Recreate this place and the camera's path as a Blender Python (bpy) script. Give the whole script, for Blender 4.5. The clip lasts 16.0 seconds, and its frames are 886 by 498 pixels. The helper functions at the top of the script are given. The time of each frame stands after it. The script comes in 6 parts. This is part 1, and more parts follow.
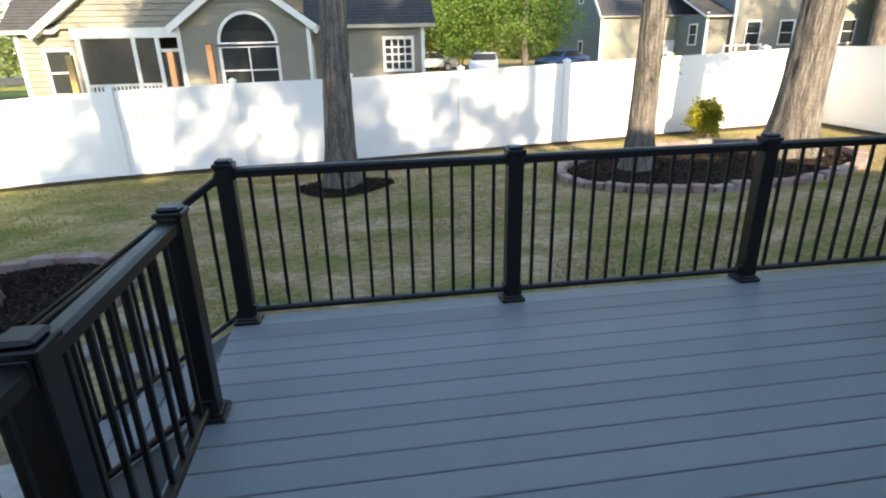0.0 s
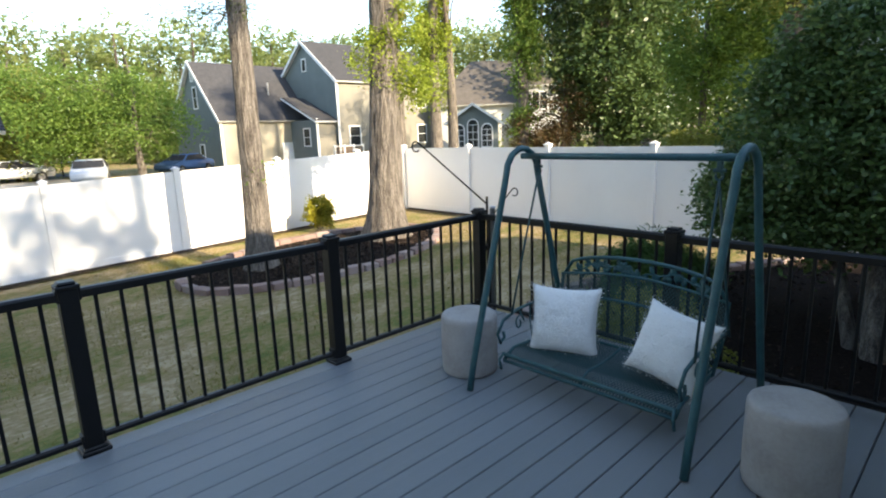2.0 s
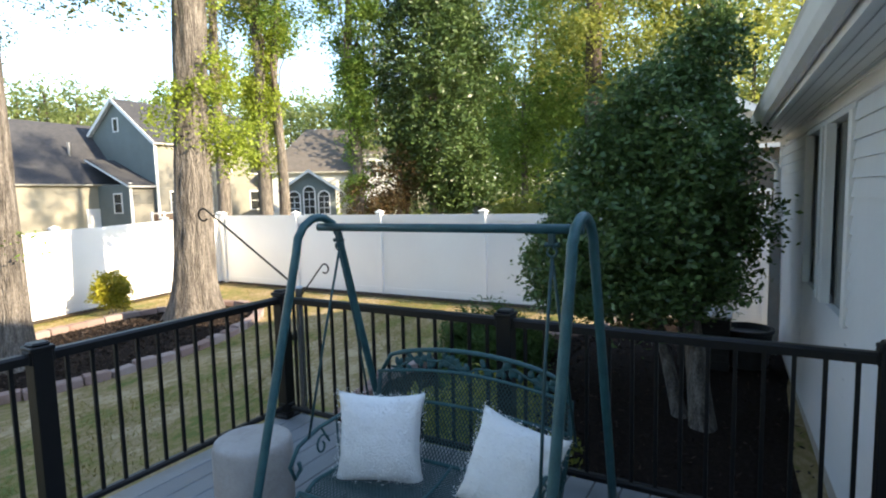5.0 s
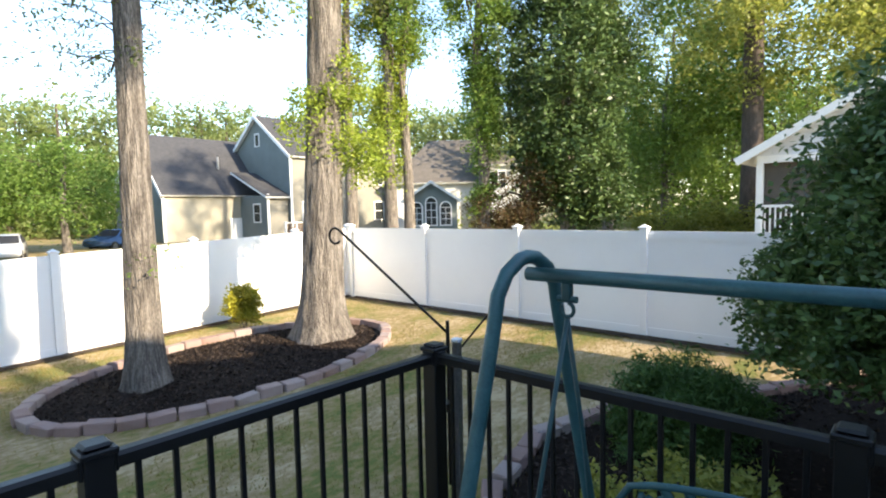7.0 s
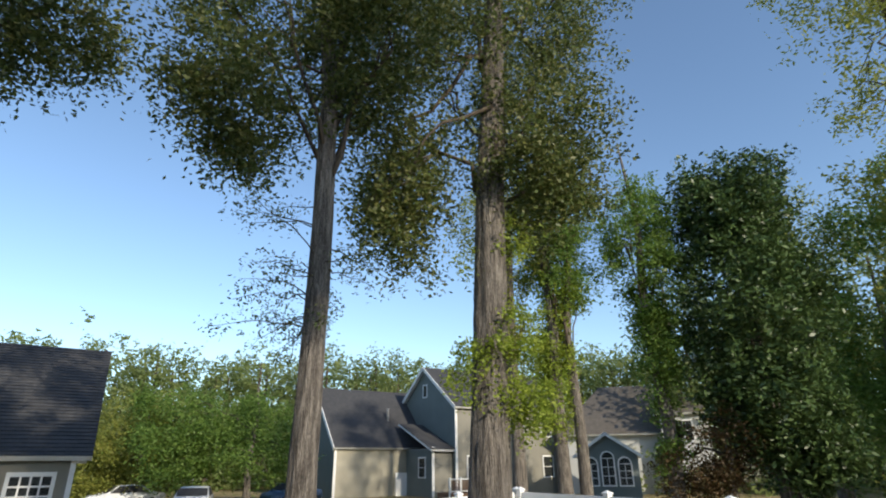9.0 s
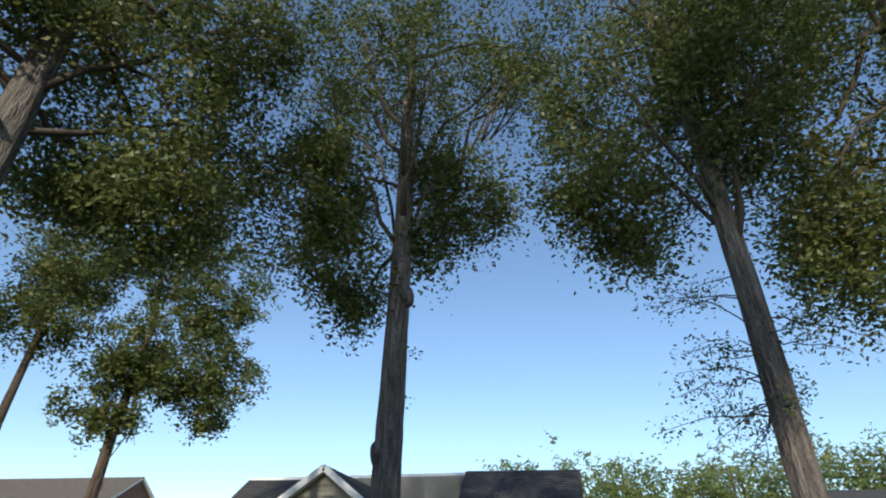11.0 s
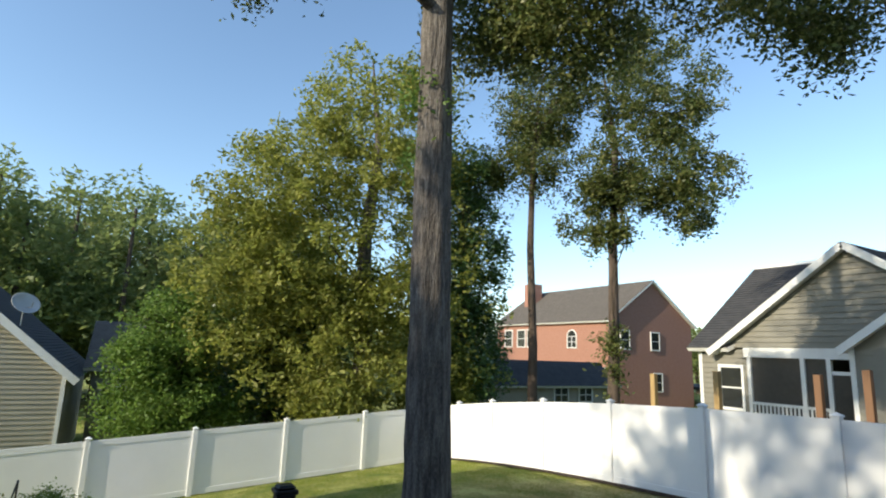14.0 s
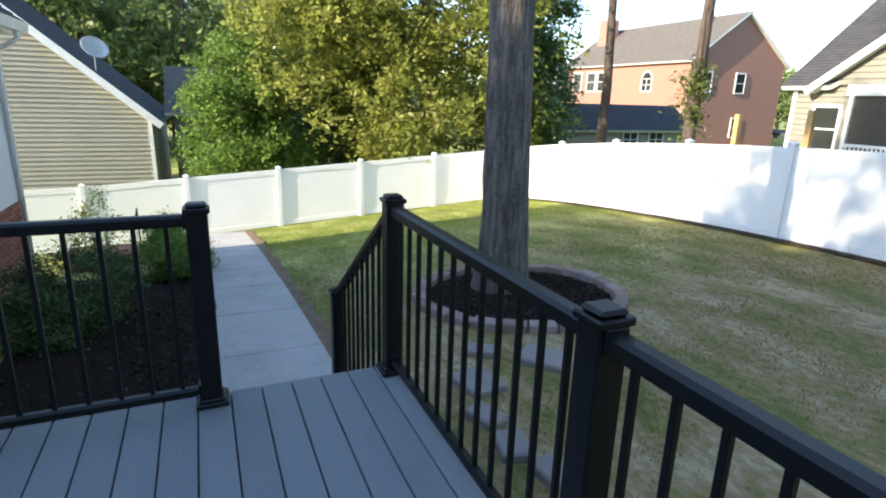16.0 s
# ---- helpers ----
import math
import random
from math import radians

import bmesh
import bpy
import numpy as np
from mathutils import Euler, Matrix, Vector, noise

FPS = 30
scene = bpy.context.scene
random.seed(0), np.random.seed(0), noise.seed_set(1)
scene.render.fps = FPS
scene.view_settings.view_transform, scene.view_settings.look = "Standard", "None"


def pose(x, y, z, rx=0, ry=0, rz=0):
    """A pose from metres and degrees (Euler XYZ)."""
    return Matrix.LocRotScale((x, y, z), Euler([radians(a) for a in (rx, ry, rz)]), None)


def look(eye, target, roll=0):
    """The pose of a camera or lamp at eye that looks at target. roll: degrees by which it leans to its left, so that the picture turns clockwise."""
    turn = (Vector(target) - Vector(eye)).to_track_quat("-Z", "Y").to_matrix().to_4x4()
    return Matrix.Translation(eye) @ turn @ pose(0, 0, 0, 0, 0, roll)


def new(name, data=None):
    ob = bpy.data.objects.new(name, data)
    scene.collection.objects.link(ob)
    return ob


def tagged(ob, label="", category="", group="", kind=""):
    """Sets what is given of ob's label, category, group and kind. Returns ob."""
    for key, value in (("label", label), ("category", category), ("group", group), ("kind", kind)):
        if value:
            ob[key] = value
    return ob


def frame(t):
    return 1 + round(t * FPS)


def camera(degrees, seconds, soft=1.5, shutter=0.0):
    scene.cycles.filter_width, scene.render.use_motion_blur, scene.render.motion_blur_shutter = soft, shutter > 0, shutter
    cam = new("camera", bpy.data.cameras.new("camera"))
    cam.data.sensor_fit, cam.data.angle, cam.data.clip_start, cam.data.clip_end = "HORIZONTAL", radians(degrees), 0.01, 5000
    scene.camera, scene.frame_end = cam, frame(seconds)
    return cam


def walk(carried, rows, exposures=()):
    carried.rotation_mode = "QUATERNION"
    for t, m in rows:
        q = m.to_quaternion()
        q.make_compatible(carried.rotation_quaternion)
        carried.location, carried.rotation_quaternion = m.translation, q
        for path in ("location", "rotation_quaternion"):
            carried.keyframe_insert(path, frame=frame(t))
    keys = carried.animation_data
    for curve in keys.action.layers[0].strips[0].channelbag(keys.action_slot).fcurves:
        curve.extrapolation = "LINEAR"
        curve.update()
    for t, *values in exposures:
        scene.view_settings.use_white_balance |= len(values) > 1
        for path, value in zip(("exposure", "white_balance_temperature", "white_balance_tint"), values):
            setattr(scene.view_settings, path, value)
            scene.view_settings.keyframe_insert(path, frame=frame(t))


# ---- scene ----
cam = camera(77.8, 16.0, soft=2.0)
# seconds, eye, yaw, pitch, lean
PATH = [
    (0.0, (0.756, 0.947, 1.527), -7.83, -20.64, -1.30),
    (0.5, (0.852, 0.839, 1.570), -18.56, -19.57, -1.30),
    (1.0, (1.026, 0.758, 1.583), -26.61, -17.97, -1.60),
    (1.5, (1.115, 0.707, 1.604), -34.21, -15.55, -1.60),
    (2.0, (1.106, 0.650, 1.649), -43.90, -11.95, -2.00),
    (2.5, (1.142, 0.633, 1.644), -51.84, -8.60, -1.70),
    (3.0, (1.132, 0.589, 1.659), -57.12, -6.35, -1.50),
    (3.5, (1.147, 0.586, 1.661), -60.62, -5.28, -1.50),
    (6.0, (2.426, 1.480, 1.607), -59.55, -6.11, -1.50),
    (6.5, (2.525, 1.763, 1.625), -53.57, -6.06, -1.40),
    (7.0, (2.680, 2.042, 1.676), -48.45, -4.16, -1.20),
    (7.5, (2.855, 2.241, 1.770), -44.84, 0.83, -1.40),
    (8.0, (2.951, 2.339, 1.807), -42.09, 8.60, -1.30),
    (10.5, (2.983, 2.712, 1.860), -1.56, 30.39, 1.26),
    (11.0, (2.979, 2.787, 1.880), 12.93, 31.43, 1.46),
    (11.5, (2.971, 2.861, 1.880), 27.73, 31.68, 1.62),
    (12.0, (2.957, 2.936, 1.870), 37.67, 31.90, 1.96),
    (12.5, (2.940, 3.011, 1.840), 45.55, 31.54, 2.00),
    (13.0, (2.919, 3.085, 1.790), 52.67, 27.89, 2.06),
    (13.5, (2.894, 3.160, 1.720), 58.26, 19.99, 2.00),
    (14.0, (2.868, 3.234, 1.630), 60.77, 10.71, 2.13),
    (14.5, (2.840, 3.309, 1.542), 61.94, 0.80, 2.20),
    (15.0, (2.798, 3.320, 1.456), 62.39, -7.50, 1.70),
    (15.5, (2.747, 3.290, 1.422), 63.04, -13.12, 1.50),
    (16.0, (2.577, 3.140, 1.432), 66.12, -15.31, 1.70),
]
EXPOSURES = [(0.0, 2.1, 7400, 10), (1.5, 1.98, 7400, 10), (3.5, 2.15, 7200, 10), (7.0, 2.15, 7000, 10), (8.0, 1.05, 6700, 8), (10.5, 0.42, 6200, 8), (11.0, 0.38, 6200, 8), (12.5, 0.72, 6300, 5), (13.5, 0.87, 6500, 4), (14.5, 0.78, 6500, 8), (15.2, 1.4, 6500, 10), (16.0, 1.95, 6500, 10)]
walk(cam, [(t, pose(*eye, 90 + pitch, 0, yaw) @ pose(0, 0, 0, 0, 0, lean)) for t, eye, yaw, pitch, lean in PATH], EXPOSURES)

# ---- light: low sun from the south, clear sky ----
SUN_AZ, SUN_EL = 174.0, 24.0
world = bpy.data.worlds.new("sky")
scene.world = world
world.use_nodes = True
wn = world.node_tree.nodes
sky = wn.new("ShaderNodeTexSky")
sky.sky_type, sky.sun_disc = "NISHITA", False
sky.sun_elevation, sky.sun_rotation = radians(SUN_EL), radians(SUN_AZ)
sky.air_density, sky.dust_density, sky.ozone_density = 1.0, 0.45, 2.0
world.node_tree.links.new(sky.outputs[0], wn["Background"].inputs[0])
wn["Background"].inputs[1].default_value = 0.15
sun = new("sun", bpy.data.lights.new("sun", "SUN"))
sun.data.energy, sun.data.angle, sun.data.color = 3.3, radians(0.6), (1.0, 0.87, 0.68)
a, e = radians(SUN_AZ), radians(SUN_EL)
toward = Vector((math.sin(a) * math.cos(e), math.cos(a) * math.cos(e), math.sin(e)))
sun.matrix_world = look(toward * 60, (0, 0, 0))


# ---- materials ----
def mat(name, stops, scale=6.0, rough=0.7, bump=0.0, bump_scale=60.0, stretch=(1, 1, 1), metal=0.0, fine=0.25, island=0.0,
        per_object=0.0, translucent=0.0, spec=0.5, detail=6.0, world_space=False, bump_dist=0.02, span=(0.3, 0.7)):
    """A surface with two scales of colour variation between the given stops, and a fine relief."""
    m = bpy.data.materials.new(name)
    m.use_nodes = True
    n, l = m.node_tree.nodes, m.node_tree.links
    p = n["Principled BSDF"]
    co = n.new("ShaderNodeTexCoord")
    out = co.outputs["Object"]
    if world_space:
        geo = n.new("ShaderNodeNewGeometry")
        out = geo.outputs["Position"]
    mp = n.new("ShaderNodeMapping")
    mp.inputs["Scale"].default_value = stretch
    l.new(out, mp.inputs[0])
    big, small = n.new("ShaderNodeTexNoise"), n.new("ShaderNodeTexNoise")
    for t, s in ((big, scale), (small, scale * 9)):
        t.inputs["Scale"].default_value, t.inputs["Detail"].default_value = s, detail
        l.new(mp.outputs[0], t.inputs["Vector"])
    mix = n.new("ShaderNodeMix")
    mix.inputs[0].default_value = fine
    l.new(big.outputs["Fac"], mix.inputs[2])
    l.new(small.outputs["Fac"], mix.inputs[3])
    fac = mix.outputs[0]
    if island or per_object:
        if island:
            src = n.new("ShaderNodeNewGeometry").outputs["Random Per Island"]
        else:
            src = n.new("ShaderNodeObjectInfo").outputs["Random"]
        m2 = n.new("ShaderNodeMix")
        m2.inputs[0].default_value = island or per_object
        l.new(fac, m2.inputs[2])
        l.new(src, m2.inputs[3])
        fac = m2.outputs[0]
    ramp = n.new("ShaderNodeValToRGB")
    els = ramp.color_ramp.elements
    while len(els) < len(stops):
        els.new(0.5)
    lo, hi = (0.1, 0.9) if (island or per_object) else span
    for i, c in enumerate(stops):
        els[i].position = lo + (hi - lo) * i / max(1, len(stops) - 1)
        els[i].color = (*c, 1)
    l.new(fac, ramp.inputs[0])
    l.new(ramp.outputs[0], p.inputs["Base Color"])
    p.inputs["Roughness"].default_value, p.inputs["Metallic"].default_value = rough, metal
    p.inputs["Specular IOR Level"].default_value = spec
    if bump:
        bn, bp = n.new("ShaderNodeTexNoise"), n.new("ShaderNodeBump")
        bn.inputs["Scale"].default_value, bn.inputs["Detail"].default_value = bump_scale, 5
        l.new(mp.outputs[0], bn.inputs["Vector"])
        l.new(bn.outputs["Fac"], bp.inputs["Height"])
        bp.inputs["Strength"].default_value, bp.inputs["Distance"].default_value = bump, bump_dist
        l.new(bp.outputs[0], p.inputs["Normal"])
    if translucent:
        tr, ms = n.new("ShaderNodeBsdfTranslucent"), n.new("ShaderNodeMixShader")
        ms.inputs[0].default_value = translucent
        l.new(ramp.outputs[0], tr.inputs[0])
        l.new(p.outputs[0], ms.inputs[1])
        l.new(tr.outputs[0], ms.inputs[2])
        l.new(ms.outputs[0], n["Material Output"].inputs[0])
    return m


M_BLACK = mat("black_powder_coat", [(0.0045, 0.0042, 0.0042), (0.008, 0.0072, 0.007)], 9, 0.42, 0.08, 300, spec=0.35)
M_DECK = mat("grey_composite_board", [(0.165, 0.178, 0.190), (0.20, 0.213, 0.225), (0.24, 0.252, 0.262)], 1.6, 0.5, 0.25, 160, (0.12, 1, 1), per_object=0.25, fine=0.4)
M_FASCIA = mat("grey_fascia", [(0.18, 0.19, 0.20), (0.23, 0.24, 0.25)], 2, 0.6, 0.15, 120)
M_VINYL = mat("white_vinyl", [(0.82, 0.82, 0.825), (0.87, 0.87, 0.87)], 1.2, 0.42, 0.04, 30, fine=0.15)
M_TEAL = mat("teal_painted_steel", [(0.012, 0.058, 0.066), (0.020, 0.085, 0.094), (0.035, 0.115, 0.122)], 14, 0.42, 0.1, 200, fine=0.4)
M_WIRE = mat("dark_green_wire", [(0.011, 0.048, 0.052), (0.019, 0.068, 0.072)], 30, 0.5)
M_STEEL = mat("galvanised_steel", [(0.22, 0.22, 0.23), (0.35, 0.35, 0.36)], 40, 0.4, metal=0.9)
M_FLEECE = mat("white_fleece", [(0.85, 0.84, 0.82), (0.92, 0.91, 0.89)], 30, 0.95, 0.5, 90, fine=0.5)
M_STOOL = mat("warm_grey_concrete", [(0.30, 0.27, 0.25), (0.38, 0.35, 0.325), (0.43, 0.40, 0.375)], 5, 0.8, 0.25, 90, fine=0.35)
M_LAWN = mat("dry_lawn", [(0.115, 0.132, 0.024), (0.19, 0.163, 0.044), (0.25, 0.185, 0.078), (0.30, 0.22, 0.115), (0.40, 0.31, 0.18)], 1.25, 0.95, 0.9, 45, (0.75, 1.3, 1), span=(0.395, 0.605), fine=0.42, detail=9, world_space=True)
M_BLADE = mat("grass_blade", [(0.16, 0.168, 0.036), (0.25, 0.205, 0.065), (0.38, 0.295, 0.14)], 0.9, 0.8, island=0.35, translucent=0.3, world_space=True)


def greener_west(m, green):
    """Blend a material's colour towards fresh green on the west part of the yard, with a ragged edge."""
    n, l = m.node_tree.nodes, m.node_tree.links
    geo, sep, ns, add, rng_, mx = [n.new("ShaderNode" + k) for k in ("NewGeometry", "SeparateXYZ", "TexNoise", "Math", "MapRange", "Mix")]
    mx.data_type, mx.blend_type = "RGBA", "MULTIPLY"
    ns.inputs["Scale"].default_value, ns.inputs["Detail"].default_value = 0.6, 6
    add.operation = "MULTIPLY_ADD"
    add.inputs[1].default_value = 7.0
    l.new(geo.outputs["Position"], sep.inputs[0])
    l.new(geo.outputs["Position"], ns.inputs["Vector"])
    l.new(ns.outputs["Fac"], add.inputs[0])
    l.new(sep.outputs["X"], add.inputs[2])
    for i, v in ((1, 1.2), (2, -5.5), (3, 0.0), (4, 1.0)):
        rng_.inputs[i].default_value = v
    l.new(add.outputs[0], rng_.inputs[0])
    ramp = n["Color Ramp"]
    l.new(rng_.outputs[0], mx.inputs[0])
    l.new(ramp.outputs[0], mx.inputs[6])
    mx.inputs[7].default_value = (*green, 1)
    for q in list(ramp.outputs[0].links):
        if q.to_node != mx:
            l.new(mx.outputs[2], q.to_socket)


greener_west(M_LAWN, (0.84, 1.16, 0.48))
greener_west(M_BLADE, (0.80, 1.18, 0.45))
M_MULCH = mat("dark_mulch", [(0.009, 0.0065, 0.0055), (0.019, 0.0135, 0.0115), (0.036, 0.026, 0.021)], 25, 0.95, 0.9, 60, fine=0.5, spec=0.06)
M_SOIL = mat("bare_soil", [(0.030, 0.022, 0.016), (0.055, 0.041, 0.031), (0.09, 0.07, 0.054)], 9, 0.95, 0.8, 50, fine=0.5, spec=0.1)
M_EARTH = mat("dry_earth", [(0.12, 0.08, 0.05), (0.19, 0.135, 0.09), (0.27, 0.20, 0.14)], 7, 0.95, 0.8, 50, fine=0.5, spec=0.15)
M_CHIP = mat("mulch_chip", [(0.015, 0.0115, 0.010), (0.038, 0.029, 0.024), (0.074, 0.055, 0.045)], 20, 0.9, island=0.8, spec=0.08)
M_EDGER = mat("red_grey_paver", [(0.20, 0.12, 0.10), (0.27, 0.19, 0.17), (0.33, 0.28, 0.26)], 7, 0.9, 0.5, 70, per_object=0.5)
M_STONE = mat("pale_paver", [(0.20, 0.17, 0.155), (0.29, 0.255, 0.235)], 6, 0.9, 0.4, 80, per_object=0.4)
M_CONCRETE = mat("walk_concrete", [(0.30, 0.29, 0.28), (0.38, 0.37, 0.35), (0.45, 0.43, 0.41)], 1.5, 0.9, 0.3, 120, fine=0.4)
M_BARK = mat("grey_brown_bark", [(0.045, 0.038, 0.033), (0.14, 0.122, 0.106), (0.29, 0.26, 0.228)], 4.6, 0.95, 1.0, 11, (3.8, 3.8, 0.55), fine=0.5, bump_dist=0.07, span=(0.36, 0.64))
M_BARK_PINE = mat("pine_bark", [(0.045, 0.034, 0.027), (0.09, 0.067, 0.053), (0.15, 0.112, 0.09)], 6, 0.95, 1.0, 25, (1.5, 1.5, 0.4), fine=0.5)
M_TWIG = mat("twig", [(0.05, 0.038, 0.028), (0.09, 0.07, 0.05)], 8, 0.9)


def leaf_mat(name, stops, tr=0.35, rough=0.5):
    return mat(name, stops, 0.7, rough, island=0.6, translucent=tr, world_space=True, spec=0.35)


M_LEAF_OAK = leaf_mat("oak_leaf", [(0.054, 0.084, 0.023), (0.122, 0.155, 0.045), (0.26, 0.25, 0.085)], 0.45, 0.42)
M_LEAF_LIME = leaf_mat("bright_sprout_leaf", [(0.17, 0.24, 0.03), (0.29, 0.37, 0.05), (0.40, 0.45, 0.075)], 0.5)
M_LEAF_OLIVE = leaf_mat("olive_leaf", [(0.15, 0.185, 0.036), (0.275, 0.30, 0.062), (0.42, 0.41, 0.11)], 0.55)
M_LEAF_GREEN = leaf_mat("mid_green_leaf", [(0.095, 0.165, 0.034), (0.16, 0.26, 0.052), (0.255, 0.355, 0.085)], 0.55)
M_LEAF_DARK = leaf_mat("dark_glossy_leaf", [(0.046, 0.092, 0.030), (0.092, 0.162, 0.050), (0.17, 0.25, 0.085)], 0.28, 0.30)
M_LEAF_MAGNOLIA = leaf_mat("magnolia_leaf", [(0.034, 0.062, 0.019), (0.062, 0.108, 0.032), (0.115, 0.17, 0.053)], 0.25, 0.4)
# distance haze is mixed into this leaf colour, hence paler than the yard's oaks
M_LEAF_FAR = leaf_mat("hazed_woodland_leaf", [(0.15, 0.20, 0.065), (0.23, 0.285, 0.095), (0.33, 0.365, 0.14)], 0.58)
M_LEAF_YELLOW = leaf_mat("yellow_green_leaf", [(0.22, 0.23, 0.025), (0.38, 0.36, 0.04), (0.50, 0.45, 0.07)], 0.4)
M_LEAF_JUNIPER = leaf_mat("juniper_sprig", [(0.04, 0.085, 0.02), (0.065, 0.135, 0.032), (0.11, 0.20, 0.05)], 0.25, 0.6)
M_LEAF_BRONZE = leaf_mat("reddish_leaf", [(0.04, 0.045, 0.014), (0.09, 0.06, 0.025), (0.14, 0.08, 0.04)])
M_SIDING_WHITE = mat("white_siding", [(0.56, 0.575, 0.60), (0.62, 0.635, 0.655)], 1.5, 0.55, 0.1, 60)
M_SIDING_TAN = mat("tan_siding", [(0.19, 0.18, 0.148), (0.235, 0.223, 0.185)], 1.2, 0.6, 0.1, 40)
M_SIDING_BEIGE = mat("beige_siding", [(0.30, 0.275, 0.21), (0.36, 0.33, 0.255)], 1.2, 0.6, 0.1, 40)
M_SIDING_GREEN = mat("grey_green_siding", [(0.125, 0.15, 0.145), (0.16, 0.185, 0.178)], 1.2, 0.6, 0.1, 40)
M_SIDING_PALE = mat("pale_grey_siding", [(0.45, 0.45, 0.44), (0.52, 0.52, 0.50)], 1.2, 0.6, 0.1, 40)
M_TRIM = mat("white_trim_paint", [(0.70, 0.70, 0.69), (0.80, 0.80, 0.79)], 3, 0.5, 0.05, 50)
M_SHINGLE = mat("dark_shingle", [(0.030, 0.032, 0.038), (0.055, 0.056, 0.062), (0.08, 0.078, 0.08)], 3, 0.95, 0.6, 30, fine=0.6)
M_SHINGLE_BROWN = mat("brown_shingle", [(0.085, 0.072, 0.062), (0.13, 0.115, 0.10), (0.17, 0.15, 0.135)], 3, 0.95, 0.6, 30, fine=0.6)
M_BRICK = mat("red_brick", [(0.22, 0.075, 0.05), (0.29, 0.11, 0.075), (0.33, 0.15, 0.11)], 8, 0.9, 0.4, 60, per_object=0.6)
M_BRICK_FAR = mat("salmon_brick_wall", [(0.27, 0.13, 0.095), (0.33, 0.17, 0.125), (0.38, 0.21, 0.16)], 6, 0.9, 0.4, 40, fine=0.5)
M_MORTAR = mat("mortar", [(0.33, 0.30, 0.27), (0.42, 0.39, 0.35)], 20, 0.95, 0.3, 80)
M_WOOD = mat("raw_timber", [(0.33, 0.22, 0.09), (0.45, 0.31, 0.14)], 4, 0.75, 0.3, 40, (1, 1, 0.1))
M_WOOD_DARK = mat("stained_timber", [(0.16, 0.085, 0.045), (0.22, 0.12, 0.065)], 4, 0.75, 0.3, 40, (1, 1, 0.1))
M_SCREEN = mat("insect_screen", [(0.045, 0.04, 0.034), (0.085, 0.075, 0.062)], 0.8, 0.8)
# near-black that stands in for unlit space behind glass and under the deck boards
M_DARK = mat("painted_shade", [(0.02, 0.02, 0.022), (0.04, 0.04, 0.042)], 2, 0.9)
M_BLIND = mat("beige_blind", [(0.20, 0.19, 0.16), (0.26, 0.25, 0.21)], 3, 0.8, 0.1, 50)
M_CARPAINT = mat("white_car_paint", [(0.62, 0.63, 0.65), (0.68, 0.69, 0.70)], 2, 0.25)
M_CARBLUE = mat("blue_car_paint", [(0.05, 0.11, 0.24), (0.06, 0.13, 0.28)], 2, 0.25)
M_RUBBER = mat("black_rubber", [(0.015, 0.015, 0.015), (0.03, 0.03, 0.03)], 9, 0.8)
M_ASPHALT = mat("asphalt", [(0.045, 0.045, 0.047), (0.07, 0.07, 0.07)], 2, 0.95, 0.4, 80)
M_DISH = mat("grey_dish", [(0.42, 0.43, 0.44), (0.50, 0.51, 0.52)], 3, 0.5)
M_METER = mat("grey_enamel", [(0.28, 0.28, 0.27), (0.36, 0.36, 0.35)], 5, 0.5)
M_POT = mat("black_plastic", [(0.014, 0.014, 0.015), (0.03, 0.03, 0.03)], 8, 0.6)


def glass_mat(name, tint, rough=0.03):
    m = bpy.data.materials.new(name)
    m.use_nodes = True
    n, l = m.node_tree.nodes, m.node_tree.links
    n.remove(n["Principled BSDF"])
    tr, gl, mx, fr = n.new("ShaderNodeBsdfTransparent"), n.new("ShaderNodeBsdfGlossy"), n.new("ShaderNodeMixShader"), n.new("ShaderNodeLayerWeight")
    pw, ma = n.new("ShaderNodeMath"), n.new("ShaderNodeMath")
    pw.operation, ma.operation = "POWER", "MULTIPLY_ADD"
    pw.inputs[1].default_value, ma.inputs[1].default_value, ma.inputs[2].default_value = 5.0, 0.93, 0.05
    tr.inputs[0].default_value, gl.inputs["Roughness"].default_value = (*tint, 1), rough
    fr.inputs[0].default_value = 0.5
    l.new(fr.outputs["Facing"], pw.inputs[0])
    l.new(pw.outputs[0], ma.inputs[0])
    l.new(ma.outputs[0], mx.inputs[0])
    l.new(tr.outputs[0], mx.inputs[1])
    l.new(gl.outputs[0], mx.inputs[2])
    l.new(mx.outputs[0], n["Material Output"].inputs[0])
    return m


M_GLASS = glass_mat("window_glass", (0.80, 0.84, 0.83))


# ---- builders ----
def mesh_of(name, bm, material, smooth=False):
    me = bpy.data.meshes.new(name)
    bmesh.ops.recalc_face_normals(bm, faces=bm.faces)
    bm.to_mesh(me)
    bm.free()
    me.materials.append(material)
    if smooth:
        me.polygons.foreach_set("use_smooth", np.ones(len(me.polygons), bool))
    return me


def part(name, bm, material, parent, label="", smooth=False, kind=""):
    ob = new(name, bm if isinstance(bm, bpy.types.Mesh) else mesh_of(name, bm, material, smooth))
    ob.parent = parent
    return tagged(ob, label, "", "", kind)


def thing(name, label, category, at=(0, 0, 0), turn=0, group="", kind=""):
    ob = new(name)
    ob.matrix_basis = pose(*at, 0, 0, turn)
    ob.empty_display_size = 0.2
    return tagged(ob, label, category, group, kind)


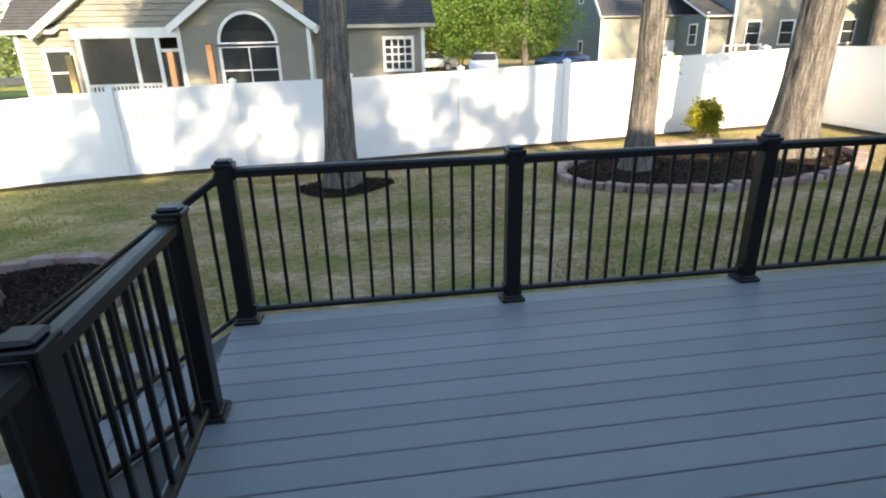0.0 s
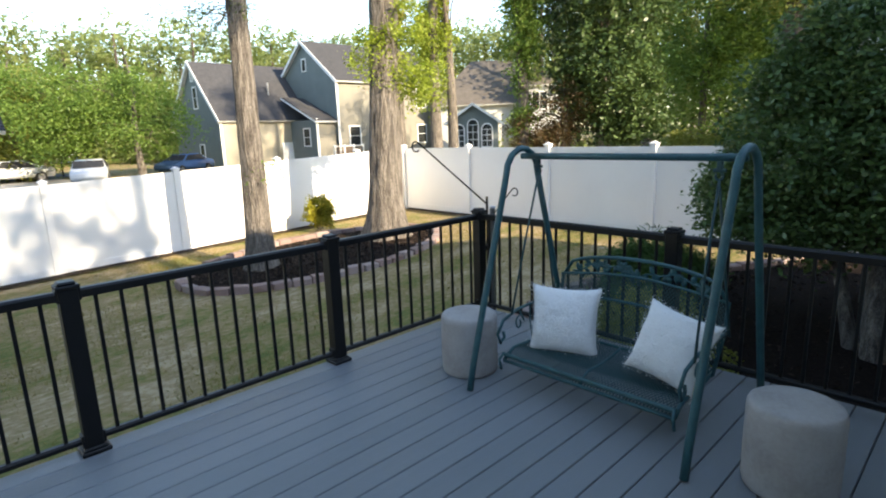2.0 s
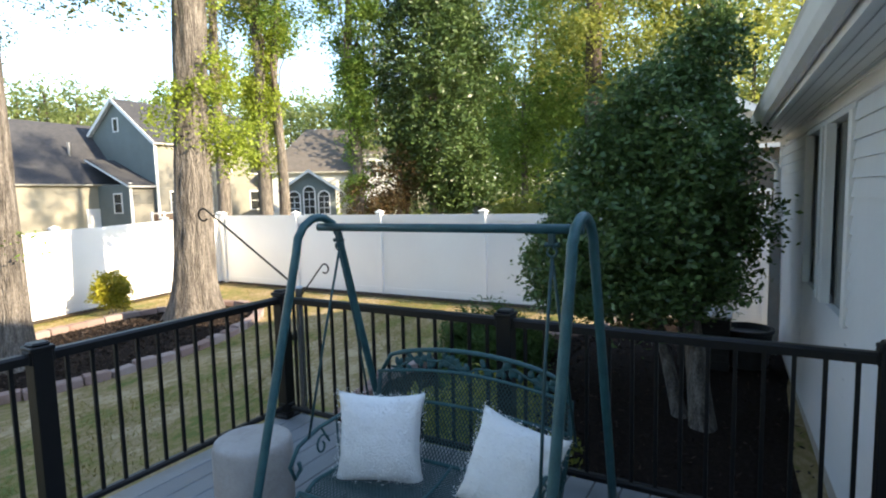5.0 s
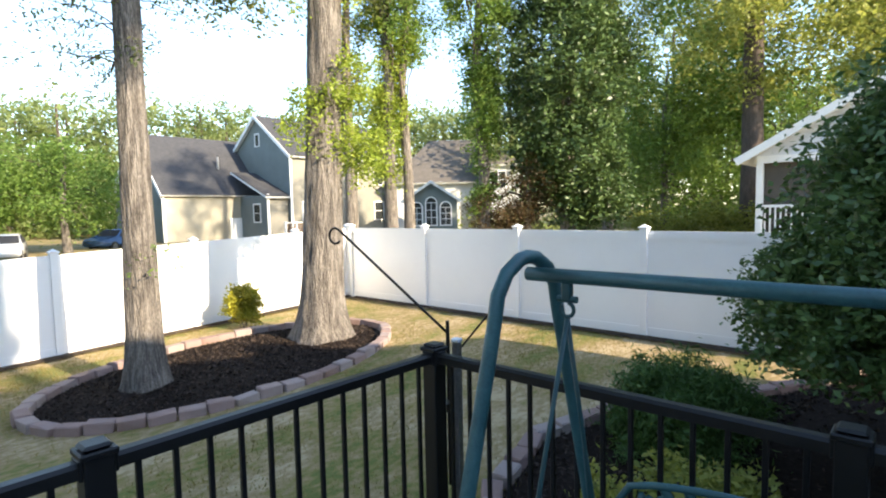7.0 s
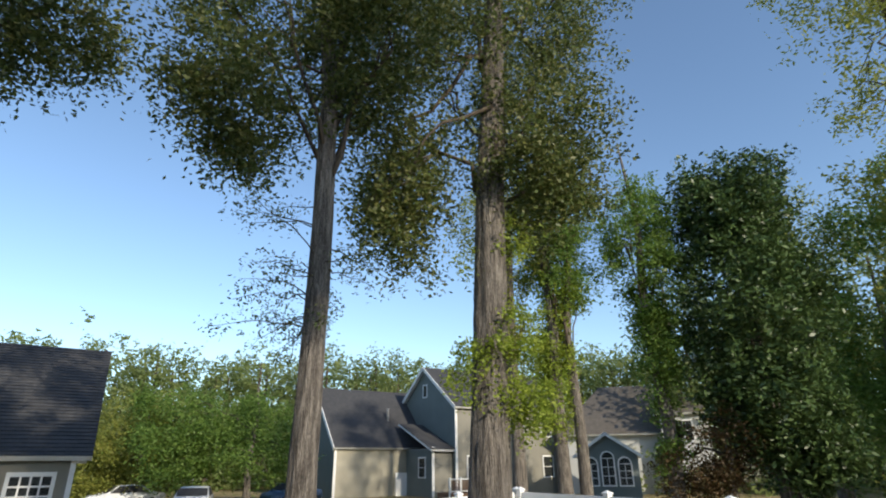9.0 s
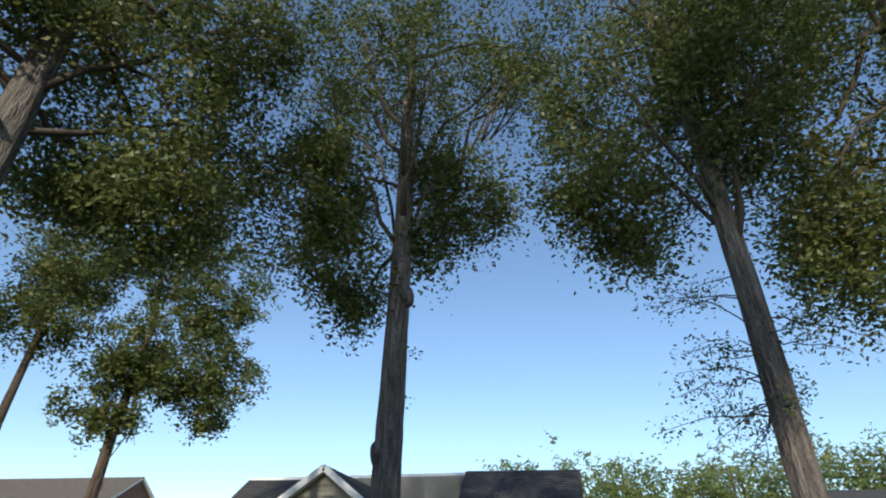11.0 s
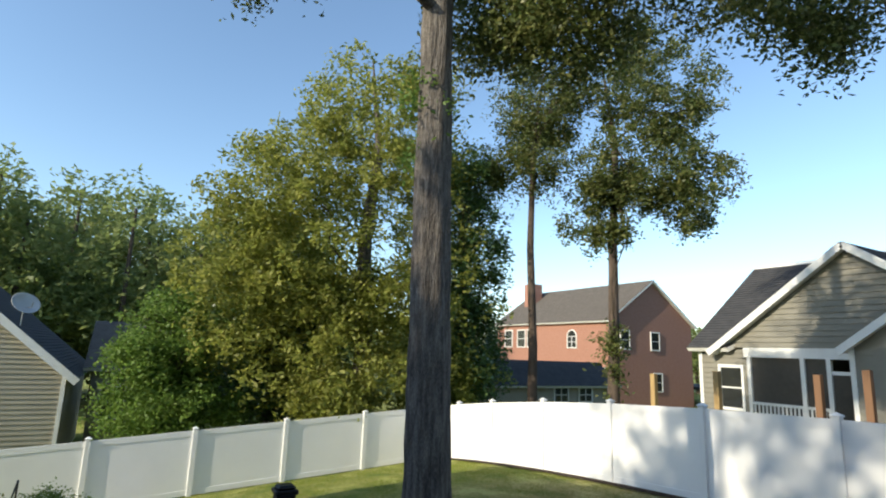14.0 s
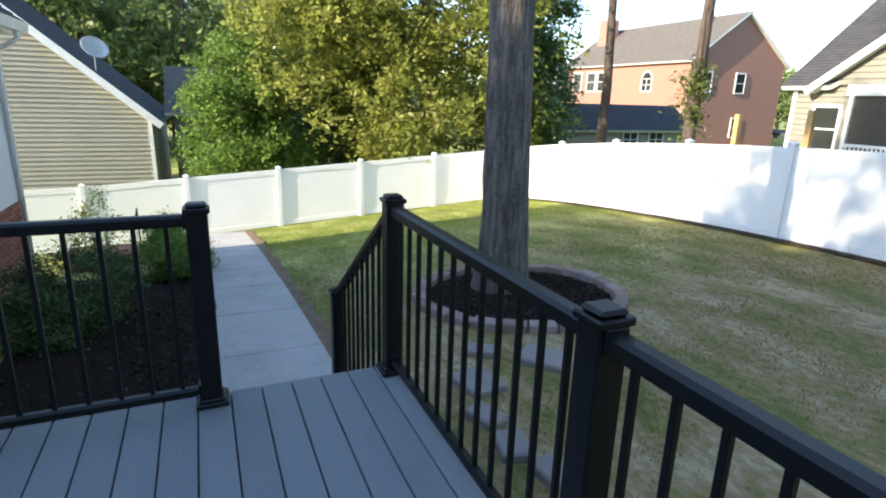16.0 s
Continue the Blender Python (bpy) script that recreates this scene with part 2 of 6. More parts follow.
def box(bm, lo, hi, bevel=0.0, m=None):
    c, s = [(a + b) / 2 for a, b in zip(lo, hi)], [b - a for a, b in zip(lo, hi)]
    mm = Matrix.LocRotScale(c, None, s)
    vs = bmesh.ops.create_cube(bm, size=1, matrix=(m @ mm) if m else mm)["verts"]
    if bevel:
        es = list({ed for v in vs for ed in v.link_edges})
        bmesh.ops.bevel(bm, geom=es, offset=bevel, segments=1, affect="EDGES")
    return bm


def boxed(lo, hi, bevel=0.0, m=None):
    return box(bmesh.new(), lo, hi, bevel, m)


def tube(bm, pts, r, n=8, cap=True):
    """A round bar along a line of points; r is one radius or one for each point."""
    pts = [Vector(p) for p in pts]
    rs = r if isinstance(r, (list, tuple)) else [r] * len(pts)
    rings, side = [], None
    for i, p in enumerate(pts):
        d = (pts[min(i + 1, len(pts) - 1)] - pts[max(i - 1, 0)]).normalized()
        if side is None:
            side = d.orthogonal().normalized()
        side = (side - d * side.dot(d)).normalized()
        up = d.cross(side)
        rings.append([bm.verts.new(p + (side * math.cos(2 * math.pi * k / n) + up * math.sin(2 * math.pi * k / n)) * rs[i]) for k in range(n)])
    for a, b in zip(rings, rings[1:]):
        for k in range(n):
            bm.faces.new((a[k], a[(k + 1) % n], b[(k + 1) % n], b[k]))
    if cap:
        bm.faces.new(rings[0][::-1])
        bm.faces.new(rings[-1])
    return bm


def tubed(pts, r, n=8):
    return tube(bmesh.new(), pts, r, n)


def lathe(profile, n=32, at=(0, 0, 0)):
    bm = bmesh.new()
    rings = [[bm.verts.new((at[0] + r * math.cos(2 * math.pi * k / n), at[1] + r * math.sin(2 * math.pi * k / n), at[2] + z)) for k in range(n)] for r, z in profile]
    for a, b in zip(rings, rings[1:]):
        for k in range(n):
            bm.faces.new((a[k], a[(k + 1) % n], b[(k + 1) % n], b[k]))
    bm.faces.new(rings[0][::-1])
    bm.faces.new(rings[-1])
    return bm


def arc(c, r, a0, a1, n, plane="xz"):
    out = []
    for i in range(n + 1):
        a = radians(a0 + (a1 - a0) * i / n)
        u, v = r * math.cos(a), r * math.sin(a)
        out.append((c[0] + u, c[1], c[2] + v) if plane == "xz" else ((c[0], c[1] + u, c[2] + v) if plane == "yz" else (c[0] + u, c[1] + v, c[2])))
    return out


def raw_mesh(name, verts, faces_per, material, n_side, smooth=False):
    """A mesh from vertex and polygon arrays of one side count."""
    me = bpy.data.meshes.new(name)
    f = np.asarray(faces_per, dtype=np.int32)
    me.vertices.add(len(verts))
    me.vertices.foreach_set("co", np.asarray(verts, dtype=np.float32).ravel())
    me.loops.add(f.size)
    me.loops.foreach_set("vertex_index", f.ravel())
    me.polygons.add(len(f))
    me.polygons.foreach_set("loop_start", np.arange(0, f.size, n_side, dtype=np.int32))
    me.polygons.foreach_set("loop_total", np.full(len(f), n_side, dtype=np.int32))
    me.update(calc_edges=True)
    me.materials.append(material)
    return me


def leaves(centres, size, rng, wide=0.5, droop=0.0, fold=0.25):
    """Diamond leaves, folded along the midrib, at the given points."""
    n = len(centres)
    d = rng.normal(size=(n, 3))
    d[:, 2] = d[:, 2] * 0.6 - droop
    d /= np.linalg.norm(d, axis=1)[:, None]
    s = np.cross(d, rng.normal(size=(n, 3)))
    s /= np.linalg.norm(s, axis=1)[:, None]
    nn = np.cross(d, s)
    L = (size * (0.65 + 0.7 * rng.random(n)))[:, None]
    c = np.asarray(centres)
    a, b = c - d * L * 0.5, c + d * L * 0.5
    p, q = c + s * L * wide * 0.5 + nn * L * fold * 0.3, c - s * L * wide * 0.5 + nn * L * fold * 0.3
    v = np.stack([a, p, b, q], 1).reshape(-1, 3)
    return v, np.arange(4 * n).reshape(n, 4)


def clumps(ellipsoids, n_clumps, per, spread, rng, hollow=0.5, stray=0.3):
    """Points for leaves, gathered in twig clumps inside ellipsoids (x, y, z, rx, ry, rz, weight)."""
    w = np.array([q[6] for q in ellipsoids], float)
    E = np.array([q[:6] for q in ellipsoids])

    def within(n):
        pick = rng.choice(len(E), n, p=w / w.sum())
        u = rng.normal(size=(n, 3))
        u /= np.linalg.norm(u, axis=1)[:, None]
        rad = (hollow ** 3 + (1 - hollow ** 3) * rng.random(n)) ** (1 / 3)
        return pick, E[pick][:, :3] + E[pick][:, 3:] * u * rad[:, None]

    pick, boughs = within(max(3, n_clumps // 8))
    j = rng.integers(0, len(boughs), n_clumps)
    c = boughs[j] + rng.normal(size=(n_clumps, 3)) * E[pick[j]][:, 3:] * rng.uniform(0.14, 0.30, len(boughs))[j][:, None]
    rel = (c - E[pick[j]][:, :3]) / E[pick[j]][:, 3:]
    far = np.maximum(np.linalg.norm(rel, axis=1) / rng.uniform(0.72, 1.42, len(boughs))[j], 1.0)
    c = E[pick[j]][:, :3] + rel / far[:, None] * E[pick[j]][:, 3:]
    loose = rng.random(n_clumps) < stray
    c[loose] = within(n_clumps)[1][loose]
    d = rng.normal(size=(n_clumps, 3)) * np.array([1, 1, 0.45])
    d /= np.linalg.norm(d, axis=1)[:, None]
    t = rng.uniform(-1, 1, n_clumps * per)
    pts = np.repeat(c, per, 0) + np.repeat(d, per, 0) * (t * spread * 2.1)[:, None] + rng.normal(size=(n_clumps * per, 3)) * spread * 0.55
    pts[:, 2] -= t * t * spread * 1.3
    return c, pts


def lumpy(ellipsoids, rng, k=7):
    """Add uneven outer lumps to smooth crown masses."""
    out = []
    for x, y, z, rx, ry, rz, w in ellipsoids:
        R = np.array([rx, ry, rz])
        out.append((x, y, z, rx * 0.97, ry * 0.97, rz * 0.97, w * 0.72))
        for i in range(k):
            u = rng.normal(size=3)
            c = np.array([x, y, z]) + u / np.linalg.norm(u) * R * rng.uniform(0.55, 1.0)
            out.append((*c, *(R * rng.uniform(0.26, 0.46) * rng.uniform(0.8, 1.25, 3)), w * 0.28 / k))
    return out


def bark_mesh(name, path, radii, material, rings=46, n=30, flare=0.0, ridge=0.05, seed=0):
    """A trunk or limb that follows a line, with a flared foot and ridged bark."""
    P, R = np.array(path, float), np.array(radii, float)
    t = np.linspace(0, 1, len(P))
    tt = np.linspace(0, 1, rings) ** 1.25
    C = np.stack([np.interp(tt, t, P[:, k]) for k in range(3)], 1)
    r = np.interp(tt, t, R)
    ang = np.arange(n) * 2 * np.pi / n
    verts = []
    fine = n > 40
    for i in range(rings):
        h = np.linalg.norm(C[i] - C[0])
        for a in ang:
            ripple = 1 + ridge * math.sin(a * 7 + seed + 0.8 * math.sin(h * 1.3 + seed)) * 0.6 + ridge * noise.noise(Vector((math.cos(a) * 3 + seed, math.sin(a) * 3, h * 0.9)))
            if fine:
                ripple += 0.05 * noise.noise(Vector((math.cos(a) * 11 + seed, math.sin(a) * 11, h * 2.2))) + 0.03 * noise.noise(Vector((math.cos(a) * 2, math.sin(a) * 2 + seed, h * 3.1)))
            fl = 1 + flare * math.exp(-h / 0.32) * (1 + 0.35 * math.sin(a * 4 + seed * 2)) + 0.25 * flare * math.exp(-h / 1.1)
            verts.append(C[i] + np.array([math.cos(a), math.sin(a), 0]) * r[i] * ripple * fl)
    faces = [(i * n + k, i * n + (k + 1) % n, (i + 1) * n + (k + 1) % n, (i + 1) * n + k) for i in range(rings - 1) for k in range(n)]
    me = raw_mesh(name, verts, faces, material, 4)
    me.polygons.foreach_set("use_smooth", np.ones(len(me.polygons), bool))
    return me


def limb_bm(bm, a, b, r0, r1, rng, sag=0.12, steps=6, n=6):
    a, b = Vector(a), Vector(b)
    d = b - a
    pts, rs = [], []
    for i in range(steps + 1):
        k = i / steps
        j = Vector(rng.normal(size=3)) * d.length * 0.035 * (1 if 0 < i < steps else 0)
        pts.append(a + d * k + Vector((0, 0, math.sin(k * math.pi) * d.length * sag)) + j)
        rs.append(r0 + (r1 - r0) * k)
    return tube(bm, pts, rs, n)


def tree(name, label, path, radii, ells, n_clumps, per, spread, size, leaf, bark=None, limbs=14, seed=1, flare=0.5, category="tree", hollow=0.35,
         extra=(), wide=0.5, droop=0.1, rings=46, n=30, limb_r=0.07, group="", lowest=0.45):
    """A tree: ridged trunk, limbs that reach into the crown, and a crown of many leaves. extra: more (part name, ellipsoids, clumps, per, spread, size, leaf)."""
    rng = np.random.default_rng(seed)
    bark = bark or M_BARK
    t = thing(name, label, category, group=group)
    part("trunk", bark_mesh("trunk", path, radii, bark, rings, n, flare, seed=seed), None, t)
    c, pts = clumps(lumpy(ells, rng), n_clumps, per, spread, rng, hollow)
    v, f = leaves(pts, size, rng, wide, droop)
    part("crown", raw_mesh("crown", v, f, leaf, 4), None, t)
    P = np.array(path, float)
    top = P[-1]
    for i in range(limbs):
        tgt = c[rng.integers(len(c))]
        k = lowest + (0.97 - lowest) * rng.random()
        s = np.array([np.interp(k, np.linspace(0, 1, len(P)), P[:, q]) for q in range(3)])
        if tgt[2] < s[2] - 0.8:
            kk = lowest + 0.22 * rng.random()
            s = np.array([np.interp(kk, np.linspace(0, 1, len(P)), P[:, q]) for q in range(3)])
        bm = limb_bm(bmesh.new(), s, tgt, limb_r * (0.6 + 0.6 * rng.random()), 0.012, rng)
        near = c[np.argsort(np.linalg.norm(c - tgt, axis=1))[1:7]]
        mid = Vector(s) * 0.4 + Vector(tgt) * 0.6
        for q in near[::2]:
            limb_bm(bm, mid, q, 0.02, 0.006, rng, 0.05, 4, 5)
        part("limb", bm, M_TWIG, t, smooth=True)
    for nm, el, nc, pr, sp, sz, lf in extra:
        _, p2 = clumps(el, nc, pr, sp, rng, 0.2)
        v, f = leaves(p2, sz, rng, wide, droop)
        part(nm, raw_mesh(nm, v, f, lf, 4), None, t, kind="stuff")
    return t


# ---- ground ----
def ground_z(x, y):
    x, y = min(max(x, -16.0), 14.0), min(max(y, -2.0), 18.0)
    if x > 0:
        return -0.86 + 0.035 * x
    w = min(max((13.2 - y) / 9.2, 0), 1.5)
    return -0.86 - 0.06 * w * abs(x) - (0.005 - 0.001 * w) * x * x


def axis(lo, hi, step):
    mid = list(np.arange(lo, hi + 1e-6, step))
    out, s, q = [], step, mid[-1]
    while q < 900:
        s *= 1.35
        q += s
        out.append(q)
    low, s, q = [], step, mid[0]
    while q > -900:
        s *= 1.35
        q -= s
        low.append(q)
    return low[::-1] + mid + out


gx, gy = axis(-18, 15, 0.3), axis(-3, 17, 0.3)
gv = [(x, y, ground_z(x, y) + 0.02 * noise.noise(Vector((x * 0.8, y * 0.8, 0)))) for y in gy for x in gx]
gf = [(j * len(gx) + i, j * len(gx) + i + 1, (j + 1) * len(gx) + i + 1, (j + 1) * len(gx) + i) for j in range(len(gy) - 1) for i in range(len(gx) - 1)]
gm = raw_mesh("ground", gv, gf, M_LAWN, 4)
gm.polygons.foreach_set("use_smooth", np.ones(len(gm.polygons), bool))
ground = tagged(new("ground", gm), "patchy half-dry lawn sloping gently down to the west", "lawn", kind="structure")

# ---- deck ----
X0, X1, Y0, Y1 = 0.0, 4.80, 0.40, 4.0          # post lines and the house wall's face
YS = 3.10                                        # far side of the stairs' opening


def plank_mesh(name, lo, hi, material, bevel=0.004):
    return mesh_of(name, boxed(lo, hi, bevel), material)


deck = thing("deck_floor", "grey composite deck boards laid along the house, in shade", "deck", kind="structure")
bw, gap, YB = 0.1415, 0.006, 4.068
n_boards = int((YB - 0.20) / (bw + gap))
bmesh_board = plank_mesh("board", (X0 - 0.075, 0, -0.025), (X1 + 0.075, bw, 0), M_DECK)
for i in range(n_boards):
    b = part("board", bmesh_board, None, deck)
    b.location = (0, YB - (i + 1) * (bw + gap), 0)
rim = thing("deck_frame", "grey fascia boards and dark framing under the deck edge", "deck frame", kind="structure")
# added dark sheet just below the boards, paints the shade in their gaps
part("gap_shade", boxed((X0 - 0.02, 0.24, -0.034), (X1 + 0.02, Y1 + 0.04, -0.028)), M_DARK, rim)
ylow = YB - n_boards * (bw + gap)
part("fascia_board", boxed((X0 - 0.07, Y1 + 0.05, -0.27), (X1 + 0.07, Y1 + 0.072, -0.03), 0.003), M_FASCIA, rim)
part("fascia_board", boxed((X0 - 0.07, ylow, -0.27), (X0 - 0.04, Y1 + 0.048, -0.03), 0.003), M_FASCIA, rim)
part("fascia_board", boxed((X1 + 0.04, ylow, -0.27), (X1 + 0.07, Y1 + 0.048, -0.03), 0.003), M_FASCIA, rim)
for i in range(9):
    y = 0.55 + i * 0.42
    part("joist", boxed((X0 - 0.03, y, -0.26), (X1 + 0.03, y + 0.04, -0.036)), M_WOOD_DARK, rim)
for x in (0.1, 2.4, 4.7):
    part("footing_post", boxed((x - 0.07, Y1 - 0.1, -1.0), (x + 0.07, Y1 + 0.04, -0.27), 0.004), M_WOOD_DARK, rim)

ME_POST = None
ME_BAL, ME_CAP, ME_PLATE = None, None, None


def railing_meshes():
    global ME_POST, ME_BAL, ME_CAP, ME_PLATE
    ME_POST = mesh_of("post", boxed((-0.045, -0.045, 0), (0.045, 0.045, 0.93), 0.005), M_BLACK)
    bm = boxed((-0.055, -0.055, 0.925), (0.055, 0.055, 0.948), 0.005)
    box(bm, (-0.044, -0.044, 0.947), (0.044, 0.044, 0.966), 0.010)
    ME_CAP = mesh_of("cap", bm, M_BLACK)
    bm = boxed((-0.072, -0.072, 0.0), (0.072, 0.072, 0.026), 0.006)
    box(bm, (-0.058, -0.058, 0.025), (0.058, 0.058, 0.04), 0.006)
    ME_PLATE = mesh_of("base_plate", bm, M_BLACK)
    ME_BAL = mesh_of("baluster", boxed((-0.0095, -0.0095, -0.41), (0.0095, 0.0095, 0.41), 0.002), M_BLACK)


railing_meshes()


def post(parent, x, y, z=0.0, plate=True):
    p = part("post", ME_POST, None, parent)
    p.location = (x, y, z)
    part("cap", ME_CAP, None, p)
    if plate:
        part("base_plate", ME_PLATE, None, p)


def rail_span(parent, a, b, za=0.0, zb=0.0):
    """Top and bottom rail with balusters between two posts."""
    a, b = Vector((*a, za)), Vector((*b, zb))
    d = b - a
    flat = Vector((d.x, d.y, 0))
    u = flat.normalized()
    s, t = a + u * 0.045, b - u * 0.045
    slope = d.z / flat.length
    s.z, t.z = a.z + slope * 0.045, b.z - slope * 0.045
    side = Vector((-u.y, u.x, 0))

    def bar(name, h0, h1, w, label=""):
        bm = bmesh.new()
        prof = [(-w, h0), (w, h0), (w, h1 - 0.012), (w * 0.6, h1), (-w * 0.6, h1), (-w, h1 - 0.012)]
        r = [[bm.verts.new(p + side * q + Vector((0, 0, h))) for q, h in prof] for p in (s, t)]
        for k in range(len(prof)):
            bm.faces.new((r[0][k], r[0][(k + 1) % 6], r[1][(k + 1) % 6], r[1][k]))
        bm.faces.new(r[0][::-1])
        bm.faces.new(r[1])
        part(name, bm, M_BLACK, parent)

    bar("top_rail", 0.868, 0.918, 0.030)
    bar("bottom_rail", 0.060, 0.092, 0.021)
    n = max(2, round(flat.length / 0.119))
    for i in range(1, n):
        p = a + d * (i / n)
        o = part("baluster", ME_BAL, None, parent)
        o.location = (p.x, p.y, p.z + 0.48)
        o.rotation_euler = (0, 0, math.atan2(u.y, u.x))
    for p, q in ((s, 1), (t, -1)):
        for h in (0.893, 0.076):
            bm = boxed((-0.006, -0.034, -0.034), (0.012, 0.034, 0.034), 0.003, Matrix.Translation(p + Vector((0, 0, h))) @ Matrix.Rotation(math.atan2(u.y * q, u.x * q), 4, "Z"))
            part("bracket", bm, M_BLACK, parent)


front = thing("deck_railing", "black metal railing with square balusters along the deck's lawn edge", "railing", group="deck railings")
xs = (X0, 1.605, 3.205, X1)
for x in xs:
    post(front, x, Y1)
for q, r in zip(xs, xs[1:]):
    rail_span(front, (q, Y1), (r, Y1))
east = thing("deck_railing", "black metal railing behind the garden swing, ending at the house", "railing", group="deck railings")
for y in (2.20, Y0 + 0.035):
    post(east, X1 - 0.01, y)
rail_span(east, (X1, Y1), (X1 - 0.01, 2.20))
rail_span(east, (X1 - 0.01, 2.20), (X1 - 0.01, Y0 + 0.035))
west = thing("deck_railing", "black metal railing between the stairs' opening and the house", "railing", group="deck railings")
for y in (YS, 2.10, Y0 + 0.05):
    post(west, X0, y)
rail_span(west, (X0, YS), (X0, 2.10))
rail_span(west, (X0, 2.10), (X0, Y0 + 0.05))

# stairs down to the walk
STEP, RUN = 0.19, 0.29
stairs = thing("deck_stairs", "grey composite stairs from the deck down to the walk", "stairs", kind="structure")
for k in range(1, 5):
    xa, xb = X0 - 0.075 - RUN * (k - 1), X0 - 0.075 - RUN * k
    for j in range(2):
        w = RUN / 2
        part("tread", boxed((xa - w * (j + 1) + 0.004, YS + 0.03, -STEP * k - 0.025), (xa - w * j, Y1 - 0.03, -STEP * k), 0.003), M_DECK, stairs)
    part("riser", boxed((xa - 0.018, YS + 0.03, -STEP * k + 0.001), (xa - 0.001, Y1 - 0.03, -STEP * (k - 1) - 0.027)), M_FASCIA, stairs)
for y in (YS + 0.0, Y1 - 0.028):
    bm = bmesh.new()
    q = [bm.verts.new((x, yy, z)) for yy in (y, y + 0.028) for x, z in ((X0 - 0.076, -0.03), (X0 - 0.076, -0.42), (X0 - 1.18, -1.10), (X0 - 1.26, -1.10), (X0 - 1.26, -0.79))]
    for k in range(5):
        bm.faces.new((q[k], q[(k + 1) % 5], q[5 + (k + 1) % 5], q[5 + k]))
    bm.faces.new(q[:5])
    bm.faces.new(q[5:][::-1])
    part("stringer", bm, M_FASCIA, stairs)
for y in (YS, Y1):
    st = thing("stair_railing", "black metal stair railing sloping down to a lower post", "railing", group="stair railings")
    post(st, -1.32, y, -0.93)
    rail_span(st, (X0, y), (-1.32, y), 0.0, -0.91)

# ---- white fence round the yard ----
ME_FPOST = mesh_of("post", boxed((-0.062, -0.062, -0.3), (0.062, 0.062, 1.76), 0.004), M_VINYL)
bm = boxed((-0.078, -0.078, 1.76), (0.078, 0.078, 1.785), 0.004)
top = bm.verts.new((0, 0, 1.83))
cs = [bm.verts.new((x, y, 1.785)) for x, y in ((-0.07, -0.07), (0.07, -0.07), (0.07, 0.07), (-0.07, 0.07))]
for k in range(4):
    bm.faces.new((cs[k], cs[(k + 1) % 4], top))
ME_FCAP = mesh_of("cap", bm, M_VINYL)


def racked(a, b, h0, h1, th):
    """A board between two posts whose foot follows the ground."""
    a, b = Vector(a), Vector(b)
    u = Vector((b.x - a.x, b.y - a.y, 0)).normalized()
    s = Vector((-u.y, u.x, 0)) * th
    bm = bmesh.new()
    v = [bm.verts.new(p + s * q + Vector((0, 0, h))) for q in (-1, 1) for p, h in ((a, h0), (b, h0), (b, h1), (a, h1))]
    for f in ((0, 1, 2, 3), (7, 6, 5, 4), (0, 4, 5, 1), (1, 5, 6, 2), (2, 6, 7, 3), (3, 7, 4, 0)):
        bm.faces.new([v[k] for k in f])
    return bm


def fence(label, pts):
    f = thing("privacy_fence", label, "fence", group="yard fences")
    zs = [ground_z(x, y) for x, y in pts]
    for (x, y), z in zip(pts, zs):
        p = part("post", ME_FPOST, None, f)
        p.location = (x, y, z)
        part("cap", ME_FCAP, None, p)
    for (p, za), (q, zb) in zip(zip(pts, zs), list(zip(pts, zs))[1:]):
        a, b = (*p, za), (*q, zb)
        part("panel", racked(a, b, 0.10, 1.60, 0.012), M_VINYL, f)
        part("upper_rail", racked(a, b, 1.58, 1.72, 0.024), M_VINYL, f)
        part("lower_rail", racked(a, b, 0.03, 0.17, 0.024), M_VINYL, f)
    return f


FX, FY, FW = 11.4, 12.95, -14.3
bx = [FX, 9.86, 7.53, 5.2, 2.87, 0.54, -1.79, -4.12, -6.45, -8.78, -11.11, -13.0, FW]
fence("white vinyl privacy fence across the back yard, sun-dappled", [(x, FY) for x in bx])
fence("white vinyl privacy fence along the east side of the yard", [(FX, y) for y in (FY - 0.14, 10.3, 7.88, 5.45, 3.02, 0.75)])
fence("white vinyl privacy fence along the low west side of the yard", [(FW, y) for y in (FY - 0.14, 10.2, 7.7, 5.2, 2.7, 0.2, -2.3, -4.8)])

# ---- beds, walk, stones ----
rng0 = np.random.default_rng(5)


def bed_mesh(outline, rise=0.07):
    """A low mound of mulch inside an outline."""
    bm = bmesh.new()
    cx, cy = sum(p[0] for p in outline) / len(outline), sum(p[1] for p in outline) / len(outline)
    rings = []
    for k, h in ((1.0, 0.015), (0.85, 0.7), (0.55, 0.95), (0.25, 1.0)):
        rings.append([bm.verts.new((cx + (x - cx) * k, cy + (y - cy) * k, ground_z(cx + (x - cx) * k, cy + (y - cy) * k) + rise * h + 0.012 * noise.noise(Vector((x * 2, y * 2, k * 5))))) for x, y in outline])
    n = len(outline)
    for a, b in zip(rings, rings[1:]):
        for k in range(n):
            bm.faces.new((a[k], a[(k + 1) % n], b[(k + 1) % n], b[k]))
    bm.faces.new(rings[-1])
    return bm


